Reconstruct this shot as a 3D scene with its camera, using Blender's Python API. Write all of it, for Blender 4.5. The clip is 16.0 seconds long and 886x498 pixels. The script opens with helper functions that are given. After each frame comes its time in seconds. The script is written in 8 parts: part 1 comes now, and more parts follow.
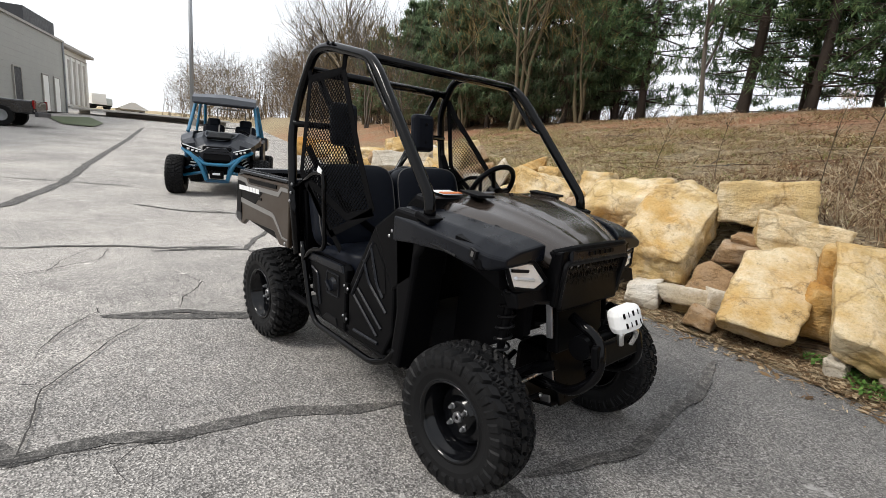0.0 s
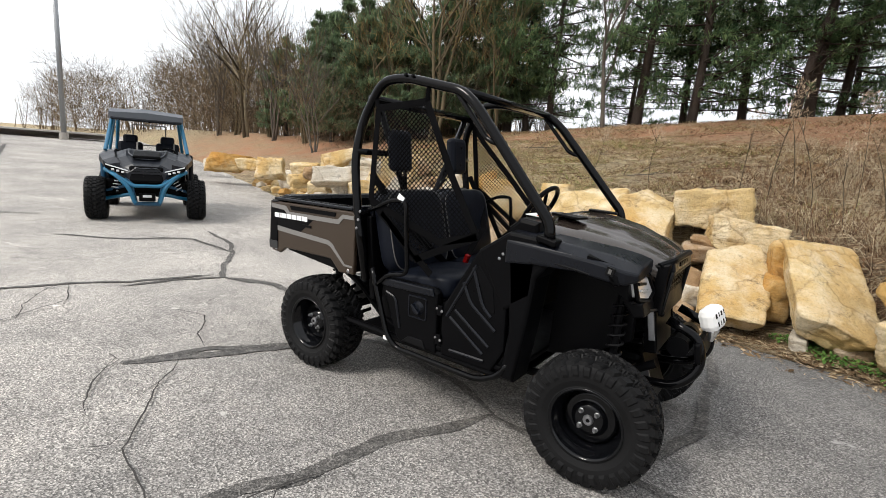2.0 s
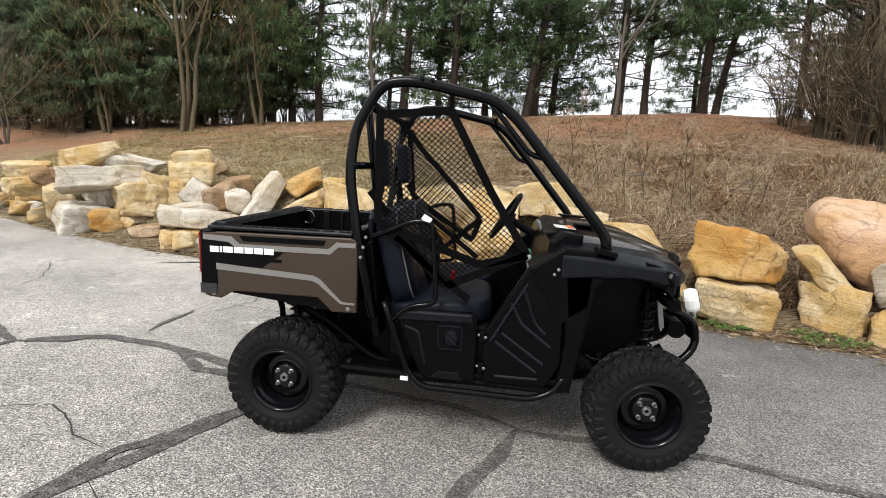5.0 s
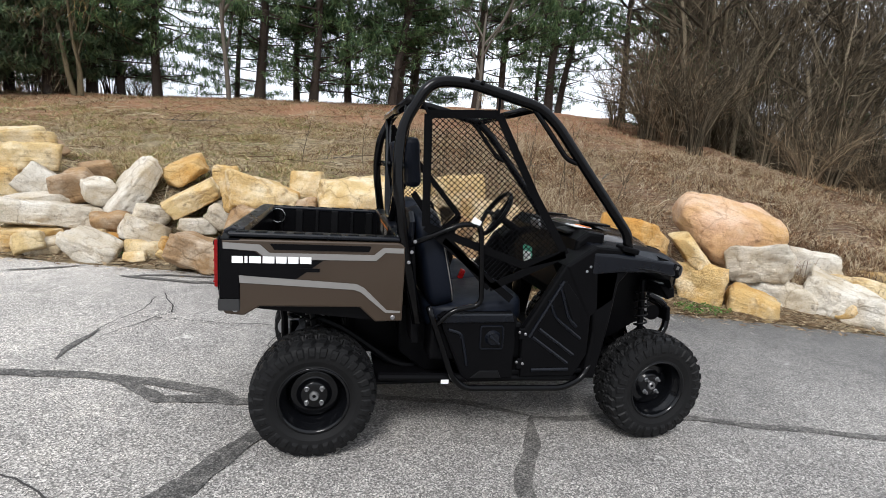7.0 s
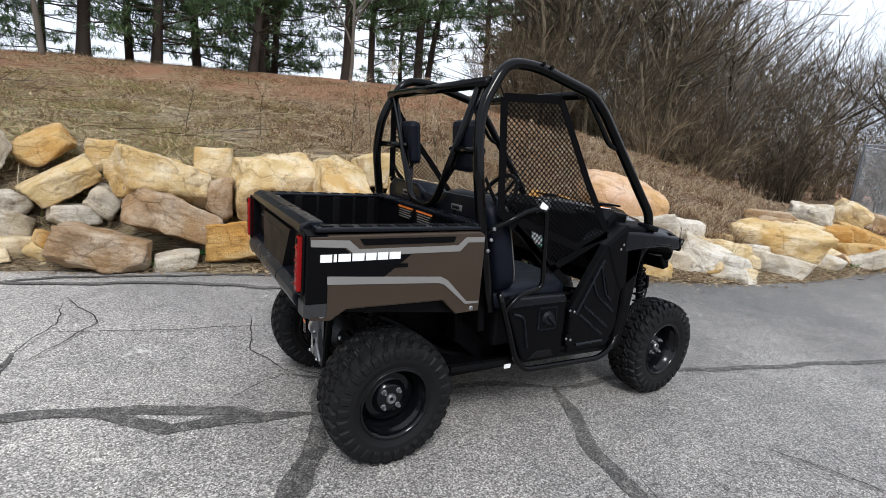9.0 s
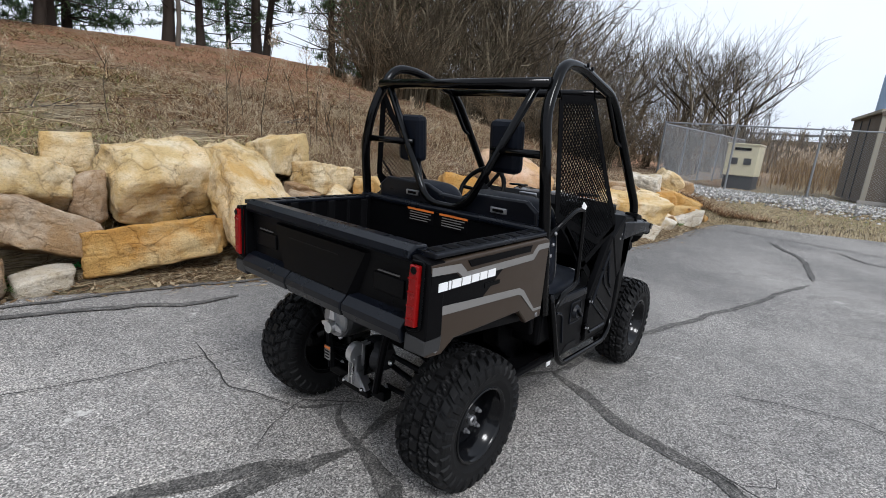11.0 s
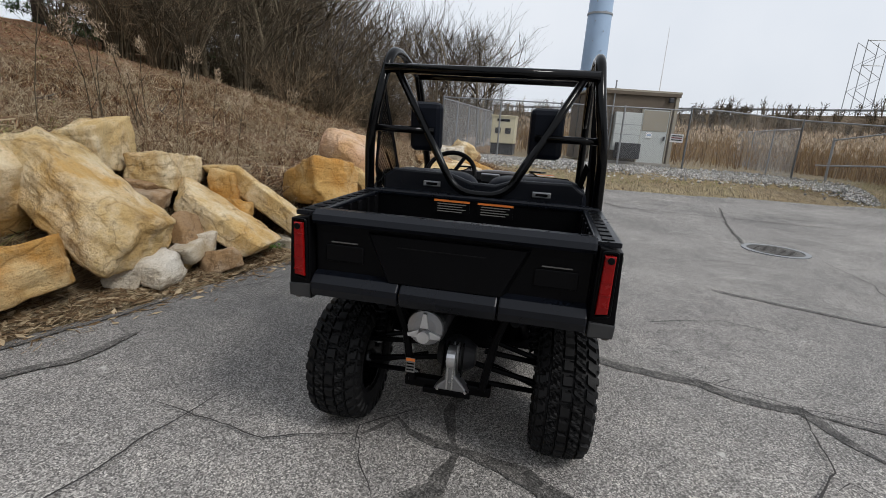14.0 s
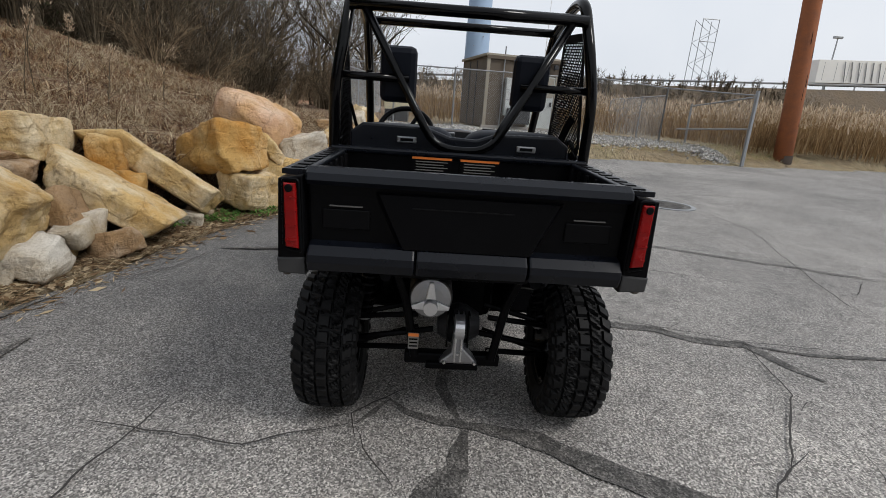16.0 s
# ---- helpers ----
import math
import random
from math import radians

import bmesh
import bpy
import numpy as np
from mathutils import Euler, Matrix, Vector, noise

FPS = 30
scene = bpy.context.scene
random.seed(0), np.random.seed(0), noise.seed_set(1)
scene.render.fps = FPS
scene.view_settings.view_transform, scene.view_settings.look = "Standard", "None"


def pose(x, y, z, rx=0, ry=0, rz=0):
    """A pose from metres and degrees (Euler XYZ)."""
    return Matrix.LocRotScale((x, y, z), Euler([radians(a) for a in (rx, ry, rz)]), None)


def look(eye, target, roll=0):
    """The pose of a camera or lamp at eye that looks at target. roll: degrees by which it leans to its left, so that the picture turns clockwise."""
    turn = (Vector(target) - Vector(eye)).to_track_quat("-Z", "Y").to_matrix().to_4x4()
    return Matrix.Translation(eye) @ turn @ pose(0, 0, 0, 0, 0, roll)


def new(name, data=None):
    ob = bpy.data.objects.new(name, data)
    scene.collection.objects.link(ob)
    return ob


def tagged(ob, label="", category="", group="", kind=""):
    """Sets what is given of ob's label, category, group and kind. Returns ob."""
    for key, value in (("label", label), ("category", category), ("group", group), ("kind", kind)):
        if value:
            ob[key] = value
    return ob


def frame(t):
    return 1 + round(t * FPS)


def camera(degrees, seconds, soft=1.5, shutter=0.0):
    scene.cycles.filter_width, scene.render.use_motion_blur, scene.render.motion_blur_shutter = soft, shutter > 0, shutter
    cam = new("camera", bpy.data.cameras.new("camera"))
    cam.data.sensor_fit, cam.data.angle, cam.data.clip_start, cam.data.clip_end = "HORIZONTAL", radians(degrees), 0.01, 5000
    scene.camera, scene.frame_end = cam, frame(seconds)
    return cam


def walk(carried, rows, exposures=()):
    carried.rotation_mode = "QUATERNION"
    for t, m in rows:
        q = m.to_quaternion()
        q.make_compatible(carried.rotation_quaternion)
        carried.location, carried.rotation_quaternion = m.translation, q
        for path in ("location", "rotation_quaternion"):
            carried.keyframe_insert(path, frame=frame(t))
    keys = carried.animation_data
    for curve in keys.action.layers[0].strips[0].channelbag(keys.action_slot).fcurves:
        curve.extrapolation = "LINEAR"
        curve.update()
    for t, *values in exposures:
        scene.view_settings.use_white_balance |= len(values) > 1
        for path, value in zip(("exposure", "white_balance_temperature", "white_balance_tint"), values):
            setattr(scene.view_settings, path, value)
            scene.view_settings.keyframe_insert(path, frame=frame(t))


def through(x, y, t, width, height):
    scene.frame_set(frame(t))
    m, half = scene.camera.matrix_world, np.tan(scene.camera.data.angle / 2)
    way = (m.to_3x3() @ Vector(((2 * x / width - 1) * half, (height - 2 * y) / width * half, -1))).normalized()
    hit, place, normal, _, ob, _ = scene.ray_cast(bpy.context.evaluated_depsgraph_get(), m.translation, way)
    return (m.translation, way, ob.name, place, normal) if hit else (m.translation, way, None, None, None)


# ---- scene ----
cam = camera(85.1, 16.0, 0.6)
PATH = [
    (0, (2.127, -1.887, 1.368), (0.711, -0.537, 0.952), 5.1),
    (0.5, (1.987, -2.09, 1.362), (0.625, -0.679, 0.965), 5.2),
    (1, (1.825, -2.255, 1.362), (0.536, -0.774, 0.98), 4.8),
    (1.5, (1.671, -2.429, 1.379), (0.466, -0.876, 1.013), 4.2),
    (2, (1.495, -2.616, 1.382), (0.368, -1.0, 1.035), 4.0),
    (2.5, (1.3, -2.732, 1.38), (0.295, -1.039, 1.031), 3.9),
    (3, (1.055, -2.828, 1.405), (0.234, -1.037, 1.061), 3.8),
    (3.5, (0.823, -2.896, 1.41), (0.152, -1.041, 1.079), 3.5),
    (4, (0.597, -2.913, 1.418), (0.096, -1.003, 1.097), 3.2),
    (4.2, (0.498, -2.904, 1.418), (0.07, -0.977, 1.099), 3.1),
    (6.3, (-0.511, -2.854, 1.441), (-0.316, -0.893, 1.102), 3.6),
    (6.5, (-0.599, -2.835, 1.437), (-0.33, -0.882, 1.097), 3.8),
    (7, (-0.864, -2.806, 1.44), (-0.417, -0.887, 1.097), 4.4),
    (7.5, (-1.097, -2.717, 1.42), (-0.494, -0.844, 1.063), 4.6),
    (8, (-1.342, -2.621, 1.423), (-0.573, -0.813, 1.049), 5.0),
    (8.5, (-1.59, -2.511, 1.415), (-0.679, -0.77, 1.039), 5.3),
    (9, (-1.796, -2.37, 1.406), (-0.789, -0.688, 1.01), 5.0),
    (9.2, (-1.878, -2.298, 1.4), (-0.824, -0.648, 0.993), 5.0),
    (11.3, (-2.563, -1.477, 1.465), (-1.015, -0.294, 1.012), 4.7),
    (11.5, (-2.633, -1.393, 1.465), (-1.062, -0.241, 1.011), 4.5),
    (12, (-2.768, -1.196, 1.475), (-1.117, -0.162, 1.017), 4.1),
    (12.5, (-2.873, -0.951, 1.464), (-1.122, -0.097, 1.012), 3.7),
    (13, (-2.975, -0.73, 1.467), (-1.16, -0.027, 1.007), 3.7),
    (13.5, (-3.036, -0.522, 1.462), (-1.168, 0.015, 0.992), 3.7),
    (14, (-3.037, -0.332, 1.437), (-1.135, 0.049, 0.953), 3.8),
    (14.5, (-3.018, -0.156, 1.42), (-1.097, 0.083, 0.918), 3.7),
    (15, (-3.018, -0.017, 1.393), (-1.092, 0.1, 0.869), 3.9),
    (15.5, (-2.995, 0.108, 1.372), (-1.067, 0.108, 0.838), 3.8),
    (16, (-2.887, 0.146, 1.321), (-0.973, 0.065, 0.748), 4.1),
]
EXPOSURES = [(0, 0.3, 6350, 10), (2, 0.4, 6420, 10), (4.2, 0.48, 6420, 10), (7, 0.46, 6060, 10), (9, 0.30, 5930, 10), (11.3, 0.0, 5850, 10), (12.5, -0.24, 6020, 10), (16, -0.24, 6200, 10)]
walk(cam, [(t, look(eye, target, roll)) for t, eye, target, roll in PATH], EXPOSURES)

# ---- light ----
world = bpy.data.worlds.new("overcast")
scene.world = world
world.use_nodes = True
wn, wl = world.node_tree.nodes, world.node_tree.links
SUN_UP, SUN_TURN = 48.0, 205.0
sky = wn.new("ShaderNodeTexSky")
sky.sky_type, sky.sun_disc = "NISHITA", False
sky.sun_elevation, sky.sun_rotation = radians(SUN_UP), radians(SUN_TURN)
sky.air_density, sky.dust_density, sky.ozone_density = 1.0, 6.0, 1.0
cloud = wn.new("ShaderNodeTexNoise")
cloud.inputs["Scale"].default_value, cloud.inputs["Detail"].default_value = 2.2, 5
cloud_ramp = wn.new("ShaderNodeValToRGB")
cloud_ramp.color_ramp.elements[0].position, cloud_ramp.color_ramp.elements[0].color = 0.3, (9.5, 9.9, 10.4, 1)
cloud_ramp.color_ramp.elements[1].position, cloud_ramp.color_ramp.elements[1].color = 0.75, (11.8, 11.8, 11.8, 1)
veil = wn.new("ShaderNodeMix")
veil.data_type = "RGBA"
veil.inputs[0].default_value = 0.86
wl.new(cloud.outputs["Fac"], cloud_ramp.inputs["Fac"])
wl.new(sky.outputs["Color"], veil.inputs[6])
wl.new(cloud_ramp.outputs["Color"], veil.inputs[7])
wl.new(veil.outputs[2], wn["Background"].inputs["Color"])
wn["Background"].inputs["Strength"].default_value = 0.098
sun = new("sun", bpy.data.lights.new("sun", "SUN"))
sun.data.energy, sun.data.angle, sun.data.color = 2.1, radians(14), (1.0, 0.95, 0.87)
sun.matrix_world = pose(0, 0, 30, 90 - SUN_UP, 0, 180 - SUN_TURN)


# ---- materials ----
def nodes_of(name):
    m = bpy.data.materials.new(name)
    m.use_nodes = True
    n, l = m.node_tree.nodes, m.node_tree.links
    return m, n, l, n["Principled BSDF"]


def ramp(n, stops):
    r = n.new("ShaderNodeValToRGB")
    e = r.color_ramp.elements
    while len(e) < len(stops):
        e.new(0.5)
    for q, (p, c) in zip(e, stops):
        q.position, q.color = p, (*c, 1)
    return r


def tex_noise(n, l, co, scale, detail=4, rough=0.6):
    t = n.new("ShaderNodeTexNoise")
    t.inputs["Scale"].default_value, t.inputs["Detail"].default_value = scale, detail
    t.inputs["Roughness"].default_value = rough
    l.new(co, t.inputs["Vector"])
    return t.outputs["Fac"]


def mixed(n, l, fac, a, b, mode="MIX"):
    m = n.new("ShaderNodeMix")
    m.data_type, m.blend_type = "RGBA", mode
    for i, v in ((0, fac), (6, a), (7, b)):
        if isinstance(v, (int, float)):
            m.inputs[i].default_value = v
        elif isinstance(v, tuple):
            m.inputs[i].default_value = (*v, 1)
        else:
            l.new(v, m.inputs[i])
    return m.outputs[2]


def bumped(n, l, b, height, strength, distance):
    k = n.new("ShaderNodeBump")
    k.inputs["Strength"].default_value, k.inputs["Distance"].default_value = strength, distance
    l.new(height, k.inputs["Height"])
    l.new(k.outputs["Normal"], b.inputs["Normal"])


def plain(name, colour, rough=0.5, metal=0.0, gloss=0.5, vary=0.2, scale=6.0, fine=90.0, bump=0.15, depth=0.003, coat=0.0, each=0.0):
    """A surface whose colour drifts at two scales, with fine relief."""
    m, n, l, b = nodes_of(name)
    co = n.new("ShaderNodeTexCoord").outputs["Object"]
    big, small = tex_noise(n, l, co, scale), tex_noise(n, l, co, fine, 3)
    lo, hi = tuple(c * (1 - vary) for c in colour), tuple(min(1, c * (1 + vary)) for c in colour)
    c = mixed(n, l, big, lo, hi)
    c = mixed(n, l, 0.35, c, mixed(n, l, small, lo, hi))
    if each:
        info = n.new("ShaderNodeObjectInfo").outputs["Random"]
        r = ramp(n, [(0, (1 - each,) * 3), (1, (1 + each,) * 3)])
        l.new(info, r.inputs["Fac"])
        c = mixed(n, l, 1.0, c, r.outputs["Color"], "MULTIPLY")
    l.new(c, b.inputs["Base Color"])
    rr = ramp(n, [(0.3, (rough * 0.8,) * 3), (0.7, (min(1, rough * 1.2),) * 3)])
    l.new(big, rr.inputs["Fac"])
    l.new(rr.outputs["Color"], b.inputs["Roughness"])
    b.inputs["Metallic"].default_value = metal
    b.inputs["Specular IOR Level"].default_value = gloss
    b.inputs["Coat Weight"].default_value = coat
    b.inputs["Coat Roughness"].default_value = 0.12
    if bump:
        bumped(n, l, b, small, bump, depth)
    return m


def asphalt_surface(name, gain=1.0, aged_shaded=True, worn=0.0):
    m, n, l, b = nodes_of(name)
    co = n.new("ShaderNodeTexCoord").outputs["Object"]
    v = n.new("ShaderNodeTexVoronoi")
    v.inputs["Scale"].default_value = 165
    l.new(co, v.inputs["Vector"])
    sep = n.new("ShaderNodeSeparateColor")
    l.new(v.outputs["Color"], sep.inputs["Color"])
    chips = ramp(n, [(0.0, (0.080, 0.076, 0.072)), (0.3, (0.165, 0.157, 0.149)), (0.65, (0.325, 0.310, 0.293)), (0.9, (0.49, 0.468, 0.443)), (1.0, (0.68, 0.65, 0.615))])
    l.new(sep.outputs["Red"], chips.inputs["Fac"])
    stain = tex_noise(n, l, co, 0.55, 6, 0.62)
    tone = ramp(n, [(0.3, (0.62 * gain,) * 3), (0.7, (1.12 * gain, 1.11 * gain, 1.09 * gain))])
    l.new(stain, tone.inputs["Fac"])
    c = mixed(n, l, 1.0, chips.outputs["Color"], tone.outputs["Color"], "MULTIPLY")
    grit = tex_noise(n, l, co, 75, 4)
    gr = ramp(n, [(0.3, (0.74,) * 3), (0.7, (1.22,) * 3)])
    l.new(grit, gr.inputs["Fac"])
    c = mixed(n, l, 1.0, c, gr.outputs["Color"], "MULTIPLY")
    blot = ramp(n, [(0.32, (0.80,) * 3), (0.5, (1.0,) * 3), (0.68, (1.13, 1.12, 1.10))])
    l.new(tex_noise(n, l, co, 5.5, 7, 0.72), blot.inputs["Fac"])
    c = mixed(n, l, 1.0, c, blot.outputs["Color"], "MULTIPLY")
    if aged_shaded:
        dust = ramp(n, [(0.70, (0, 0, 0)), (0.735, (0.6,) * 3)])
        l.new(tex_noise(n, l, co, 4.3, 3, 0.55), dust.inputs["Fac"])
        c = mixed(n, l, dust.outputs["Color"], c, (0.62, 0.60, 0.56))
    if aged_shaded:
        # bleached older paving at the back; fresh paving by the stones with shade coloured in
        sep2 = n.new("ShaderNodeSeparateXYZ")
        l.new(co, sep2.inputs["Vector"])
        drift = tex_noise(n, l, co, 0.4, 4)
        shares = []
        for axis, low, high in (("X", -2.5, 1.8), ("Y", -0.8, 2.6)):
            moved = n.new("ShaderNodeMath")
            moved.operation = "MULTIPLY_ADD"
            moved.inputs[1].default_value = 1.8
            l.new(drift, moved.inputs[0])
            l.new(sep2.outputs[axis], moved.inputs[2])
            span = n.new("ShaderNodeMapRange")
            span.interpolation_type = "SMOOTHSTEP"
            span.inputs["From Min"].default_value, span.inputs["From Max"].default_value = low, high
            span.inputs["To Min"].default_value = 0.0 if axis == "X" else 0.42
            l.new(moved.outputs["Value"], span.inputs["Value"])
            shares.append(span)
        newer_shaded = n.new("ShaderNodeMath")
        newer_shaded.operation = "MULTIPLY"
        l.new(shares[0].outputs["Result"], newer_shaded.inputs[0])
        l.new(shares[1].outputs["Result"], newer_shaded.inputs[1])
        # dark end stands for fresh asphalt and for shade put into the colour
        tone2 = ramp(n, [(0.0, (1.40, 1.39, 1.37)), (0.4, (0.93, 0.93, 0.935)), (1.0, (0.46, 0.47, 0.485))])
        l.new(newer_shaded.outputs["Value"], tone2.inputs["Fac"])
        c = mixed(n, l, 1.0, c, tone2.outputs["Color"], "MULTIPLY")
    if worn:
        # the sealant has rubbed off in patches and shows the stone
        rub = ramp(n, [(0.47, (0, 0, 0)), (0.60, (worn,) * 3)])
        l.new(tex_noise(n, l, co, 13, 6, 0.7), rub.inputs["Fac"])
        c = mixed(n, l, rub.outputs["Color"], c, mixed(n, l, 1.0, chips.outputs["Color"], (0.85, 0.84, 0.82), "MULTIPLY"))
    l.new(c, b.inputs["Base Color"])
    b.inputs["Roughness"].default_value = 0.85
    bumped(n, l, b, v.outputs["Distance"], 0.45, 0.004)
    return m


def rock_surface(name, body, warm, pale, dark):
    """Quarried sandstone: body colour, ochre bloom, pale crust, dark stains and thin beds."""
    m, n, l, b = nodes_of(name)
    tc = n.new("ShaderNodeTexCoord")
    info = n.new("ShaderNodeObjectInfo")
    add = n.new("ShaderNodeVectorMath")
    add.operation = "ADD"
    sc = n.new("ShaderNodeVectorMath")
    sc.operation = "SCALE"
    l.new(info.outputs["Random"], sc.inputs[0])
    sc.inputs["Scale"].default_value = 40
    l.new(tc.outputs["Object"], add.inputs[0])
    l.new(sc.outputs["Vector"], add.inputs[1])
    co = add.outputs["Vector"]
    bloom = ramp(n, [(0.38, (0, 0, 0)), (0.66, (1, 1, 1))])
    l.new(tex_noise(n, l, co, 1.5, 7, 0.62), bloom.inputs["Fac"])
    crust = ramp(n, [(0.46, (0, 0, 0)), (0.62, (0.6,) * 3), (0.74, (1, 1, 1))])
    l.new(tex_noise(n, l, co, 2.3, 9, 0.68), crust.inputs["Fac"])
    spots = ramp(n, [(0.57, (0, 0, 0)), (0.68, (0.85,) * 3)])
    l.new(tex_noise(n, l, co, 5.0, 9, 0.78), spots.inputs["Fac"])
    c = mixed(n, l, bloom.outputs["Color"], body, warm)
    c = mixed(n, l, crust.outputs["Color"], c, pale)
    c = mixed(n, l, spots.outputs["Color"], c, dark)
    mp = n.new("ShaderNodeMapping")
    mp.inputs["Scale"].default_value = (3, 3, 30)
    l.new(co, mp.inputs["Vector"])
    beds = tex_noise(n, l, mp.outputs["Vector"], 1.0, 6, 0.65)
    grain = tex_noise(n, l, co, 55, 6, 0.75)
    rb = ramp(n, [(0.32, (0.55, 0.48, 0.40)), (0.42, (0.95, 0.94, 0.92)), (0.65, (1.08,) * 3)])
    l.new(beds, rb.inputs["Fac"])
    c = mixed(n, l, 0.55, c, mixed(n, l, 1.0, c, rb.outputs["Color"], "MULTIPLY"))
    warp = n.new("ShaderNodeVectorMath")
    warp.operation = "ADD"
    ns = n.new("ShaderNodeTexNoise")
    ns.inputs["Scale"].default_value = 3.0
    ns.inputs["Detail"].default_value = 5
    l.new(co, ns.inputs["Vector"])
    wsc = n.new("ShaderNodeVectorMath")
    wsc.operation = "SCALE"
    wsc.inputs["Scale"].default_value = 0.45
    l.new(ns.outputs["Color"], wsc.inputs[0])
    l.new(co, warp.inputs[0])
    l.new(wsc.outputs["Vector"], warp.inputs[1])
    vor = n.new("ShaderNodeTexVoronoi")
    vor.feature = "DISTANCE_TO_EDGE"
    vor.inputs["Scale"].default_value = 1.3
    l.new(warp.outputs["Vector"], vor.inputs["Vector"])
    split = ramp(n, [(0.0, (0.30, 0.24, 0.18)), (0.012, (0.8, 0.76, 0.7)), (0.03, (1, 1, 1))])
    l.new(vor.outputs["Distance"], split.inputs["Fac"])
    c = mixed(n, l, 0.4, c, mixed(n, l, 1.0, c, split.outputs["Color"], "MULTIPLY"))
    rg = ramp(n, [(0.28, (0.62, 0.58, 0.53)), (0.45, (0.97,) * 3), (0.72, (1.13,) * 3)])
    l.new(grain, rg.inputs["Fac"])
    c = mixed(n, l, 1.0, c, rg.outputs["Color"], "MULTIPLY")
    l.new(c, b.inputs["Base Color"])
    b.inputs["Roughness"].default_value = 0.92
    b.inputs["Specular IOR Level"].default_value = 0.25
    h = mixed(n, l, 0.5, beds, grain)
    h = mixed(n, l, 0.2, h, split.outputs["Color"])
    lumps = tex_noise(n, l, co, 9, 6, 0.7)
    h = mixed(n, l, 0.5, h, lumps)
    bumped(n, l, b, h, 1.0, 0.085)
    return m


def ground_surface(name):
    """Dry winter turf with pine litter, bare soil and green tufts."""
    m, n, l, b = nodes_of(name)
    co = n.new("ShaderNodeTexCoord").outputs["Object"]
    base = ramp(n, [(0.3, (0.27, 0.185, 0.105)), (0.45, (0.45, 0.335, 0.185)), (0.58, (0.44, 0.375, 0.195)), (0.7, (0.29, 0.32, 0.13))])
    l.new(tex_noise(n, l, co, 0.35, 8, 0.68), base.inputs["Fac"])
    straw = ramp(n, [(0.36, (0.06, 0.042, 0.026)), (0.48, (0.28, 0.205, 0.115)), (0.62, (0.58, 0.47, 0.28))])
    l.new(tex_noise(n, l, co, 14, 8, 0.75), straw.inputs["Fac"])
    c = mixed(n, l, 0.5, base.outputs["Color"], straw.outputs["Color"])
    tufts = ramp(n, [(0.38, (0.58,) * 3), (0.6, (1.25,) * 3)])
    l.new(tex_noise(n, l, co, 5, 7, 0.8), tufts.inputs["Fac"])
    c = mixed(n, l, 1.0, c, tufts.outputs["Color"], "MULTIPLY")
    sep = n.new("ShaderNodeSeparateXYZ")
    l.new(co, sep.inputs["Vector"])
    up = n.new("ShaderNodeMapRange")
    up.inputs["From Min"].default_value, up.inputs["From Max"].default_value = 8.5, 12.5
    l.new(sep.outputs["Y"], up.inputs["Value"])
    edge = n.new("ShaderNodeMath")
    edge.operation = "MULTIPLY"
    crest = n.new("ShaderNodeMapRange")
    crest.inputs["From Min"].default_value, crest.inputs["From Max"].default_value = -45.0, -22.0
    l.new(sep.outputs["X"], crest.inputs["Value"])
    under_pines = n.new("ShaderNodeMath")
    under_pines.operation = "MULTIPLY"
    l.new(up.outputs["Result"], under_pines.inputs[0])
    l.new(crest.outputs["Result"], under_pines.inputs[1])
    l.new(under_pines.outputs["Value"], edge.inputs[0])
    patch = ramp(n, [(0.35, (0.3,) * 3), (0.6, (1,) * 3)])
    l.new(tex_noise(n, l, co, 0.6, 5), patch.inputs["Fac"])
    l.new(patch.outputs["Color"], edge.inputs[1])
    along = n.new("ShaderNodeMapRange")
    along.inputs["From Min"].default_value, along.inputs["From Max"].default_value = -1.0, 4.5
    l.new(sep.outputs["X"], along.inputs["Value"])
    scrub = n.new("ShaderNodeMath")
    scrub.operation = "MULTIPLY"
    inland = n.new("ShaderNodeMapRange")
    inland.inputs["From Min"].default_value, inland.inputs["From Max"].default_value = 0.6, 2.6
    l.new(sep.outputs["Y"], inland.inputs["Value"])
    both = n.new("ShaderNodeMath")
    both.operation = "MULTIPLY"
    l.new(along.outputs["Result"], both.inputs[0])
    l.new(inland.outputs["Result"], both.inputs[1])
    l.new(both.outputs["Value"], scrub.inputs[0])
    scrub_patch = ramp(n, [(0.34, (0.3,) * 3), (0.52, (1.0,) * 3)])
    l.new(tex_noise(n, l, co, 0.8, 6), scrub_patch.inputs["Fac"])
    l.new(scrub_patch.outputs["Color"], scrub.inputs[1])
    brush = mixed(n, l, tex_noise(n, l, co, 18, 8, 0.75), (0.045, 0.024, 0.014), (0.37, 0.175, 0.08))
    c = mixed(n, l, scrub.outputs["Value"], c, brush)
    # matted dead blades lying across one another
    drift = n.new("ShaderNodeTexNoise")
    drift.inputs["Scale"].default_value = 2.6
    l.new(co, drift.inputs["Vector"])
    moved = mixed(n, l, 0.10, co, drift.outputs["Color"])
    for turn, fine, shade, share in ((25, 46, (0.030, 0.020, 0.013), 0.75), (-50, 40, (0.045, 0.026, 0.016), 0.65), (70, 52, (0.58, 0.47, 0.30), 0.62), (-12, 44, (0.66, 0.55, 0.37), 0.55)):
        lay = n.new("ShaderNodeMapping")
        lay.inputs["Rotation"].default_value = (0, 0, radians(turn))
        lay.inputs["Scale"].default_value = (4.5, fine, 9)
        l.new(moved, lay.inputs["Vector"])
        strand = ramp(n, [(0.53, (0, 0, 0)), (0.60, (share,) * 3)])
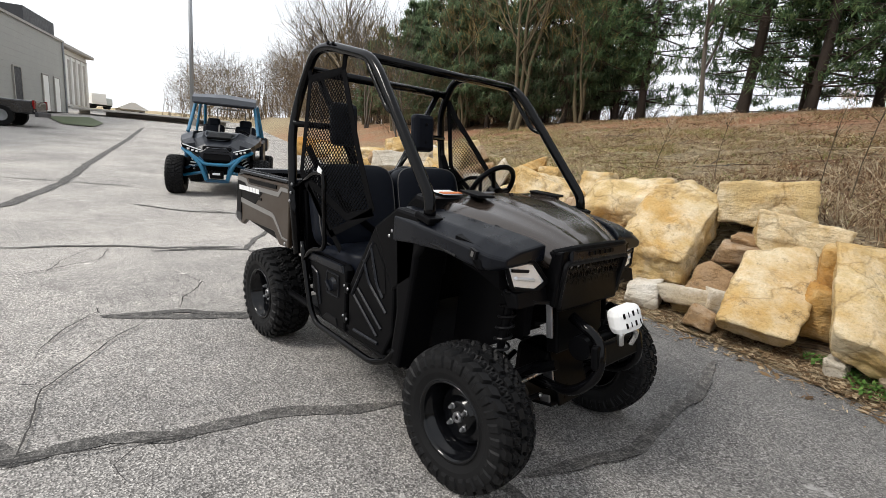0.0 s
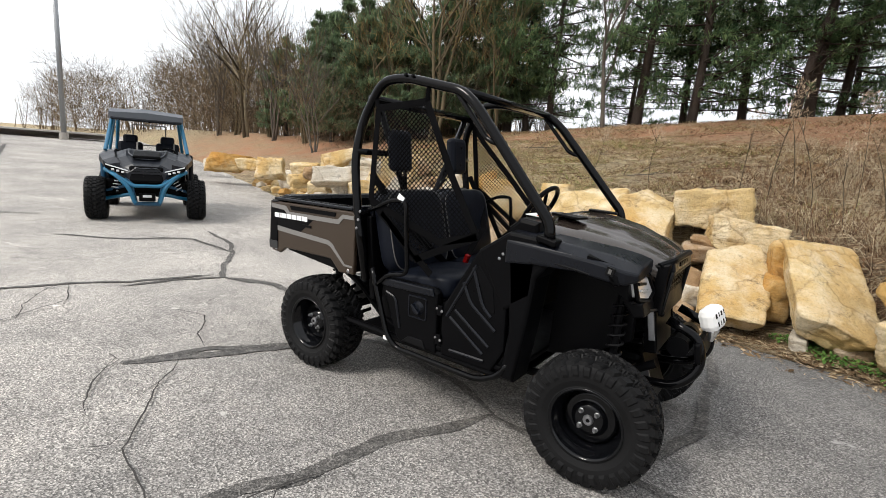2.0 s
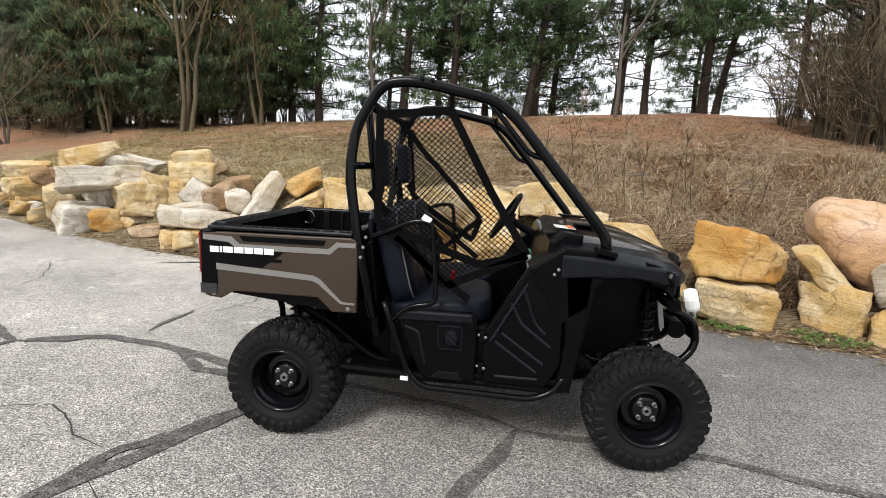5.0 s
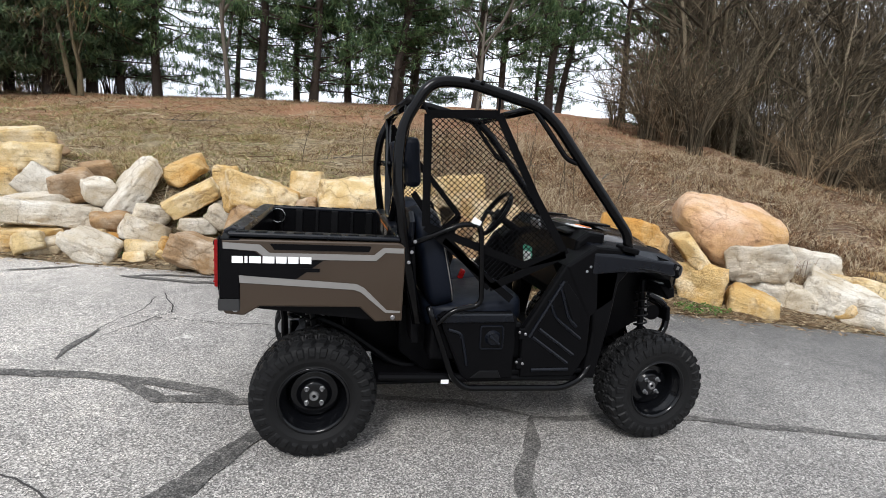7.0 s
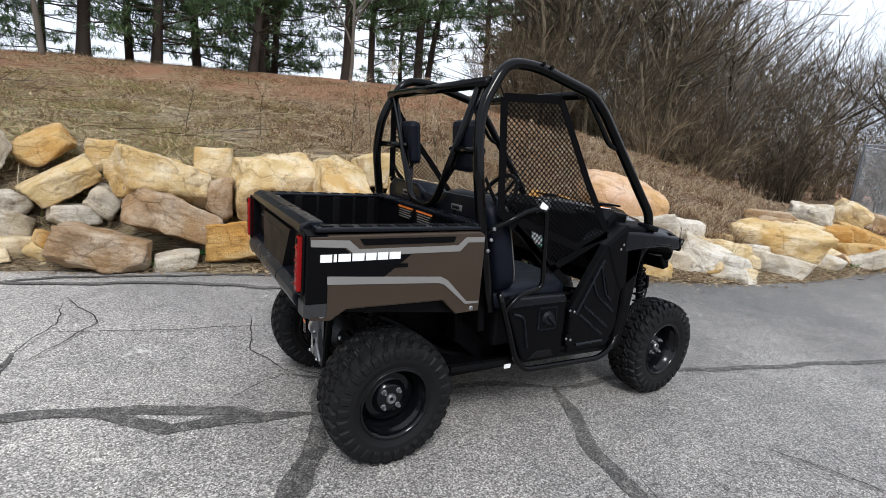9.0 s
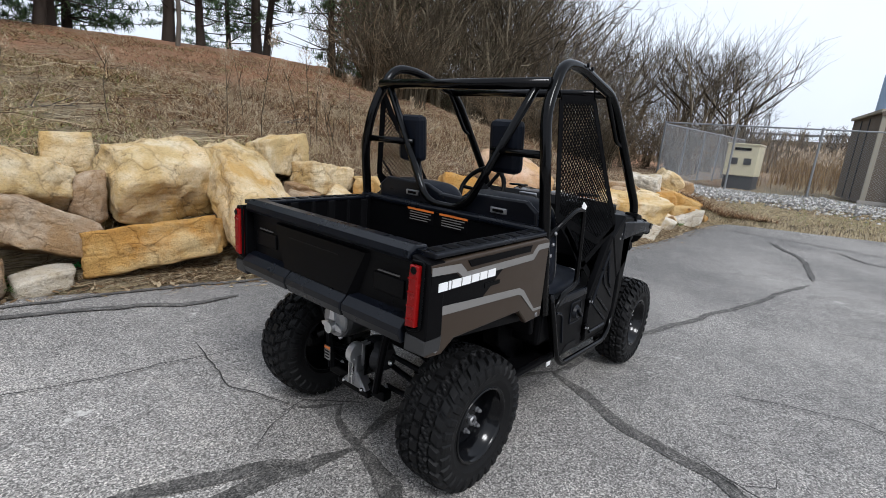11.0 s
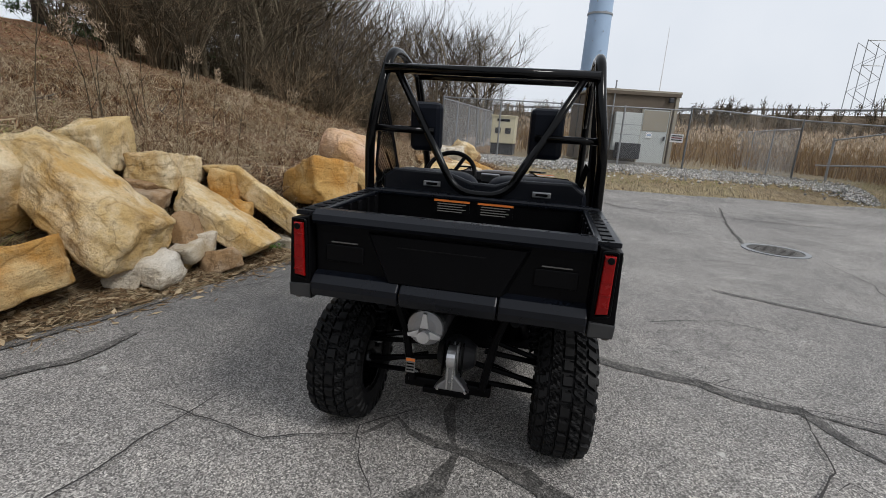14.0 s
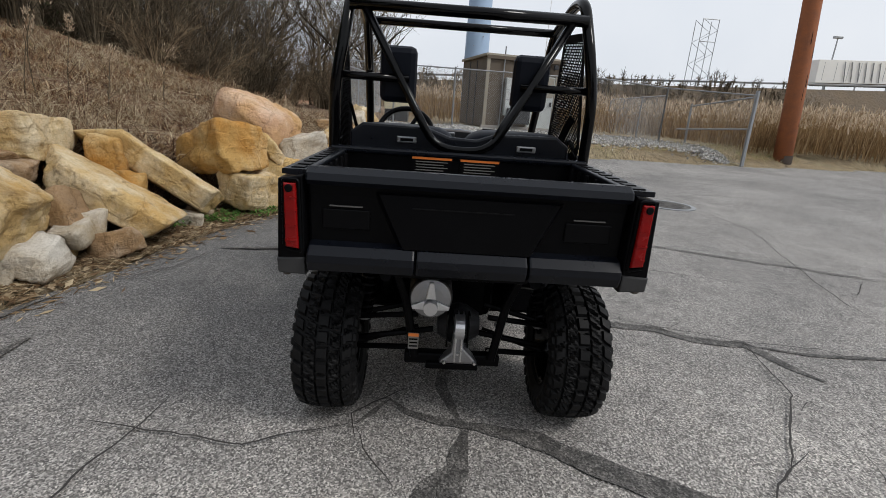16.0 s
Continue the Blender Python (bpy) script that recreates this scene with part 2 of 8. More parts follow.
        l.new(tex_noise(n, l, lay.outputs["Vector"], 1.0, 4, 0.65), strand.inputs["Fac"])
        c = mixed(n, l, strand.outputs["Color"], c, shade)
    needles = mixed(n, l, tex_noise(n, l, co, 22, 6), (0.15, 0.070, 0.040), (0.72, 0.37, 0.20))
    c = mixed(n, l, edge.outputs["Value"], c, needles)
    l.new(c, b.inputs["Base Color"])
    b.inputs["Roughness"].default_value = 0.95
    bumped(n, l, b, tex_noise(n, l, co, 24, 9, 0.8), 1.0, 0.12)
    return m


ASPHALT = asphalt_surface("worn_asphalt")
TAR = asphalt_surface("tar_sealant", 0.30, False, 0.32)
CRACK = plain("crack_dirt", (0.035, 0.032, 0.03), 0.95, vary=0.3)
TURF = ground_surface("dry_turf")
ROCKS = {
    "cream": rock_surface("cream_sandstone", (0.59, 0.445, 0.225), (0.54, 0.335, 0.115), (0.80, 0.71, 0.53), (0.15, 0.10, 0.055)),
    "ochre": rock_surface("ochre_sandstone", (0.50, 0.31, 0.105), (0.47, 0.225, 0.048), (0.64, 0.50, 0.28), (0.14, 0.075, 0.032)),
    "pale": rock_surface("pale_sandstone", (0.60, 0.555, 0.475), (0.48, 0.39, 0.26), (0.82, 0.79, 0.73), (0.20, 0.165, 0.13)),
    "pink": rock_surface("pink_sandstone", (0.60, 0.385, 0.255), (0.55, 0.34, 0.15), (0.68, 0.53, 0.40), (0.16, 0.085, 0.05)),
    "brown": rock_surface("brown_sandstone", (0.33, 0.225, 0.135), (0.36, 0.22, 0.10), (0.60, 0.51, 0.40), (0.09, 0.06, 0.04)),
}
BLACK_PLASTIC = plain("black_moulded_plastic", (0.0028, 0.0028, 0.0033), 0.34, gloss=0.055, vary=0.25, fine=400, bump=0.12, depth=0.0008)
DARK_PLASTIC = plain("charcoal_plastic", (0.005, 0.005, 0.0056), 0.36, gloss=0.12, vary=0.2, fine=300, bump=0.15, depth=0.0008)
GLOSS_BLACK = plain("gloss_black_paint", (0.0016, 0.0016, 0.0020), 0.11, gloss=0.17, vary=0.2, fine=250, bump=0.05, depth=0.0005)
BROWN_PAINT = plain("dark_bronze_paint", (0.040, 0.027, 0.0175), 0.36, metal=0.15, gloss=0.35, vary=0.15, fine=500, bump=0.04, depth=0.0004, coat=0.15)
GREY_DECAL = plain("grey_decal", (0.175, 0.168, 0.16), 0.45, vary=0.1)
WHITE_DECAL = plain("white_decal", (0.8, 0.8, 0.8), 0.4, vary=0.04)
BLACK_DECAL = plain("black_decal", (0.0022, 0.0022, 0.0027), 0.4, gloss=0.08, vary=0.15)
ORANGE_DECAL = plain("orange_label", (0.75, 0.2, 0.03), 0.45, vary=0.08)
RUBBER = plain("tyre_rubber", (0.0068, 0.0068, 0.0072), 0.55, gloss=0.15, vary=0.4, scale=9, fine=220, bump=0.3, depth=0.0015)
STEEL = plain("bright_steel", (0.62, 0.62, 0.62), 0.28, metal=1.0, vary=0.15)
CAST = plain("cast_aluminium", (0.30, 0.30, 0.31), 0.42, metal=0.9, vary=0.35, fine=160, bump=0.3)
SEAT_VINYL = plain("black_seat_vinyl", (0.0035, 0.0050, 0.0095), 0.48, gloss=0.13, vary=0.3, fine=260, bump=0.3, depth=0.0012)
WEBBING = plain("black_webbing", (0.0026, 0.0026, 0.003), 0.85, gloss=0.05, vary=0.3, fine=500, bump=0.4, depth=0.001)
RED_LENS = plain("red_lens", (0.19, 0.004, 0.004), 0.25, gloss=0.2, vary=0.3, scale=20)
LENS = plain("headlight_lens", (0.82, 0.84, 0.86), 0.14, metal=0.35, vary=0.3, scale=30, fine=25, bump=0.3, depth=0.006, coat=1.0)
SHEEN_PLASTIC = plain("satin_black_plastic", (0.0033, 0.0042, 0.0070), 0.30, gloss=0.24, vary=0.25, fine=300, bump=0.15, depth=0.001)
DIM_DECAL = plain("dull_grey_trim", (0.085, 0.082, 0.078), 0.5, vary=0.12)


# ---- mesh helpers ----
def part(name, bm, material, parent=None, label="", smooth=False):
    """Links a bmesh as one mesh object, under a thing or a part."""
    me = bpy.data.meshes.new(name)
    bm.to_mesh(me)
    bm.free()
    if smooth or material is GLOSS_BLACK:
        me.polygons.foreach_set("use_smooth", [True] * len(me.polygons))
    me.materials.append(material)
    ob = new(name, me)
    if parent is not None:
        ob.parent = parent
    if label:
        ob["label"] = label
    return ob


def from_lists(name, verts, faces, material, parent=None, label="", smooth=False):
    me = bpy.data.meshes.new(name)
    me.from_pydata([tuple(v) for v in verts], [], faces)
    if smooth:
        me.polygons.foreach_set("use_smooth", [True] * len(me.polygons))
    me.materials.append(material)
    ob = new(name, me)
    if parent is not None:
        ob.parent = parent
    if label:
        ob["label"] = label
    return ob


def box(bm, c, s, turn=None, bevel=0.0):
    """A box of size s at c, turned by degrees, with rounded edges."""
    m = pose(*c, *(turn or (0, 0, 0))) @ Matrix.Diagonal((*s, 1))
    g = bmesh.ops.create_cube(bm, size=1, matrix=m)
    if bevel:
        es = {e for v in g["verts"] for e in v.link_edges}
        bmesh.ops.bevel(bm, geom=list(es), offset=bevel, segments=2, profile=0.5, affect="EDGES")
    return bm


def boxed(c, s, turn=None, bevel=0.0):
    return box(bmesh.new(), c, s, turn, bevel)


def fillet(pts, r, n=5, closed=False):
    """Rounds the corners of a line of points."""
    pts = [Vector(p) for p in pts]
    out = []
    for i, p in enumerate(pts):
        if not closed and i in (0, len(pts) - 1):
            out.append(p)
            continue
        a, b = pts[i - 1] - p, pts[(i + 1) % len(pts)] - p
        k = min(r, a.length * 0.45, b.length * 0.45)
        a, b = p + a.normalized() * k, p + b.normalized() * k
        for j in range(n + 1):
            t = j / n
            out.append(a * (1 - t) ** 2 + p * 2 * t * (1 - t) + b * t * t)
    return out


def tube(bm, pts, r, sides=10, closed=False, flat=1.0):
    """Sweeps a ring along points; r may be one number or one for each point."""
    pts = [Vector(p) for p in pts]
    k = len(pts)
    radii = r if isinstance(r, (list, tuple)) else [r] * k
    rings, ref = [], None
    for i, p in enumerate(pts):
        d = (pts[(i + 1) % k] - pts[i - 1]) if closed or 0 < i < k - 1 else (pts[1] - p if i == 0 else p - pts[i - 1])
        d = d.normalized() if d.length > 1e-9 else Vector((0, 0, 1))
        if ref is None:
            ref = d.orthogonal().normalized()
        ref = (ref - d * ref.dot(d))
        ref = ref.normalized() if ref.length > 1e-6 else d.orthogonal().normalized()
        side = d.cross(ref)
        rings.append([bm.verts.new(p + (ref * math.cos(a) + side * math.sin(a) * flat) * radii[i]) for a in (2 * math.pi * j / sides for j in range(sides))])
    for i in range(k if closed else k - 1):
        a, b = rings[i], rings[(i + 1) % k]
        for j in range(sides):
            bm.faces.new((a[j], a[(j + 1) % sides], b[(j + 1) % sides], b[j]))
    if not closed:
        bm.faces.new(rings[0][::-1])
        bm.faces.new(rings[-1])
    return bm


def piped(pts, r, round_by=0.06, sides=10, closed=False):
    return tube(bmesh.new(), fillet(pts, round_by, closed=closed), r, sides, closed)


def prism(bm, outline, axis, a, b, bevel=0.0, seg=2):
    """Extrudes a 2D outline between a and b along axis: y takes (x, z), x takes (y, z), z takes (x, y)."""
    put = {"y": lambda p, q: (p[0], q, p[1]), "x": lambda p, q: (q, p[0], p[1]), "z": lambda p, q: (p[0], p[1], q)}[axis]
    lo, hi = [bm.verts.new(put(p, a)) for p in outline], [bm.verts.new(put(p, b)) for p in outline]
    k = len(outline)
    fs = [bm.faces.new(lo), bm.faces.new(hi[::-1])]
    fs += [bm.faces.new((lo[(i + 1) % k], lo[i], hi[i], hi[(i + 1) % k])) for i in range(k)]
    bmesh.ops.recalc_face_normals(bm, faces=fs)
    if bevel:
        es = {e for f in fs[:2] for e in f.edges}
        bmesh.ops.bevel(bm, geom=list(es), offset=bevel, segments=seg, profile=0.5, affect="EDGES")
    return bm


def lathe(bm, profile, m, steps=32, cap=True):
    """Turns (radius, height) pairs about the z axis of m."""
    rings = []
    for r, h in profile:
        rings.append([bm.verts.new(m @ Vector((r * math.cos(2 * math.pi * j / steps), r * math.sin(2 * math.pi * j / steps), h))) for j in range(steps)])
    for a, b in zip(rings, rings[1:]):
        for j in range(steps):
            bm.faces.new((a[j], a[(j + 1) % steps], b[(j + 1) % steps], b[j]))
    for ring in (rings[0], rings[-1]) if cap else ():
        if (ring[0].co - ring[steps // 2].co).length > 1e-4:
            bm.faces.new(ring)
    bmesh.ops.recalc_face_normals(bm, faces=bm.faces[:])
    return bm


def loft(bm, sections, cap=True):
    """Joins equal rings of points one after another."""
    rings = [[bm.verts.new(p) for p in s] for s in sections]
    k = len(rings[0])
    for a, b in zip(rings, rings[1:]):
        for j in range(k):
            bm.faces.new((a[j], a[(j + 1) % k], b[(j + 1) % k], b[j]))
    if cap:
        bm.faces.new(rings[0][::-1])
        bm.faces.new(rings[-1])
    bmesh.ops.recalc_face_normals(bm, faces=bm.faces[:])
    return bm


def pillow(c, s, turn=(0, 0, 0), power=5.0, n=16):
    """A padded block with softly rounded edges, of size s at c."""
    bm = bmesh.new()
    m = pose(*c, *turn)
    swell = lambda v: math.copysign(abs(v) ** (2 / power), v)
    rings = []
    for i in range(1, n):
        a = -math.pi / 2 + math.pi * i / n
        rings.append([bm.verts.new(m @ Vector((s[0] / 2 * swell(math.sin(a)), s[1] / 2 * swell(math.cos(a)) * swell(math.cos(b)), s[2] / 2 * swell(math.cos(a)) * swell(math.sin(b))))) for b in (2 * math.pi * j / (2 * n) for j in range(2 * n))])
    for a, b in zip(rings, rings[1:]):
        for j in range(2 * n):
            bm.faces.new((a[j], a[(j + 1) % (2 * n)], b[(j + 1) % (2 * n)], b[j]))
    bm.faces.new(rings[0][::-1])
    bm.faces.new(rings[-1])
    bmesh.ops.recalc_face_normals(bm, faces=bm.faces[:])
    return bm


def thing(name, label, category, group="", at=(0, 0, 0), rz=0.0):
    ob = new(name)
    ob.matrix_world = pose(*at, 0, 0, rz)
    ob.empty_display_size = 0.1
    return tagged(ob, label, category, group)


# ---- ground ----
def lerp_table(x, xs, ys):
    return float(np.interp(x, xs, ys))


# line of the pavement's edge along the boulders and round the front verge
EDGE_X = (-120, -60, -24, -12.6, -7.5, -4.7, -3.2, -1.5, 0.2, 1.2, 2.1, 2.8, 3.6, 4.8, 6.4, 9.2, 10.3, 11.4, 12.0, 12.4, 13.2, 14.2, 15.6, 17, 30, 120)
EDGE_Y = (36, 22, 11.3, 7.1, 4.75, 3.7, 3.35, 2.95, 2.5, 2.3, 2.05, 1.75, 1.5, 1.05, 0.8, 0.75, 0.5, -2.2, -5.4, -9.0, -11.9, -15, -28, -60, -100, -130)


def edge_y(x):
    return lerp_table(x, EDGE_X, EDGE_Y)


def lot_z(x, y):
    """Height of the pavement: level by the vehicle, rising towards the back and a little towards the front verge."""
    return 0.012 * max(0.0, -x - 5) + 0.026 * max(0.0, min(-x, 60) - 12) + 0.012 * max(0.0, min(x, 12) - 6)


def bank_z(x, y):
    """How far the bank stands above the pavement's level."""
    t = y - edge_y(x) - 0.55
    if x > 10.3:
        t = y - 0.5
    if t <= 0:
        return 0.0
    wall = lerp_table(x, (-30, -14, -8, -5, -1, 1, 2, 3, 5, 8, 10.5, 14), (0.2, 0.4, 0.6, 0.75, 0.72, 0.7, 0.55, 0.4, 0.28, 0.28, 0.2, 0.0))
    top = lerp_table(x, (-60, -25, -12, -7, -4, 1.4, 4.4, 8, 11, 13, 17, 24, 40), (1.6, 1.8, 2.6, 3.0, 3.25, 3.55, 3.75, 3.9, 3.8, 3.2, 1.9, 1.0, 0.6))
    far = 17.0 - edge_y(x) - 0.55
    u = min(1.0, t / max(far, 5.0))
    k = min(1.0, t / 1.1)
    rise = wall * k * k * (3 - 2 * k)
    return rise + (top - rise) * (0.75 * u + 0.25 * u * u * (3 - 2 * u)) - 0.03 * min(60.0, max(0.0, t - far - 3.0))


def ground_z(x, y):
    z = lot_z(x, y)
    over = y - edge_y(x)
    if over <= -0.05:
        return z - 0.06
    soil = 0.012 + min(0.06, max(0.0, over) * 0.10)
    lump = 0.07 * noise.noise(Vector((x * 0.6, y * 0.6, 0))) + 0.03 * noise.noise(Vector((x * 2.3, y * 2.3, 5)))
    verge = 0.0
    if x > 10.3:
        verge = 0.42 * min(1.0, max(0.0, min(x - 10.3, over) / 4.5))
    return z + soil + max(verge, bank_z(x, y)) + lump * min(1.0, max(0.0, over))


def steps_between(stops):
    """Lines from coarse to fine: (from, to, step) runs."""
    out = []
    for a, b, s in stops:
        k = max(1, round((b - a) / s))
        out += [a + (b - a) * i / k for i in range(k)]
    return out + [stops[-1][1]]


gx = steps_between([(-1500, -200, 130), (-200, -60, 14), (-60, -16, 2), (-16, 14, 0.3), (14, 40, 1.3), (40, 200, 16), (200, 1500, 130)])
gy = steps_between([(-1500, -200, 130), (-200, -40, 16), (-40, -3, 3), (-3, 9, 0.22), (9, 22, 0.5), (22, 60, 3), (60, 200, 14), (200, 1500, 130)])
gv = [(x, y, ground_z(x, y)) for y in gy for x in gx]
gf = [(j * len(gx) + i, j * len(gx) + i + 1, (j + 1) * len(gx) + i + 1, (j + 1) * len(gx) + i) for j in range(len(gy) - 1) for i in range(len(gx) - 1)]
ground = from_lists("ground", gv, gf, TURF, smooth=True)
tagged(ground, "dry winter grass bank with pine litter and bare soil", "ground", kind="structure")

# the pavement, its ragged edge and a thickness
px = steps_between([(-60, -20, 2.5), (-20, -6, 0.5), (-6, 10, 0.12), (10, 16, 0.25), (16, 90, 6)])
DEEP = (0, 0.08, 0.25, 0.6, 1.2, 2, 3, 4.5, 6.5, 9, 13, 20, 32, 60, 120)
av, af = [], []
for x in px:
    e = edge_y(x) + 0.05 * noise.noise(Vector((x * 2.1, 3, 0))) + 0.03 * noise.noise(Vector((x * 7, 9, 0)))
    av.append((x, e + 0.02, lot_z(x, e) - 0.07))
    for d in DEEP:
        av.append((x, e - d, lot_z(x, e - d) - (0.012 if d == 0 else 0)))
w = len(DEEP) + 1
for i in range(len(px) - 1):
    for j in range(w - 1):
        af.append((i * w + j, i * w + j + 1, (i + 1) * w + j + 1, (i + 1) * w + j))
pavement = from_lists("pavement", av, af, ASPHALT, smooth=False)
tagged(pavement, "weathered grey asphalt lot with sealed cracks", "pavement", kind="structure")

# ---- boulders along the pavement ----
_ico = bmesh.new()
bmesh.ops.create_icosphere(_ico, subdivisions=5, radius=1)
_ico.verts.ensure_lookup_table()
BALL_V = np.array([v.co[:] for v in _ico.verts])
BALL_F = [tuple(v.index for v in f.verts) for f in _ico.faces]
_ico.free()
_ico = bmesh.new()
bmesh.ops.create_icosphere(_ico, subdivisions=4, radius=1)
SMALL_V = np.array([v.co[:] for v in _ico.verts])
SMALL_F = [tuple(v.index for v in f.verts) for f in _ico.faces]
_ico.free()
STONE_WORDS = {
    "cream": "cream sandstone boulder with ochre stains",
    "ochre": "ochre orange sandstone boulder with rough faces",
    "pale": "pale grey-white sandstone boulder, weathered",
    "pink": "large rounded pinkish sandstone boulder",
    "brown": "dark brown sandstone block, stained",
}


def boulder(kind, at, size, turn=(0, 0, 0), seed=0, blocky=0.5):
    """A quarried stone: a block cut by flat planes, with chipped edges and a rough skin."""
    rng = np.random.RandomState(seed * 7 + 3)
    if turn[0] == 0 and seed < 300:
        tip = 17 if at[0] < -3 else 7
        turn = (rng.uniform(-tip, tip), turn[1] + rng.uniform(-tip, tip) * 0.6, turn[2] + rng.uniform(-tip, tip))
    x, y, z = at
    back = y
    while x < -5 and y < back + 1.2 and ground_z(x, y) < z - 0.62 * size[2] and z < 0.75:
        y += 0.05
    at = (x, y, z)
    ball, faces = (BALL_V, BALL_F) if max(size) > 0.62 else (SMALL_V, SMALL_F)
    normals = [np.array(v, float) for v in ((1, 0, 0), (-1, 0, 0), (0, 1, 0), (0, -1, 0), (0, 0, 1), (0, 0, -1))]
    normals = [q + rng.normal(0, 0.13, 3) for q in normals]
    reach = [1.0] * 6
    for _ in range(9):
        q = rng.normal(0, 1, 3)
        q /= np.linalg.norm(q)
        normals.append(q)
        reach.append(np.abs(q).sum() * (0.66 + 0.2 * blocky + rng.uniform(-0.05, 0.16)))
    N = np.array([q / np.linalg.norm(q) for q in normals])
    inv = np.maximum(ball @ N.T, 1e-3) / np.array(reach)
    worn = 4.5 if blocky < 0.2 else 70
    v = ball * (0.99 / (np.sum(inv ** worn, axis=1) ** (1 / worn)))[:, None]
    half = np.array(size) / 2
    v = v * half
    rough = float(min(half))
    o = Vector((seed * 3.1, seed * 1.7, seed * 0.9))
    out = []
    for p in v:
        q = Vector(p)
        k = 0.030 * noise.noise(q * 3.0 + o) + 0.020 * noise.noise(q * 8.0 + o) + 0.010 * noise.noise(q * 24.0 + o)
        chip = abs(noise.noise(q * 5.0 - o))
        k += 0.016 * min(chip, 0.25) * 4 - 0.012
        k += rough * (0.20 * noise.noise(q * (0.9 / rough) - o) + 0.09 * noise.noise(q * (2.1 / rough) + o * 2))
        k += 0.007 * noise.noise(Vector((q.x * 2.5, q.y * 2.5, q.z * 26)) + o)
        out.append(q + q.normalized() * k * min(1.0, rough / 0.22))
    ob = from_lists("boulder", out, faces, ROCKS[kind], smooth=True)
    ob.matrix_world = pose(*at, *turn)
    return tagged(ob, STONE_WORDS[kind], "boulder", "boulders of the retaining edge")


# by the front of the vehicle
boulder("cream", (0.13, 3.20, 0.69), (0.70, 1.16, 0.44), (34, 4, 1), 101, 0.6)
boulder("cream", (0.76, 3.77, 1.08), (0.76, 0.36, 0.43), (-4, -9, 26), 102, 0.9)
boulder("cream", (1.19, 2.78, 0.39), (0.54, 0.98, 0.26), (29, 7, 3), 103, 0.7)
boulder("cream", (1.89, 2.78, 0.52), (0.65, 1.19, 0.25), (36, 16, 25), 104, 0.8)
boulder("ochre", (2.70, 2.39, 0.69), (0.78, 0.62, 0.48), (-14, 5, -33), 105, 0.5)
boulder("cream", (2.63, 2.15, 0.26), (0.70, 0.48, 0.35), (7, 4, -13), 106, 1.0)
boulder("cream", (1.18, 3.45, 0.81), (0.68, 0.43, 0.36), (0, 0, 10), 107, 0.9)
boulder("brown", (0.74, 2.85, 0.34), (0.36, 0.22, 0.32), (-26, 15, 13), 108, 0.6)
boulder("brown", (0.78, 3.25, 0.61), (0.35, 0.28, 0.21), (0, 0, 15), 109, 0.6)
boulder("pale", (0.13, 2.90, 0.12), (0.30, 0.28, 0.27), (0, 0, 23), 110, 1.0)
boulder("pale", (0.61, 2.72, 0.23), (0.45, 0.25, 0.15), (-2, 1, 22), 111, 0.6)
boulder("pale", (0.21, 2.68, 0.15), (0.30, 0.24, 0.22), (-2, -3, 9), 112, 0.7)
boulder("ochre", (1.54, 2.85, 0.35), (0.26, 0.28, 0.40), (0, 0, 7), 113, 0.6)
boulder("ochre", (1.54, 3.00, 0.68), (0.21, 0.28, 0.36), (0, 0, 7), 114, 0.6)
boulder("pale", (1.76, 2.45, 0.08), (0.13, 0.28, 0.16), (0, 0, 5), 115, 0.6)
boulder("brown", (0.79, 3.40, 0.70), (0.21, 0.28, 0.16), (0, 0, 14), 116, 0.7)
boulder("brown", (0.80, 2.54, 0.10), (0.24, 0.36, 0.20), (-16, 12, 7), 117, 0.7)
boulder("pale", (0.79, 2.85, 0.19), (0.43, 0.28, 0.24), (0, -14, -54), 118, 0.6)
boulder("cream", (0.53, 2.95, 0.04), (0.44, 0.34, 0.30), (0, 0, -51), 119, 0.7)
boulder("brown", (1.18, 3.10, 0.28), (0.38, 0.29, 0.29), (0, 10, -54), 120, 0.6)
boulder("ochre", (1.32, 3.60, 0.59), (0.32, 0.28, 0.32), (0, 0, -51), 121, 0.6)
boulder("pink", (2.02, 4.10, 0.65), (0.46, 0.28, 0.20), (0, 6, -51), 122, 0.7)
boulder("brown", (2.09, 2.50, 0.06), (0.27, 0.28, 0.24), (0, 0, -65), 123, 0.6)
# the large rounded stone and those round it
boulder("pink", (4.32, 2.50, 0.74), (1.55, 0.95, 0.84), (12, 10, -10), 124, 0.1)
boulder("cream", (3.48, 2.21, 0.56), (0.64, 0.37, 0.21), (-2, 48, -43), 125, 0.4)
boulder("cream", (3.56, 2.15, 0.22), (0.54, 0.40, 0.55), (0, 0, -42), 126, 0.8)
boulder("pale", (4.33, 2.09, 0.52), (0.66, 0.60, 0.44), (-5, -13, -43), 127, 0.8)
boulder("cream", (3.92, 1.70, 0.08), (0.53, 0.39, 0.36), (0, 14, -47), 128, 0.5)
boulder("pale", (4.54, 1.95, 0.13), (0.75, 0.52, 0.44), (0, 5, -49), 129, 0.6)
boulder("pale", (5.06, 1.55, 0.10), (0.87, 0.62, 0.52), (0, 10, -54), 130, 0.6)
boulder("pale", (5.32, 2.20, 0.45), (0.57, 0.43, 0.46), (0, 0, -51), 131, 0.6)
boulder("cream", (5.70, 1.95, 0.18), (0.83, 0.45, 0.37), (0, 8, -54), 132, 0.6)
boulder("cream", (6.10, 2.20, 0.34), (0.69, 0.29, 0.24), (0, 0, -54), 133, 0.8)
boulder("cream", (6.97, 1.65, 0.39), (1.29, 0.63, 0.53), (0, 3, -65), 134, 0.9)
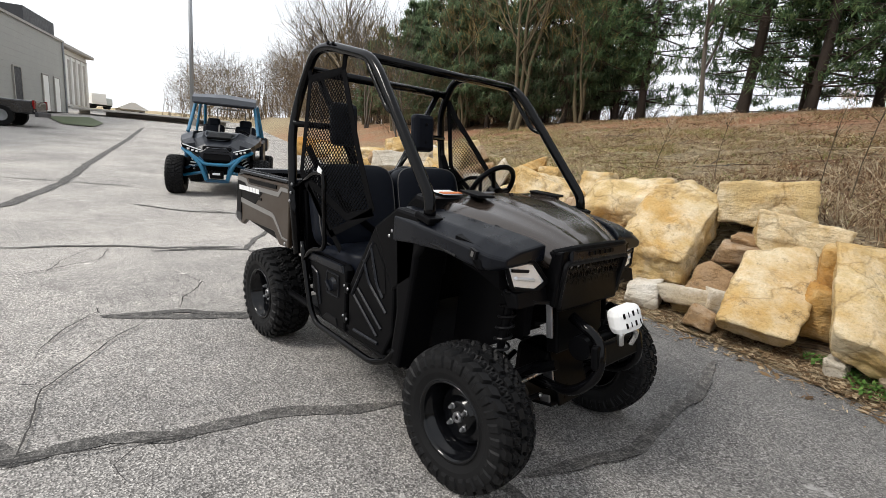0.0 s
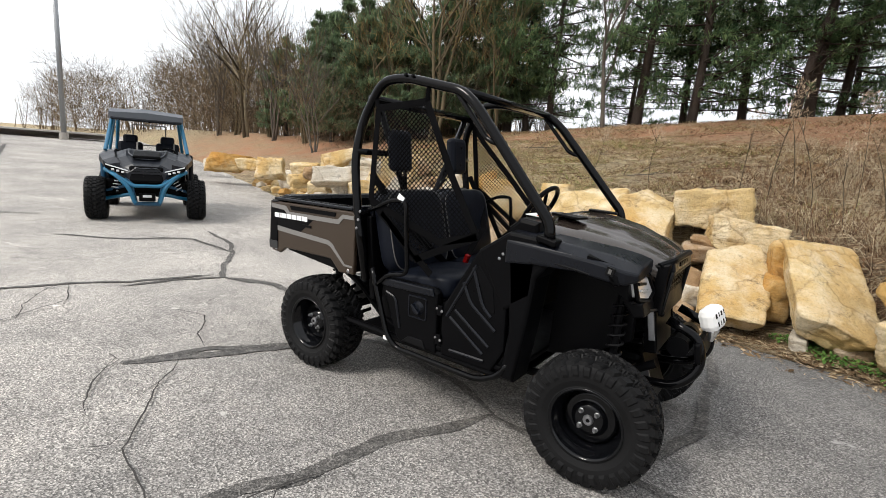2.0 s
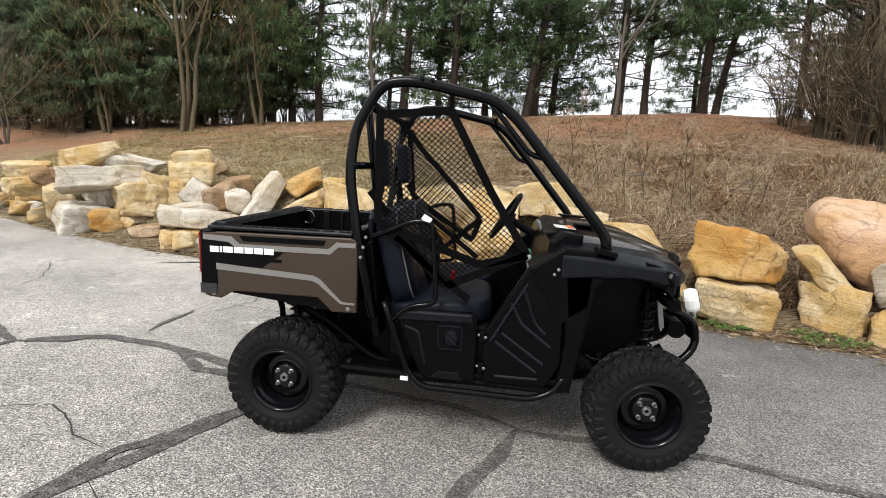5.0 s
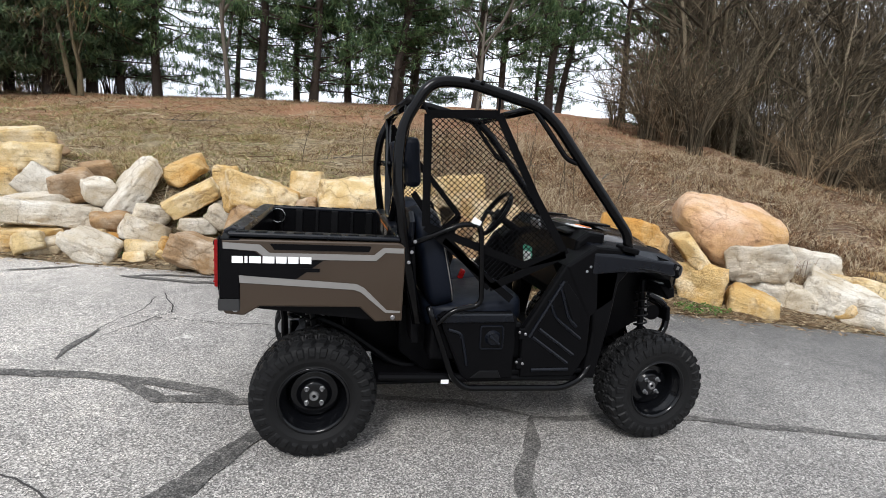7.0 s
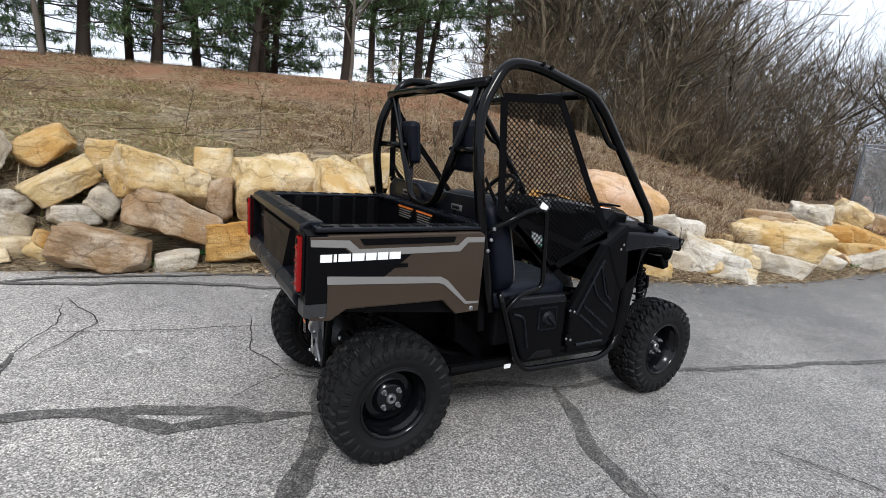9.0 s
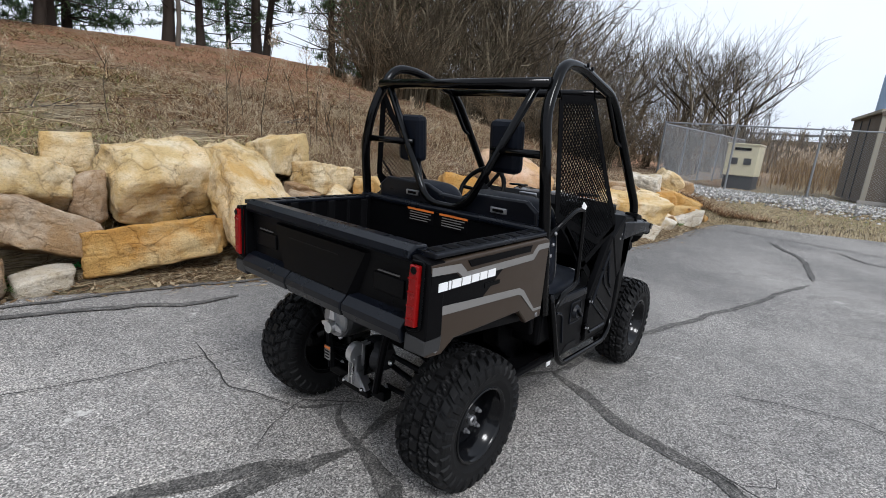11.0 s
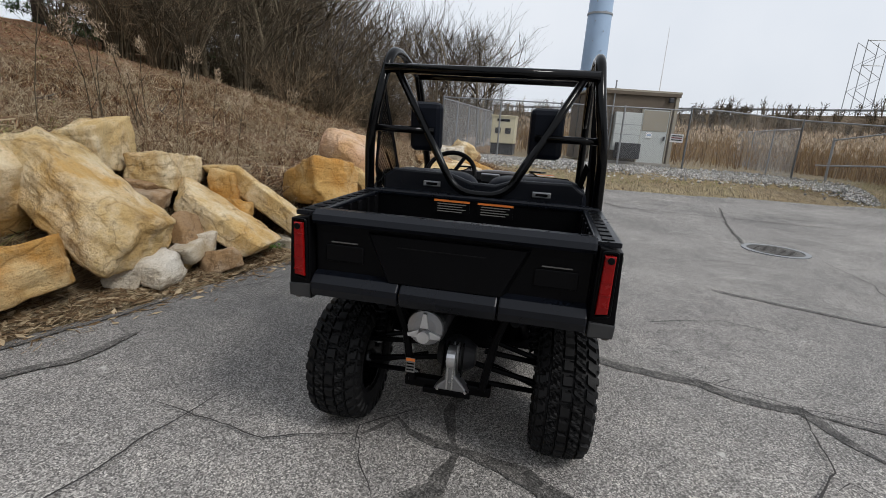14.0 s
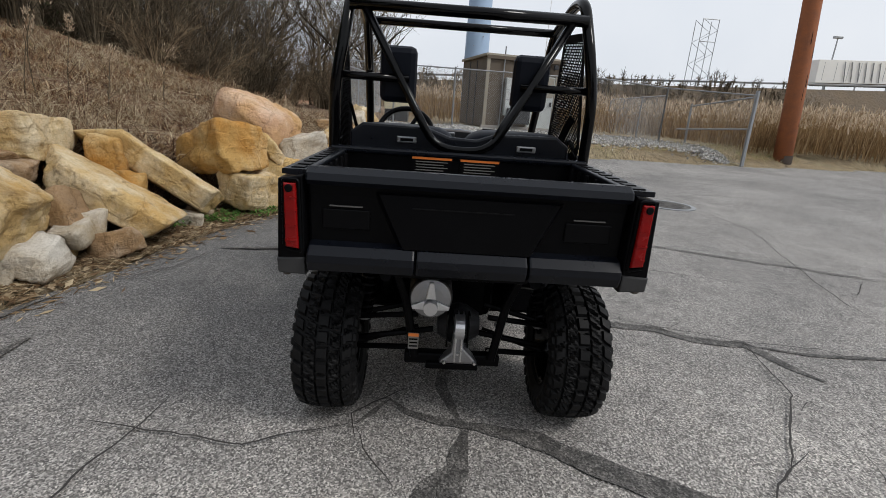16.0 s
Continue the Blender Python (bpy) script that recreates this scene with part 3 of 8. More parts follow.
boulder("pale", (5.01, 1.40, 0.14), (0.82, 0.48, 0.40), (0, 5, -61), 135, 0.6)
boulder("pale", (6.36, 1.30, 0.12), (0.85, 0.47, 0.39), (0, 4, -66), 136, 0.6)
boulder("pale", (8.80, 2.00, 0.83), (0.66, 0.44, 0.36), (0, 6, -68), 137, 0.7)
boulder("brown", (7.64, 2.00, 0.64), (0.54, 0.34, 0.28), (0, 0, -65), 138, 0.7)
boulder("ochre", (8.97, 1.70, 0.50), (0.69, 0.43, 0.36), (0, 0, -69), 139, 0.7)
boulder("ochre", (9.96, 1.55, 0.35), (1.00, 0.59, 0.49), (0, 14, -72), 140, 0.7)
boulder("ochre", (9.04, 1.30, 0.13), (0.95, 0.63, 0.52), (0, 10, -71), 141, 0.7)
boulder("cream", (10.40, 2.00, 0.77), (0.71, 0.53, 0.63), (0, 36, -70), 142, 0.6)
boulder("cream", (5.54, 1.70, 0.29), (0.78, 0.37, 0.31), (0, 0, -61), 143, 0.6)
boulder("brown", (7.76, 2.20, 0.75), (0.81, 0.28, 0.20), (0, 0, -64), 144, 0.8)
boulder("cream", (7.87, 1.80, 0.61), (0.67, 0.31, 0.26), (0, 0, -67), 145, 0.5)
boulder("pale", (7.51, 1.40, 0.07), (0.37, 0.28, 0.37), (0, 0, -68), 146, 0.7)
boulder("brown", (12.09, 2.20, 0.63), (0.81, 0.52, 0.44), (0, 12, -72), 147, 0.7)
# behind the cargo bed
boulder("cream", (-0.61, 3.72, 0.83), (0.94, 0.67, 0.67), (24, -8, 12), 148, 0.7)
boulder("cream", (-1.75, 3.75, 0.82), (0.90, 0.66, 0.47), (-12, 6, 5), 149, 0.7)
boulder("pale", (-3.56, 4.58, 0.77), (0.92, 0.52, 0.28), (6, -58, 29), 150, 0.5)
boulder("ochre", (-2.92, 4.75, 1.10), (0.53, 0.53, 0.24), (15, -20, -1), 151, 0.4)
boulder("cream", (-2.67, 4.13, 0.74), (0.70, 0.58, 0.28), (-3, -30, 18), 152, 0.7)
boulder("brown", (-1.74, 3.50, 0.48), (0.84, 0.56, 0.40), (-9, 20, -5), 153, 0.6)
boulder("ochre", (-2.65, 3.24, 0.22), (0.37, 0.24, 0.15), (-4, 41, 12), 208, 0.7)
boulder("brown", (-2.28, 3.22, 0.20), (0.80, 0.54, 0.36), (-4, 12, -5), 154, 0.7)
boulder("ochre", (-0.84, 3.18, 0.26), (1.11, 0.50, 0.36), (-15, -8, -24), 155, 0.9)
boulder("cream", (-1.23, 4.10, 1.01), (0.39, 0.29, 0.41), (0, 0, -5), 157, 0.6)
boulder("brown", (-1.21, 3.60, 0.69), (0.27, 0.28, 0.39), (0, 0, -6), 159, 0.6)
boulder("cream", (-2.37, 4.60, 1.02), (0.31, 0.28, 0.37), (0, 0, 5), 161, 0.6)
boulder("pale", (-1.66, 3.16, 0.08), (0.42, 0.28, 0.16), (0, 0, -1), 162, 0.5)
boulder("cream", (-4.55, 4.10, 0.11), (0.68, 0.43, 0.36), (0, 0, 28), 163, 0.8)
boulder("ochre", (-3.66, 4.05, 0.12), (0.60, 0.34, 0.28), (0, 0, 22), 164, 1.0)
boulder("cream", (-3.12, 3.80, 0.08), (0.39, 0.29, 0.29), (0, 0, 19), 165, 0.7)
boulder("pale", (-3.25, 4.05, 0.30), (0.53, 0.39, 0.32), (0, 16, 19), 166, 0.6)
boulder("pale", (-3.21, 4.15, 0.49), (0.37, 0.28, 0.25), (0, 0, 19), 167, 0.6)
boulder("pale", (-4.36, 4.25, 0.44), (1.19, 0.39, 0.32), (0, 4, 26), 168, 0.7)
boulder("pale", (-4.54, 4.35, 0.59), (0.81, 0.28, 0.19), (0, -4, 27), 169, 0.7)
boulder("brown", (-3.69, 4.20, 0.35), (0.37, 0.28, 0.29), (0, 0, 22), 170, 0.7)
boulder("pale", (-2.58, 4.00, 0.42), (0.47, 0.28, 0.22), (0, 0, 14), 171, 0.6)
boulder("pale", (-2.32, 4.00, 0.56), (0.31, 0.28, 0.29), (0, 30, 12), 172, 0.6)
boulder("cream", (-4.91, 4.80, 1.34), (0.52, 0.28, 0.22), (0, -4, 28), 173, 1.0)
boulder("cream", (-4.87, 4.80, 1.13), (0.69, 0.46, 0.38), (0, -6, 28), 174, 0.9)
boulder("cream", (-4.98, 4.60, 0.76), (0.27, 0.28, 0.46), (0, 0, 29), 175, 0.6)
boulder("pale", (-4.67, 4.60, 0.81), (0.41, 0.31, 0.41), (0, 24, 27), 176, 0.6)
boulder("brown", (-4.27, 4.60, 0.77), (0.50, 0.38, 0.40), (0, -24, 25), 177, 0.6)
boulder("brown", (-4.16, 5.00, 0.97), (0.38, 0.29, 0.27), (0, 0, 23), 178, 0.6)
boulder("pale", (-3.93, 4.50, 0.76), (0.37, 0.28, 0.29), (0, 0, 23), 179, 0.6)
boulder("ochre", (-4.09, 4.20, 0.09), (0.35, 0.28, 0.31), (0, 0, 25), 180, 0.6)
boulder("brown", (-4.19, 4.40, 0.22), (0.39, 0.28, 0.21), (0, 0, 25), 181, 0.7)
# the long row towards the back
boulder("cream", (-7.30, 5.46, 1.31), (0.83, 0.49, 0.41), (0, -14, 44), 182, 0.4)
boulder("pale", (-6.80, 5.85, 1.20), (0.86, 0.34, 0.28), (0, 4, 41), 183, 0.5)
boulder("pale", (-6.60, 4.96, 0.96), (1.28, 0.47, 0.39), (0, 0, 43), 184, 0.6)
boulder("pale", (-6.60, 5.00, 0.65), (1.10, 0.44, 0.37), (0, 0, 43), 185, 0.6)
boulder("cream", (-6.00, 5.18, 0.58), (0.93, 0.66, 0.55), (0, 12, 40), 186, 0.6)
boulder("cream", (-5.90, 5.58, 0.78), (0.84, 0.52, 0.43), (0, 8, 38), 187, 0.5)
boulder("pale", (-5.30, 5.69, 0.59), (1.04, 0.28, 0.22), (0, 0, 35), 188, 0.6)
boulder("cream", (-5.40, 5.74, 1.39), (0.55, 0.31, 0.27), (0, -6, 36), 189, 1.0)
boulder("brown", (-5.40, 5.72, 1.12), (0.90, 0.40, 0.34), (0, -12, 36), 190, 0.7)
boulder("pale", (-5.30, 5.88, 0.81), (0.78, 0.48, 0.40), (0, 14, 35), 191, 0.5)
boulder("pale", (-6.90, 4.80, 0.25), (0.78, 0.59, 0.53), (0, 0, 45), 192, 0.5)
boulder("ochre", (-6.50, 4.81, 0.24), (0.48, 0.36, 0.43), (0, 0, 44), 193, 0.5)
boulder("cream", (-8.60, 5.45, 0.98), (0.72, 0.39, 0.34), (0, 0, 48), 194, 0.6)
boulder("ochre", (-9.20, 5.35, 0.59), (0.73, 0.54, 0.56), (0, 8, 51), 195, 0.6)
boulder("cream", (-8.50, 5.12, 0.47), (0.57, 0.43, 0.43), (0, 0, 49), 196, 0.7)
boulder("cream", (-10.60, 5.91, 0.90), (0.73, 0.55, 0.58), (0, -8, 52), 197, 0.5)
boulder("ochre", (-14.50, 6.85, 0.91), (1.19, 0.74, 0.62), (0, 4, 58), 198, 0.8)
boulder("cream", (-12.50, 6.51, 0.92), (0.80, 0.46, 0.38), (0, 0, 55), 199, 0.6)
boulder("cream", (-9.40, 5.29, 0.42), (0.59, 0.45, 0.38), (0, 0, 51), 200, 0.6)
boulder("cream", (-7.50, 4.73, 0.46), (0.43, 0.31, 0.66), (0, -14, 48), 201, 0.5)
boulder("pale", (-11.50, 5.86, 0.58), (0.53, 0.39, 0.49), (0, 0, 55), 202, 0.6)
boulder("cream", (-8.20, 5.27, 0.76), (0.90, 0.39, 0.32), (0, 0, 48), 203, 0.7)
boulder("cream", (-10.00, 5.63, 0.57), (0.48, 0.36, 0.30), (0, 0, 52), 204, 0.7)
boulder("brown", (-8.00, 5.32, 0.90), (0.52, 0.38, 0.35), (0, 0, 47), 205, 0.6)
boulder("cream", (-13.00, 6.24, 0.58), (0.52, 0.39, 0.38), (0, 0, 57), 206, 0.6)
boulder("pale", (-17.00, 7.69, 0.81), (0.52, 0.39, 0.34), (0, 0, 59), 207, 0.6)

# small broken stones packed between and before the large ones
chip_rng = random.Random(404)
for k in range(78):
    x = chip_rng.uniform(-15, -2.6) if k < 62 else chip_rng.uniform(4.6, 10.0)
    y = edge_y(x) + chip_rng.uniform(0.12, 1.0)
    a = chip_rng.uniform(0.16, 0.42)
    size = (a * chip_rng.uniform(1.0, 1.6), a * chip_rng.uniform(0.8, 1.1), a * chip_rng.uniform(0.55, 0.8))
    boulder(chip_rng.choice(("pale", "cream", "cream", "pale", "ochre", "brown")), (x, y, ground_z(x, y) + 0.30 * size[2]), size, (chip_rng.uniform(-25, 25), chip_rng.uniform(-25, 25), chip_rng.uniform(0, 180)), 300 + k, chip_rng.uniform(0.3, 0.7))

# ---- the small utility vehicle ----
utv = thing("utility_vehicle", "dark bronze two-seat utility vehicle with black roll cage and cargo bed", "utility vehicle")


def mirrored(make):
    """Builds a part for the right side (-1) and for the left side (1)."""
    return [make(-1), make(1)]


def knob(parent, at, axis, r, length, material=STEEL, name="bolt", sides=8):
    m = Matrix.Translation(at) @ Vector(axis).to_track_quat("Z", "Y").to_matrix().to_4x4()
    return part(name, lathe(bmesh.new(), [(0.0001, length), (r * 0.7, length), (r, length * 0.6), (r, 0)], m, sides), material, parent)


# wheels
RIM_BLACK = plain("gloss_black_wheel", (0.0025, 0.0027, 0.0035), 0.14, gloss=0.28, vary=0.2, fine=250, bump=0.05, depth=0.0005)
HOOD_PAINT = plain("glossy_bronze_paint", (0.034, 0.026, 0.021), 0.2, metal=0.15, gloss=0.5, vary=0.15, fine=500, bump=0.03, depth=0.0004, coat=0.5)


def tyre_mesh(width, r=0.303, rim_r=0.155):
    """A knobbly tyre in one piece: a turned body whose tread rises in five staggered rows of small blocks."""
    h = width / 2
    count, per = 30, 9
    steps = count * per
    rows = [(rim_r, -0.78, 0), (rim_r + 0.010, -0.90, 0), (rim_r + 0.018, -0.88, 0), (rim_r + 0.045, -0.98, 0), (r - 0.085, -1.0, 0), (r - 0.078, -1.0, 1), (r - 0.055, -0.985, 1), (r - 0.042, -0.95, 1)]
    bands = ((-0.90, -0.62), (-0.55, -0.22), (-0.16, 0.16), (0.22, 0.55), (0.62, 0.90))
    for lo, hi in bands:
        for u in (lo - 0.012, lo + 0.012, lo * 0.7 + hi * 0.3, lo * 0.35 + hi * 0.65, hi - 0.012, hi + 0.012):
            rows.append((r - 0.017 - 0.020 * abs(u) ** 3, u, 2))
    rows += [(a, -u, k) for a, u, k in rows[7::-1]]
    bm = bmesh.new()
    rings = []
    for rr, u, kind in rows:
        ring = []
        for j in range(steps):
            a = j / per
            lift, spread = 0.0, 0.0
            if kind == 2:
                row = [i for i, (lo, hi) in enumerate(bands) if lo <= u <= hi]
                if row:
                    lo, hi = bands[row[0]]
                    v = (u - lo) / (hi - lo)
                    slant = (0.35, 0.55, 0.0, -0.55, -0.35)[row[0]] * v
                    bend = 0.30 * abs(v - 0.5) if row[0] == 2 else 0.0
                    f = (a + (0.0, 0.45, 0.1, 0.8, 0.5)[row[0]] + slant + bend) % 1
                    lift = 0.016 if f < 0.70 else 0.0
                    if row[0] in (1, 3) and 0.30 < f < 0.40:
                        lift = 0.009
            elif kind == 1:
                f = (a + (0.5 if u > 0 else 0.0)) % 1
                lift = 0.007 if f < 0.55 else 0.0
                spread = 0.006 * math.copysign(1, u) if lift else 0.0
            q = rr + lift
            t = 2 * math.pi * j / steps
            ring.append(bm.verts.new((q * math.cos(t), q * math.sin(t), u * h + spread)))
        rings.append(ring)
    for a, b in zip(rings, rings[1:]):
        for j in range(steps):
            bm.faces.new((a[j], a[(j + 1) % steps], b[(j + 1) % steps], b[j]))
    bmesh.ops.recalc_face_normals(bm, faces=bm.faces[:])
    return bm


def wheel(at, width, side, turn=0.0):
    """One wheel whose outer face looks along +z of its own frame."""
    h = width / 2
    disc = bmesh.new()
    lathe(disc, [(0.0001, h - 0.070), (0.058, h - 0.070), (0.066, h - 0.074), (0.076, h - 0.092), (0.088, h - 0.098), (0.108, h - 0.092), (0.118, h - 0.098), (0.127, h - 0.118), (0.127, h - 0.135), (0.0001, h - 0.135)], Matrix(), 48)
    hub = part("wheel", disc, RIM_BLACK, utv, "gloss black steel wheel", smooth=True)
    hub.matrix_world = pose(*at, 90 if side < 0 else -90, 0, turn)
    rim = bmesh.new()
    lathe(rim, [(0.126, h - 0.13), (0.131, h - 0.075), (0.136, h - 0.068), (0.138, h - 0.048), (0.147, h - 0.042), (0.150, h - 0.020), (0.157, h - 0.010), (0.164, h - 0.006), (0.168, h - 0.012), (0.166, h - 0.022), (0.158, -h + 0.02), (0.145, -h + 0.03), (0.126, h - 0.13)], Matrix(), 48, cap=False)
    for nm, bm, mt in (("tyre", tyre_mesh(width), RUBBER), ("rim", rim, RIM_BLACK)):
        q = part(nm, bm, mt, hub, smooth=nm == "rim")
    cap = lathe(bmesh.new(), [(0.0001, h - 0.060), (0.012, h - 0.060), (0.013, h - 0.054), (0.019, h - 0.054), (0.023, h - 0.060), (0.024, h - 0.072)], Matrix(), 20)
    part("hub_cap", cap, CAST, hub)
    part("cap_mark", lathe(bmesh.new(), [(0.0001, h - 0.0585), (0.009, h - 0.0585), (0.009, h - 0.061)], Matrix(), 6), BLACK_DECAL, hub)
    for k in range(4):
        a = radians(45 + 90 * k)
        m = Matrix.Translation((0.05 * math.cos(a), 0.05 * math.sin(a), 0))
        part("lug_nut", lathe(bmesh.new(), [(0.0001, h - 0.046), (0.006, h - 0.046), (0.0095, h - 0.054), (0.0095, h - 0.064), (0.013, h - 0.066), (0.013, h - 0.074)], m, 6), CAST, hub)
    for k in range(12):
        a = radians(15 + 30 * k)
        m = Matrix.Translation((0.112 * math.cos(a), 0.112 * math.sin(a), 0))
        part("rim_hole", lathe(bmesh.new(), [(0.0001, h - 0.0985), (0.008, h - 0.0985), (0.009, h - 0.102)], m, 10), BLACK_DECAL, hub)
    return hub


for s in (-1, 1):
    wheel((-0.9235, s * 0.515, 0.30), 0.25, s)
    wheel((0.9235, s * 0.535, 0.30), 0.21, s, 2.0)

# cargo bed
SIDE = [(-1.33, 1.06), (-0.565, 1.07), (-0.53, 1.055), (-0.53, 0.695), (-0.655, 0.69), (-0.73, 0.76), (-1.17, 0.76), (-1.235, 0.718), (-1.31, 0.725), (-1.335, 0.755)]
for s in (-1, 1):
    panel = part("bed_side", prism(bmesh.new(), SIDE, "y", s * 0.595, s * 0.625, 0.008), BROWN_PAINT, utv, "dark bronze bed side panel")
    y0, y1 = s * 0.612, s * 0.6275
    part("stripe", prism(bmesh.new(), [(-1.32, 1.045), (-1.17, 1.04), (-1.13, 1.005), (-0.675, 1.01), (-0.635, 1.045), (-0.54, 1.045), (-0.54, 1.022), (-0.625, 1.022), (-0.665, 0.983), (-1.14, 0.978), (-1.185, 1.012), (-1.32, 1.018)], "y", y0, y1 + s * 0.001), GREY_DECAL, panel, "grey stripe")
    part("stripe", prism(bmesh.new(), [(-1.32, 0.905), (-0.75, 0.872), (-0.715, 0.855), (-0.605, 0.748), (-0.54, 0.745), (-0.54, 0.735), (-0.612, 0.737), (-0.73, 0.835), (-0.76, 0.845), (-1.32, 0.872)], "y", y0, y1 + s * 0.001), GREY_DECAL, panel, "grey stripe")
    part("decal", prism(bmesh.new(), [(-1.32, 1.014), (-1.19, 1.009), (-1.145, 0.974), (-0.90, 0.978), (-1.02, 0.886), (-1.32, 0.908)], "y", y0, y1 - s * 0.0005), BLACK_DECAL, panel, "black decal panel")
    xa = -1.285
    for k, wd in enumerate((0.048, 0.015, 0.052, 0.052, 0.047, 0.047, 0.052)):
        part("decal_mark", boxed((xa + wd / 2, y1 + s * 0.0008, 0.972 + 0.0045 * k / 7), (wd - 0.003, 0.004, 0.030)), WHITE_DECAL, panel, "white decal shape")
        xa += wd + 0.0035
    part("decal_bar", boxed((-0.965, y1 + s * 0.0004, 0.932), (0.10, 0.004, 0.016)), BLACK_DECAL, panel, "small black decal bar")
    part("trim_inset", prism(bmesh.new(), [(-1.13, 1.046), (-0.69, 1.05), (-0.70, 1.024), (-1.11, 1.02)], "y", y0, y1 + s * 0.0015), BLACK_PLASTIC, panel)
    for bx, bz in ((-1.27, 0.745), (-0.575, 0.712)):
        knob(panel, (bx, s * 0.622, bz), (0, s, 0), 0.012, 0.008, CAST)
    rim = prism(bmesh.new(), [(-1.30, 1.07), (-0.56, 1.075), (-0.56, 1.092), (-1.30, 1.088)], "y", s * 0.53, s * 0.622, 0.006)
    part("bed_rail", rim, SHEEN_PLASTIC, utv, "black plastic bed rail")
    for k in range(9):
        part("rail_slot", boxed((-1.25 + 0.08 * k, s * 0.575, 1.0885 + 0.0004 * k), (0.05, 0.045, 0.008), None, 0.003), BLACK_PLASTIC, utv)
    part("bed_inner_wall", prism(bmesh.new(), [(-1.27, 0.80), (-0.57, 0.80), (-0.57, 1.08), (-1.27, 1.08)], "y", s * 0.535, s * 0.55), BLACK_PLASTIC, utv)
    for k in range(6):
        part("wall_rib", boxed((-1.20 + 0.115 * k, s * 0.531, 0.94), (0.045 if k % 2 else 0.02, 0.016, 0.27), None, 0.004), DARK_PLASTIC, utv)
    part("tie_loop", tube(bmesh.new(), [(-1.22 + 0.045 * math.cos(a), s * 0.515, 1.03 + 0.045 * math.sin(a)) for a in np.linspace(-2.2, 2.2, 14)], 0.003, 6), STEEL, utv, "thin steel tailgate cable")
part("bed_floor", boxed((-0.92, 0, 0.785), (0.74, 1.08, 0.03), None, 0.006), BLACK_PLASTIC, utv)
for k in range(9):
    part("floor_rib", boxed((-0.92, -0.44 + 0.11 * k, 0.803), (0.66, 0.04, 0.012), None, 0.004), DARK_PLASTIC, utv)
bulk = part("bulkhead", boxed((-0.555, 0, 0.94), (0.03, 1.12, 0.30), None, 0.01), BLACK_PLASTIC, utv, "black plastic bed front wall")
part("bulkhead_rim", boxed((-0.55, 0, 1.09), (0.06, 1.22, 0.03), None, 0.01), SHEEN_PLASTIC, utv)
for y0, y1 in ((0.225, 0.035), (-0.005, -0.19)):
    lab = part("warning_label", boxed((-0.572, (y0 + y1) / 2, 1.045), (0.003, abs(y0 - y1), 0.085)), BLACK_DECAL, bulk, "black and orange warning label")
    part("label_band", boxed((-0.574, (y0 + y1) / 2, 1.077), (0.003, abs(y0 - y1), 0.022)), ORANGE_DECAL, lab, "orange label header")
    for k in range(4):
        part("label_line", boxed((-0.5745, (y0 + y1) / 2 + 0.01 * (k % 2), 1.055 - 0.013 * k), (0.002, abs(y0 - y1) * (0.8 - 0.1 * (k % 2)), 0.004)), GREY_DECAL, lab)
# tailgate
tail = bmesh.new()
prism(tail, [(-1.255, 0.80), (-1.255, 1.075), (-1.30, 1.085), (-1.315, 1.06), (-1.302, 1.01), (-1.295, 0.86), (-1.30, 0.765), (-1.27, 0.77)], "y", -0.535, 0.535, 0.008)
gate = part("tailgate", tail, BLACK_PLASTIC, utv, "black moulded plastic tailgate")
raised = bmesh.new()
loft(raised, [[(-1.29, -0.33, 1.035), (-1.29, 0.33, 1.035), (-1.29, 0.24, 0.85), (-1.29, -0.24, 0.85)], [(-1.322, -0.30, 1.025), (-1.322, 0.30, 1.025), (-1.333, 0.215, 0.845), (-1.333, -0.215, 0.845)]])
part("gate_relief", raised, BLACK_PLASTIC, gate)
part("gate_cap", prism(bmesh.new(), [(-1.325, 1.045), (-1.342, 1.062), (-1.335, 1.085), (-1.305, 1.102), (-1.25, 1.098), (-1.24, 1.075)], "y", -0.537, 0.537, 0.008), SHEEN_PLASTIC, gate)
LIP = [(-1.295, 0.852), (-1.33, 0.842), (-1.358, 0.815), (-1.36, 0.79), (-1.345, 0.758), (-1.30, 0.755)]
for y0, y1 in ((-0.533, -0.215), (-0.209, 0.168), (0.174, 0.533)):
    part("gate_lip", prism(bmesh.new(), LIP, "y", y0, y1, 0.007), SHEEN_PLASTIC, gate)
part("gate_line", boxed((-1.325, 0.02, 0.985), (0.004, 0.34, 0.004)), DARK_PLASTIC, gate)
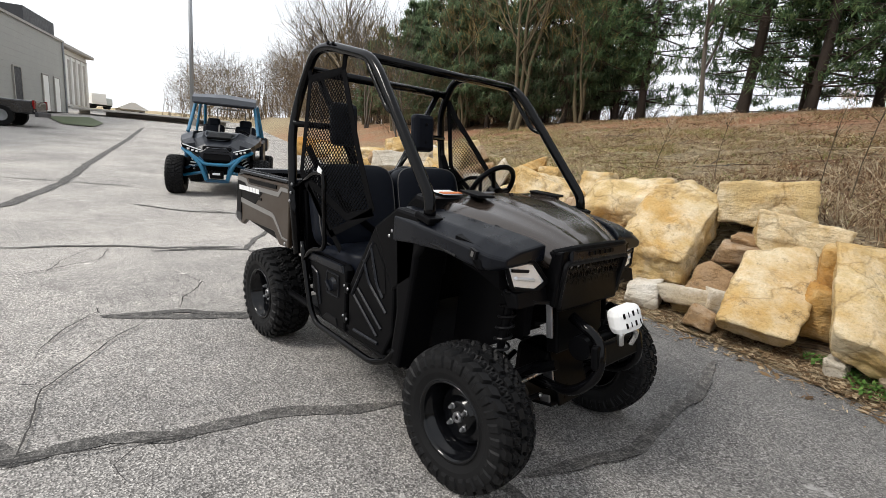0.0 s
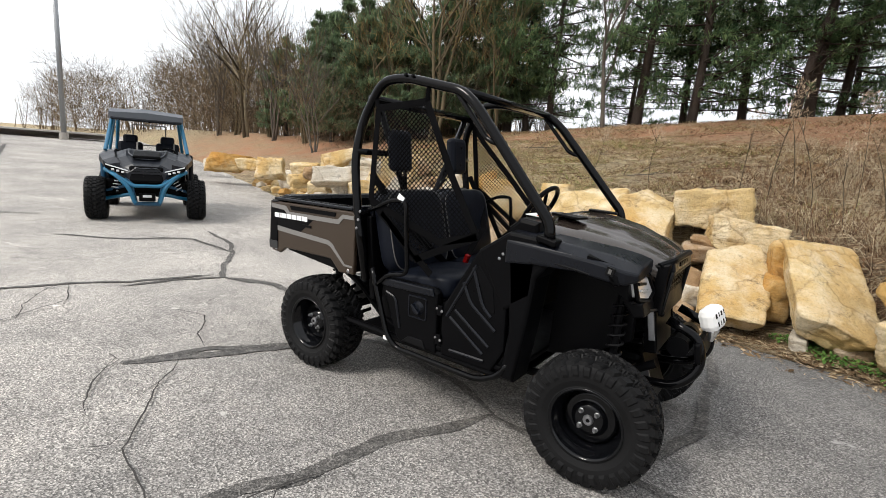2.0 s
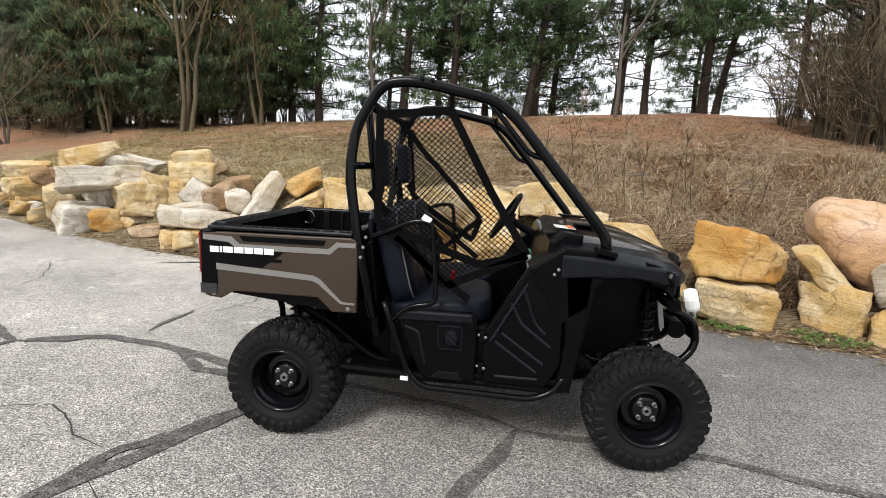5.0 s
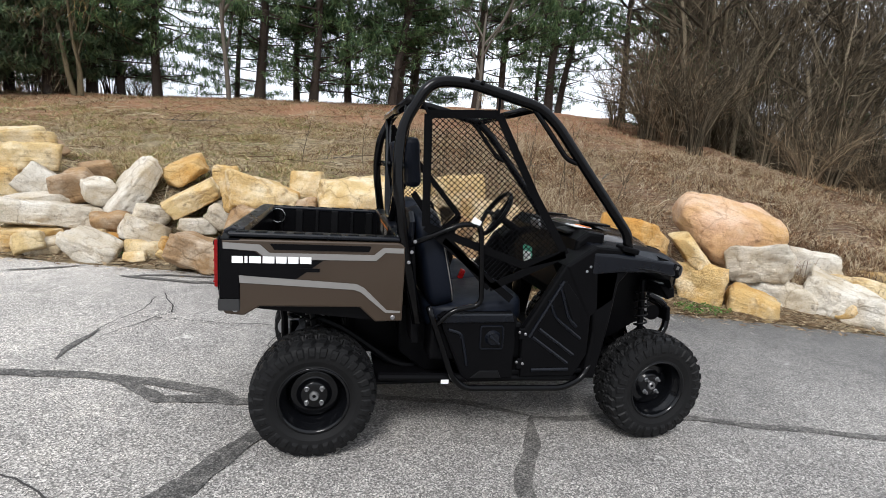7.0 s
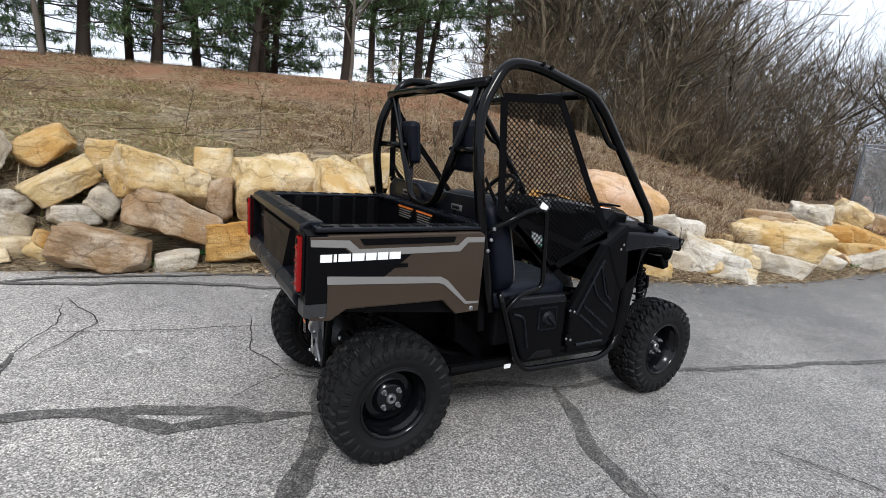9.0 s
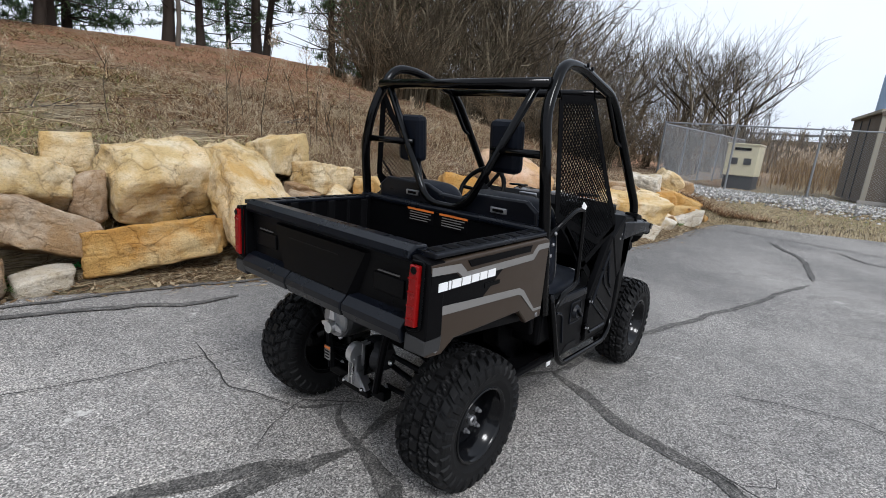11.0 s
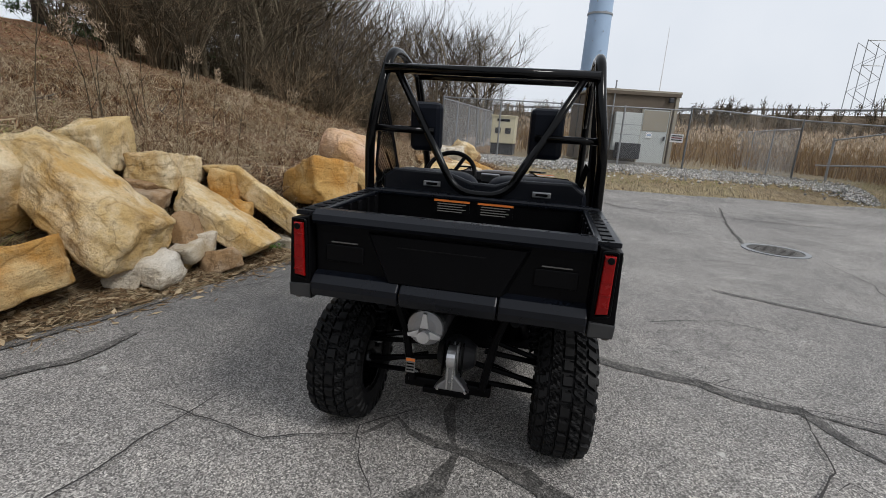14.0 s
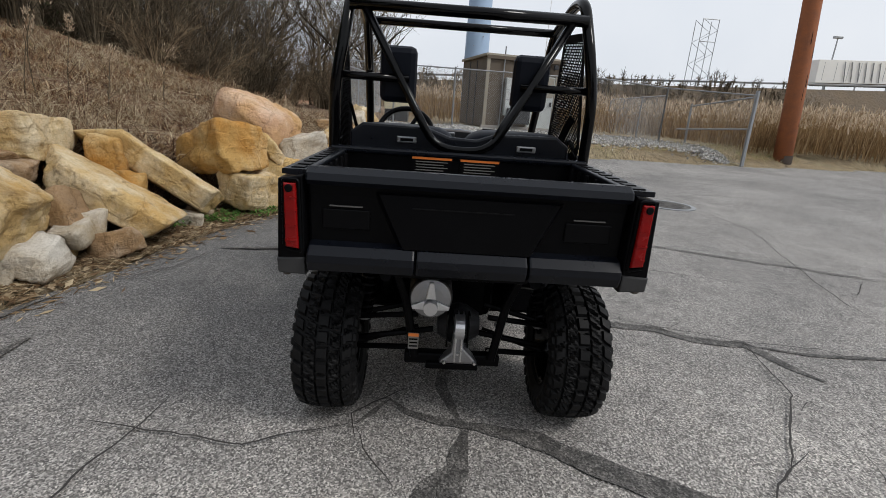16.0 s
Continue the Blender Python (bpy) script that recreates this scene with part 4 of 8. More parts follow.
for s in (-1, 1):
    part("gate_recess", boxed((-1.304, s * 0.41, 0.975), (0.010, 0.11, 0.004), None, 0.001), DIM_DECAL, gate, "scuffed recess edge")
    part("gate_pocket", boxed((-1.300, s * 0.41, 0.93), (0.012, 0.16, 0.07), None, 0.005), BLACK_DECAL, gate)
    lamp_house = part("lamp_housing", prism(bmesh.new(), [(s * 0.54, 0.735), (s * 0.624, 0.74), (s * 0.632, 0.80), (s * 0.624, 1.06), (s * 0.545, 1.075)], "x", -1.335, -1.25, 0.006), BLACK_PLASTIC, utv)
    part("housing_foot", prism(bmesh.new(), [(s * 0.54, 0.738), (s * 0.63, 0.742), (s * 0.634, 0.795), (s * 0.54, 0.80)], "x", -1.341, -1.25, 0.006), plain("dark_grey_trim", (0.030, 0.030, 0.031), 0.45, gloss=0.3, vary=0.12), lamp_house)
    tl = part("tail_light", prism(bmesh.new(), [(s * 0.556, 0.835), (s * 0.598, 0.84), (s * 0.600, 1.050), (s * 0.562, 1.050)], "x", -1.362, -1.32, 0.006), RED_LENS, utv, "red tail light")
    part("lens_surround", piped([(-1.345, s * 0.551, 0.82), (-1.340, s * 0.606, 0.83), (-1.340, s * 0.606, 1.06), (-1.345, s * 0.557, 1.06)], 0.006, 0.01, 6, closed=True), BLACK_PLASTIC, tl)
    for k in range(4):
        part("lens_rib", boxed((-1.362, s * 0.579, 0.865 + 0.047 * k), (0.006, 0.036, 0.005)), RED_LENS, tl)
    knob(tl, (-1.362, s * 0.583, 1.035), (-1, 0, 0), 0.013, 0.004, BLACK_DECAL, "lens_hole", 10)

# roll cage
TUBE = 0.0255
for s in (-1, 1):
    side = [(0.655, s * 0.575, 1.06), (0.645, s * 0.57, 1.15), (0.19, s * 0.54, 1.675), (0.095, s * 0.535, 1.748), (-0.28, s * 0.53, 1.826), (-0.45, s * 0.53, 1.815), (-0.575, s * 0.545, 1.60), (-0.59, s * 0.585, 1.38), (-0.535, s * 0.60, 1.04), (-0.45, s * 0.60, 0.68)]
    part("cage_side_tube", piped(side, TUBE, 0.09, 14), GLOSS_BLACK, utv, "gloss black steel tube")
    part("cage_corner_tube", piped([(0.05, s * 0.53, 1.755), (0.10, s * 0.535, 1.70), (0.262, s * 0.54, 1.515), (0.315, s * 0.545, 1.497), (0.37, s * 0.55, 1.497)], 0.013, 0.04, 10), GLOSS_BLACK, utv)
    part("sill_tube", piped([(-0.40, s * 0.60, 0.76), (-0.36, s * 0.605, 0.66), (-0.26, s * 0.61, 0.40), (-0.19, s * 0.61, 0.335), (0.36, s * 0.61, 0.32), (0.47, s * 0.60, 0.37), (0.52, s * 0.58, 0.46)], 0.016, 0.07, 10), GLOSS_BLACK, utv, "black sill tube")
    part("grab_rail", piped([(-0.52, s * 0.60, 1.055), (-0.27, s * 0.605, 1.17), (-0.175, s * 0.605, 1.17), (-0.165, s * 0.605, 1.10), (-0.135, s * 0.605, 0.77), (-0.28, s * 0.605, 0.745), (-0.37, s * 0.605, 0.655)], 0.013, 0.05, 10), GLOSS_BLACK, utv, "black shoulder grab rail")
    part("headrest_bar", tube(bmesh.new(), [(-0.575, s * 0.59, 1.42), (-0.53, s * 0.26, 1.42)], 0.018, 10), GLOSS_BLACK, utv)
    hr = part("headrest", boxed((-0.485, s * 0.31, 1.44), (0.075, 0.17, 0.25), (0, -6, 0), 0.028), SEAT_VINYL, utv, "padded black headrest")
    for dz in (-0.06, 0.06):
        knob(hr, (-0.446, s * 0.31, 1.44 + dz), (1, 0, 0.1), 0.012, 0.006, BLACK_DECAL)
    part("headrest_strap", tube(bmesh.new(), [(-0.50, s * 0.24, 1.33), (-0.55, s * 0.15, 1.16)], 0.012, 8), GLOSS_BLACK, utv)
    for k in range(2):
        knob(utv, (-0.26 + 0.05 * k, s * 0.555, 1.835 - 0.008 * k), (0, s, 0.2), 0.011, 0.01, BLACK_PLASTIC)
    for k in range(3):
        knob(utv, (-0.515 + 0.012 * k, s * 0.625, 0.98 + 0.05 * k), (0, s, 0), 0.009, 0.008, CAST)
    part("cage_foot", boxed((0.65, s * 0.575, 1.075), (0.10, 0.08, 0.03), (0, 12, 0), 0.008), BLACK_PLASTIC, utv)
part("rear_cross_tube", piped([(-0.535, -0.53, 1.72), (-0.535, 0.53, 1.72)], TUBE, 0.05, 14), GLOSS_BLACK, utv)
part("front_cross_tube", piped([(0.09, -0.525, 1.748), (0.09, 0.525, 1.748)], 0.022, 0.05, 14), GLOSS_BLACK, utv)
part("rear_brace_tube", piped([(-0.535, -0.47, 1.72), (-0.545, -0.14, 1.115), (-0.545, 0.12, 1.115), (-0.535, 0.47, 1.72)], 0.0195, 0.10, 12), GLOSS_BLACK, utv, "bent U-shaped rear brace tube")

# seats
for s in (-1, 1):
    seat = part("seat", pillow((-0.13, s * 0.285, 0.70), (0.54, 0.54, 0.16), (0, -6, 0), 4.5), SEAT_VINYL, utv, "black vinyl seat cushion", smooth=True)
    lean = (0, -14, 0)
    back = part("backrest", pillow((-0.365, s * 0.285, 0.965), (0.15, 0.55, 0.50), lean, 5), SEAT_VINYL, utv, "black vinyl backrest with piping", smooth=True)
    m = pose(-0.365, s * 0.285, 0.965, *lean)
    edge = [m @ Vector((0.052, math.copysign(abs(math.cos(a)) ** 0.4, math.cos(a)) * 0.266, math.copysign(abs(math.sin(a)) ** 0.4, math.sin(a)) * 0.241)) for a in (2 * math.pi * k / 48 for k in range(48))]
    part("piping", tube(bmesh.new(), edge, 0.004, 6, closed=True), DIM_DECAL, back, "grey piping", smooth=True)
    part("seat_belt", tube(bmesh.new(), [(-0.50, s * 0.53, 1.30), (-0.36, s * 0.50, 1.12), (-0.25, s * 0.38, 0.95), (-0.22, s * 0.12, 0.76)], 0.02, 6, flat=0.12), WEBBING, utv, "black seat belt")
shell = part("seat_back_panel", prism(bmesh.new(), [(-0.53, 0.80), (0.53, 0.80), (0.53, 1.17), (0.47, 1.215), (0.16, 1.21), (0.05, 1.172), (-0.08, 1.168), (-0.17, 1.20), (-0.47, 1.205), (-0.53, 1.16)], "x", -0.508, -0.478, 0.012), SHEEN_PLASTIC, utv, "black moulded panel behind the seats")
for y, z in ((0.257, 1.147), (-0.322, 1.137)):
    latch = part("shell_latch", boxed((-0.512, y, z), (0.012, 0.095, 0.030), None, 0.005), CAST, shell, "silver latch plate")
    part("latch_slot", boxed((-0.517, y, z), (0.008, 0.062, 0.014), None, 0.003), BLACK_DECAL, latch)
part("seat_base", boxed((-0.12, 0, 0.56), (0.50, 1.10, 0.20), None, 0.02), BLACK_PLASTIC, utv)
part("buckle", boxed((-0.10, -0.06, 0.80), (0.03, 0.03, 0.06), (0, 20, 0), 0.006), RED_LENS, utv, "red seat belt buckle")
part("floor_pan", boxed((0.22, 0, 0.40), (0.62, 1.16, 0.03), None, 0.008), BLACK_PLASTIC, utv)
part("rear_cab_wall", boxed((-0.47, 0, 0.80), (0.04, 1.10, 0.50), (0, -6, 0), 0.01), BLACK_PLASTIC, utv)

# side doors and lower panels
DOOR = [(0.115, 0.375), (0.42, 0.375), (0.485, 0.50), (0.475, 0.86), (0.455, 1.0), (0.38, 1.02), (0.30, 0.98), (0.10, 0.63)]
HATCH = [(-0.345, 0.70), (-0.31, 0.725), (0.045, 0.725), (0.07, 0.70), (0.075, 0.37), (-0.17, 0.36), (-0.205, 0.39)]
for s in (-1, 1):
    door = part("door", prism(bmesh.new(), DOOR, "y", s * 0.545, s * 0.595, 0.012), BLACK_PLASTIC, utv, "black moulded plastic half door")
    part("door_window", prism(bmesh.new(), [(0.315, 0.90), (0.40, 0.80), (0.42, 0.68), (0.385, 0.665), (0.33, 0.79), (0.29, 0.88)], "y", s * 0.57, s * 0.598, 0.003), BLACK_DECAL, door, "dark cut-out")
    ribs = [[(0.17, 0.42), (0.38, 0.42)], [(0.16, 0.60), (0.37, 0.455)], [(0.19, 0.645), (0.40, 0.50)], [(0.23, 0.80), (0.28, 0.70), (0.43, 0.59)], [(0.28, 0.885), (0.35, 0.70), (0.40, 0.655)], [(0.14, 0.60), (0.30, 0.90)]]
    for q in ribs:
        part("door_rib", piped([(x, s * 0.596, z) for x, z in q], 0.009, 0.03, 6), SHEEN_PLASTIC, door)
    for z in (0.46, 0.62):
        part("hinge", boxed((0.098, s * 0.600, z), (0.03, 0.016, 0.055), None, 0.004), BLACK_PLASTIC, utv)
        knob(utv, (0.115, s * 0.606, z), (0, s, 0), 0.008, 0.006, CAST)
        knob(utv, (0.082, s * 0.606, z + 0.01), (0, s, 0), 0.007, 0.006, CAST)
    for k in range(2):
        knob(door, (0.42 + 0.018 * k, s * 0.597, 0.955 + 0.025 * k), (0, s, 0), 0.008, 0.005, CAST)
    hatch = part("side_panel", prism(bmesh.new(), HATCH, "y", s * 0.54, s * 0.59, 0.012), BLACK_PLASTIC, utv, "black moulded lower side panel")
    part("panel_top", prism(bmesh.new(), [(-0.335, 0.695), (-0.30, 0.722), (0.04, 0.722), (0.055, 0.68), (-0.33, 0.675)], "y", s * 0.57, s * 0.60, 0.008), SHEEN_PLASTIC, hatch)
    part("panel_recess", prism(bmesh.new(), [(-0.12, 0.655), (-0.005, 0.655), (0.0, 0.54), (-0.115, 0.54)], "y", s * 0.575, s * 0.5925, 0.002), BLACK_DECAL, hatch)
    part("recess_edge", piped([(-0.122, s * 0.592, 0.657), (-0.003, s * 0.592, 0.657), (0.002, s * 0.592, 0.538), (-0.117, s * 0.592, 0.538)], 0.005, 0.012, 6, closed=True), SHEEN_PLASTIC, hatch)
    part("panel_knob", lathe(bmesh.new(), [(0.0001, 0.02), (0.03, 0.018), (0.042, 0.0)], Matrix.Translation((-0.055, s * 0.592, 0.595)) @ Matrix.Rotation(radians(-90 * s), 4, "X"), 16), SHEEN_PLASTIC, hatch, "round charcoal filler knob")
    part("knob_grip", boxed((-0.055, s * 0.618, 0.595), (0.07, 0.02, 0.014), (0, 40, 0), 0.004), SHEEN_PLASTIC, hatch)
    part("panel_rib", piped([(-0.29, s * 0.592, 0.64), (-0.22, s * 0.592, 0.62), (-0.18, s * 0.592, 0.45)], 0.008, 0.03, 6), SHEEN_PLASTIC, hatch)
    part("panel_foot", prism(bmesh.new(), [(-0.16, 0.38), (0.01, 0.375), (-0.01, 0.42), (-0.11, 0.42)], "y", s * 0.58, s * 0.596, 0.004), DARK_PLASTIC, hatch)
    part("frame_sticker", boxed((-0.285, s * 0.585, 0.36), (0.04, 0.003, 0.022)), WHITE_DECAL, utv, "small white sticker")
    part("rear_splash_guard", prism(bmesh.new(), [(-0.36, 0.34), (-0.22, 0.34), (-0.35, 0.66), (-0.44, 0.72), (-0.52, 0.70), (-0.50, 0.45)], "y", s * 0.30, s * 0.40, 0.01), BLACK_PLASTIC, utv)

# side nets
LOOSE = [(-0.50, 1.67), (-0.413, 1.554), (-0.188, 1.322), (0.032, 1.082), (-0.022, 0.923), (-0.226, 0.851), (-0.367, 1.084), (-0.465, 1.212)]


def net_side(s):
    # hooked up taut on the right; on the left the front corner hangs loose
    ring = [(-0.455, 1.665), (-0.115, 1.695), (0.10, 1.32), (0.285, 1.04), (0.06, 0.98), (-0.10, 0.86), (-0.30, 1.06), (-0.44, 1.15)] if s < 0 else LOOSE
    yy = lambda z: s * (0.60 - 0.055 * max(0.0, (z - 1.1) / 0.6))
    k = len(ring)

    def cross(p, d):
        hits = []
        for i in range(k):
            a, b = Vector(ring[i]), Vector(ring[(i + 1) % k])
            e = b - a
            den = d.x * e.y - d.y * e.x
            if abs(den) > 1e-9:
                w = a - p
                t, u = (w.x * e.y - w.y * e.x) / den, (w.x * d.y - w.y * d.x) / den
                if 0 <= u <= 1:
                    hits.append(t)
        return sorted(hits)

    bm = bmesh.new()
    for d in (Vector((0.66, 0.75)), Vector((0.80, -0.60))):
        nrm = Vector((-d.y, d.x))
        for i in range(-75, 75):
            p = Vector((-0.1, 1.3)) + nrm * (i * 0.0200)
            hs = cross(p, d)
            for a, b in zip(hs[::2], hs[1::2]):
                pa, pb = p + d * a, p + d * b
                tube(bm, [(pa.x, yy(pa.y), pa.y), (pb.x, yy(pb.y), pb.y)], 0.0027, 4)
    net = part("side_net", bm, WEBBING, utv, "black diamond mesh side net with webbing edges")
    straps = [[ring[0], ring[1]], [ring[1], ring[2], ring[3]], [ring[0], ring[7]], [ring[7], ring[4], ring[3]], [ring[7], ring[6], ring[5]], [ring[5], ring[3]], [(-0.44, 1.15), (0.02, 0.80)]]
    for q in straps:
        ps = []
        for a, b in zip(q, q[1:]):
            ps += [Vector(a).lerp(Vector(b), t / 6) for t in range(6)]
        ps.append(Vector(q[-1]))
        bm = bmesh.new()
        rows = []
        for i, p in enumerate(ps):
            d = (ps[min(i + 1, len(ps) - 1)] - ps[max(i - 1, 0)]).normalized()
            nn = Vector((-d.y, d.x)) * 0.019
            rows.append([bm.verts.new((p.x + e * nn.x, yy(p.y) + o, p.y + e * nn.y)) for e, o in ((-1, -0.002), (1, -0.002), (1, 0.002), (-1, 0.002))])
        for a, b in zip(rows, rows[1:]):
            for j in range(4):
                bm.faces.new((a[j], a[(j + 1) % 4], b[(j + 1) % 4], b[j]))
        part("net_strap", bm, WEBBING, net)
    for a, b in (((-0.455, 1.665), (-0.50, 1.75)), ((-0.115, 1.695), (-0.115, 1.80))) if s < 0 else ((LOOSE[0], (LOOSE[0][0] - 0.03, LOOSE[0][1] + 0.07)),):
        part("net_hanger", tube(bmesh.new(), [(a[0], yy(a[1]), a[1]), (b[0], s * 0.535, b[1])], 0.012, 6, flat=0.2), WEBBING, net)


for s in (-1, 1):
    net_side(s)
part("white_tag", boxed((-0.20, -0.615, 1.185), (0.045, 0.004, 0.03), (0, 30, 0)), WHITE_DECAL, utv, "small white paper tag")
tag = part("green_tag", boxed((0.352, 0.02, 0.90), (0.004, 0.095, 0.16), (0, -10, 12)), plain("green_paper", (0.07, 0.32, 0.21), 0.6), utv, "green and white paper tag on the dashboard")
part("tag_text_area", boxed((0.348, 0.02, 0.90), (0.004, 0.078, 0.085), (0, -10, 12)), WHITE_DECAL, tag)

# front body
for s in (-1, 1):
    arch = [(0.46, 0.95), (0.475, 1.03), (0.57, 1.04), (0.80, 1.02), (0.94, 1.0), (0.975, 0.97), (0.985, 0.935), (0.965, 0.925), (0.91, 0.955), (0.78, 0.97), (0.67, 0.96), (0.615, 0.89), (0.585, 0.62), (0.545, 0.36), (0.47, 0.36), (0.50, 0.62)]
    fender = bmesh.new()
    prism(fender, arch, "y", s * 0.41, s * 0.600, 0.02, 3)
    fd = part("front_fender", fender, BLACK_PLASTIC, utv, "black moulded plastic front fender")
    cowl = bmesh.new()
    loft(cowl, [[(x, s * y, z) for y, z in ((yi, zi), (yc, zc), (yo, zo), (yo, zl), (yo - 0.03, zl - 0.006), (yi, zl))] for x, yi, zi, yc, zc, yo, zo, zl in (
        (0.45, 0.42, 1.100, 0.555, 1.090, 0.604, 1.050, 0.94), (0.60, 0.43, 1.098, 0.560, 1.082, 0.612, 1.042, 0.958), (0.80, 0.41, 1.080, 0.545, 1.063, 0.612, 1.026, 0.964),
        (0.93, 0.37, 1.062, 0.520, 1.045, 0.604, 1.010, 0.945), (1.00, 0.33, 1.044, 0.490, 1.024, 0.578, 0.992, 0.935), (1.045, 0.29, 1.022, 0.45, 1.004, 0.530, 0.982, 0.955))])
    bmesh.ops.bevel(cowl, geom=cowl.edges[:], offset=0.009, segments=2, profile=0.5, affect="EDGES")
    part("fender_cowl", cowl, SHEEN_PLASTIC, fd, "satin black sculpted fender top")
    part("fender_crease", piped([(0.66, s * 0.606, 0.985), (0.78, s * 0.612, 0.975), (0.86, s * 0.61, 0.962)], 0.005, 0.03, 6), DARK_PLASTIC, fd)
    part("fender_badge", boxed((0.945, s * 0.603, 0.99), (0.035, 0.012, 0.035), (0, 14, s * 8)), DARK_PLASTIC, fd, "small moulded badge")
    part("badge_mark", boxed((0.945, s * 0.6095, 0.99), (0.014, 0.004, 0.02), (0, 14, s * 8)), DIM_DECAL, fd)
    part("wheel_well", prism(bmesh.new(), [(0.60, 0.45), (0.62, 0.95), (0.97, 0.93), (1.0, 0.80), (1.0, 0.62), (0.80, 0.50)], "y", s * 0.26, s * 0.31), BLACK_DECAL, utv)
    # headlight set in its corner
    nose = bmesh.new()
    loft(nose, [[(0.84, s * 0.60, 1.04), (0.84, s * 0.36, 1.07), (0.84, s * 0.36, 0.93), (0.84, s * 0.60, 0.955)],
                [(0.95, s * 0.575, 1.015), (0.97, s * 0.32, 1.035), (0.96, s * 0.30, 0.87), (0.95, s * 0.56, 0.91)],
                [(1.0, s * 0.53, 0.985), (1.035, s * 0.27, 1.0), (1.03, s * 0.25, 0.80), (1.01, s * 0.51, 0.855)]])
    part("nose_corner", nose, BLACK_PLASTIC, utv, "black headlight surround")
    head = bmesh.new()
    loft(head, [[(0.98, s * 0.508, 0.972), (0.98, s * 0.362, 0.952), (0.98, s * 0.290, 0.872), (0.98, s * 0.350, 0.846), (0.98, s * 0.465, 0.866)], [(1.020, s * 0.503, 0.967), (1.042, s * 0.365, 0.947), (1.058, s * 0.295, 0.873), (1.056, s * 0.352, 0.851), (1.042, s * 0.462, 0.870)]])
    hl = part("headlight", head, LENS, utv, "clear faceted headlight")
    part("headlight_bezel", piped([(1.018, s * 0.515, 0.978), (1.042, s * 0.358, 0.957), (1.060, s * 0.280, 0.873), (1.058, s * 0.348, 0.841), (1.040, s * 0.470, 0.860)], 0.010, 0.012, 6, closed=True), BLACK_PLASTIC, hl)
    part("reflector", boxed((1.046, s * 0.405, 0.893), (0.014, 0.11, 0.012), (s * 8, 0, s * 6), 0.004), LENS, hl)
    part("lamp_bar", boxed((1.034, s * 0.432, 0.928), (0.02, 0.09, 0.012), (s * 6, 0, s * 6)), DARK_PLASTIC, hl)
    part("chin_blade", prism(bmesh.new(), [(0.96, 0.865), (1.06, 0.845), (1.075, 0.79), (1.03, 0.775), (0.985, 0.83)], "y", s * 0.26, s * 0.47, 0.01), BLACK_PLASTIC, utv)
    part("chin_edge", tube(bmesh.new(), [(1.02, s * 0.49, 0.852), (1.068, s * 0.36, 0.80), (1.085, s * 0.25, 0.785)], 0.008, 6), DARK_PLASTIC, utv)
    part("dash_side", prism(bmesh.new(), [(0.30, 0.98), (0.46, 1.09), (0.62, 1.08), (0.60, 0.80), (0.46, 0.70), (0.40, 0.80)], "y", s * 0.40, s * 0.60, 0.015), BLACK_PLASTIC, utv)
hood = bmesh.new()
prof = []
for x, w, z, drop in ((0.50, 0.46, 1.145, 0.05), (0.56, 0.465, 1.165, 0.05), (0.72, 0.45, 1.15, 0.045), (0.88, 0.39, 1.115, 0.04), (1.0, 0.32, 1.075, 0.035), (1.08, 0.265, 1.035, 0.03), (1.105, 0.25, 1.012, 0.02)):
    ring = []
    for k in range(25):
        u = -1 + k / 12
        au = abs(u)
        fade = 1 if x < 0.95 else 0.5
        ridge = 0.018 * math.exp(-((au - 0.50) / 0.05) ** 2) * fade - 0.010 * math.exp(-((au - 0.36) / 0.06) ** 2) * fade + 0.008 * math.exp(-((au - 0.82) / 0.04) ** 2) * fade
        ring.append((x, u * w, z - drop * u * u * 1.1 - 0.035 * au ** 7 + ridge))
    prof.append(ring + [(x - 0.0, w * 0.98, z - 0.13), (x - 0.0, -w * 0.98, z - 0.13)])
loft(hood, prof)
hd = part("hood", hood, HOOD_PAINT, utv, "dark bronze glossy painted hood", smooth=True)
part("hood_lip", piped([(1.07, -0.272, 0.99), (1.115, -0.21, 1.012), (1.12, 0.21, 1.012), (1.07, 0.272, 0.99)], 0.016, 0.04, 8), BLACK_PLASTIC, utv)
for s in (-1, 1):
    part("hood_vent", boxed((0.62, s * 0.27, 1.168), (0.16, 0.09, 0.012), (0, 3, s * 12), 0.004), BLACK_PLASTIC, hd)
    part("cheek", prism(bmesh.new(), [(1.02, 0.99), (1.115, 1.005), (1.10, 0.77), (1.03, 0.79)], "y", s * 0.225, s * 0.275, 0.01), BLACK_PLASTIC, utv)
grille = part("grille", boxed((1.085, 0, 0.87), (0.03, 0.46, 0.25), (0, -6, 0), 0.01), BLACK_DECAL, utv, "black honeycomb grille")
for r_ in range(5):
    for c_ in range(8):
        m = Matrix.Translation((1.101 - 0.004 * r_, -0.185 + 0.05 * c_ + 0.025 * (r_ % 2), 0.935 - 0.040 * r_)) @ Matrix.Rotation(radians(90), 4, "Y")
        part("grille_cell", lathe(bmesh.new(), [(0.022, -0.004), (0.022, 0.010), (0.017, 0.010), (0.017, -0.004)], m, 6), DARK_PLASTIC, grille)
part("grille_bar", boxed((1.112, 0, 0.985), (0.03, 0.45, 0.055), (0, -10, 0), 0.01), SHEEN_PLASTIC, utv)
for k in range(5):
    part("nameplate_bar", boxed((1.129, -0.085 + 0.042 * k, 0.988), (0.006, 0.03, 0.018), (0, -10, 0), 0.002), BLACK_PLASTIC, grille)
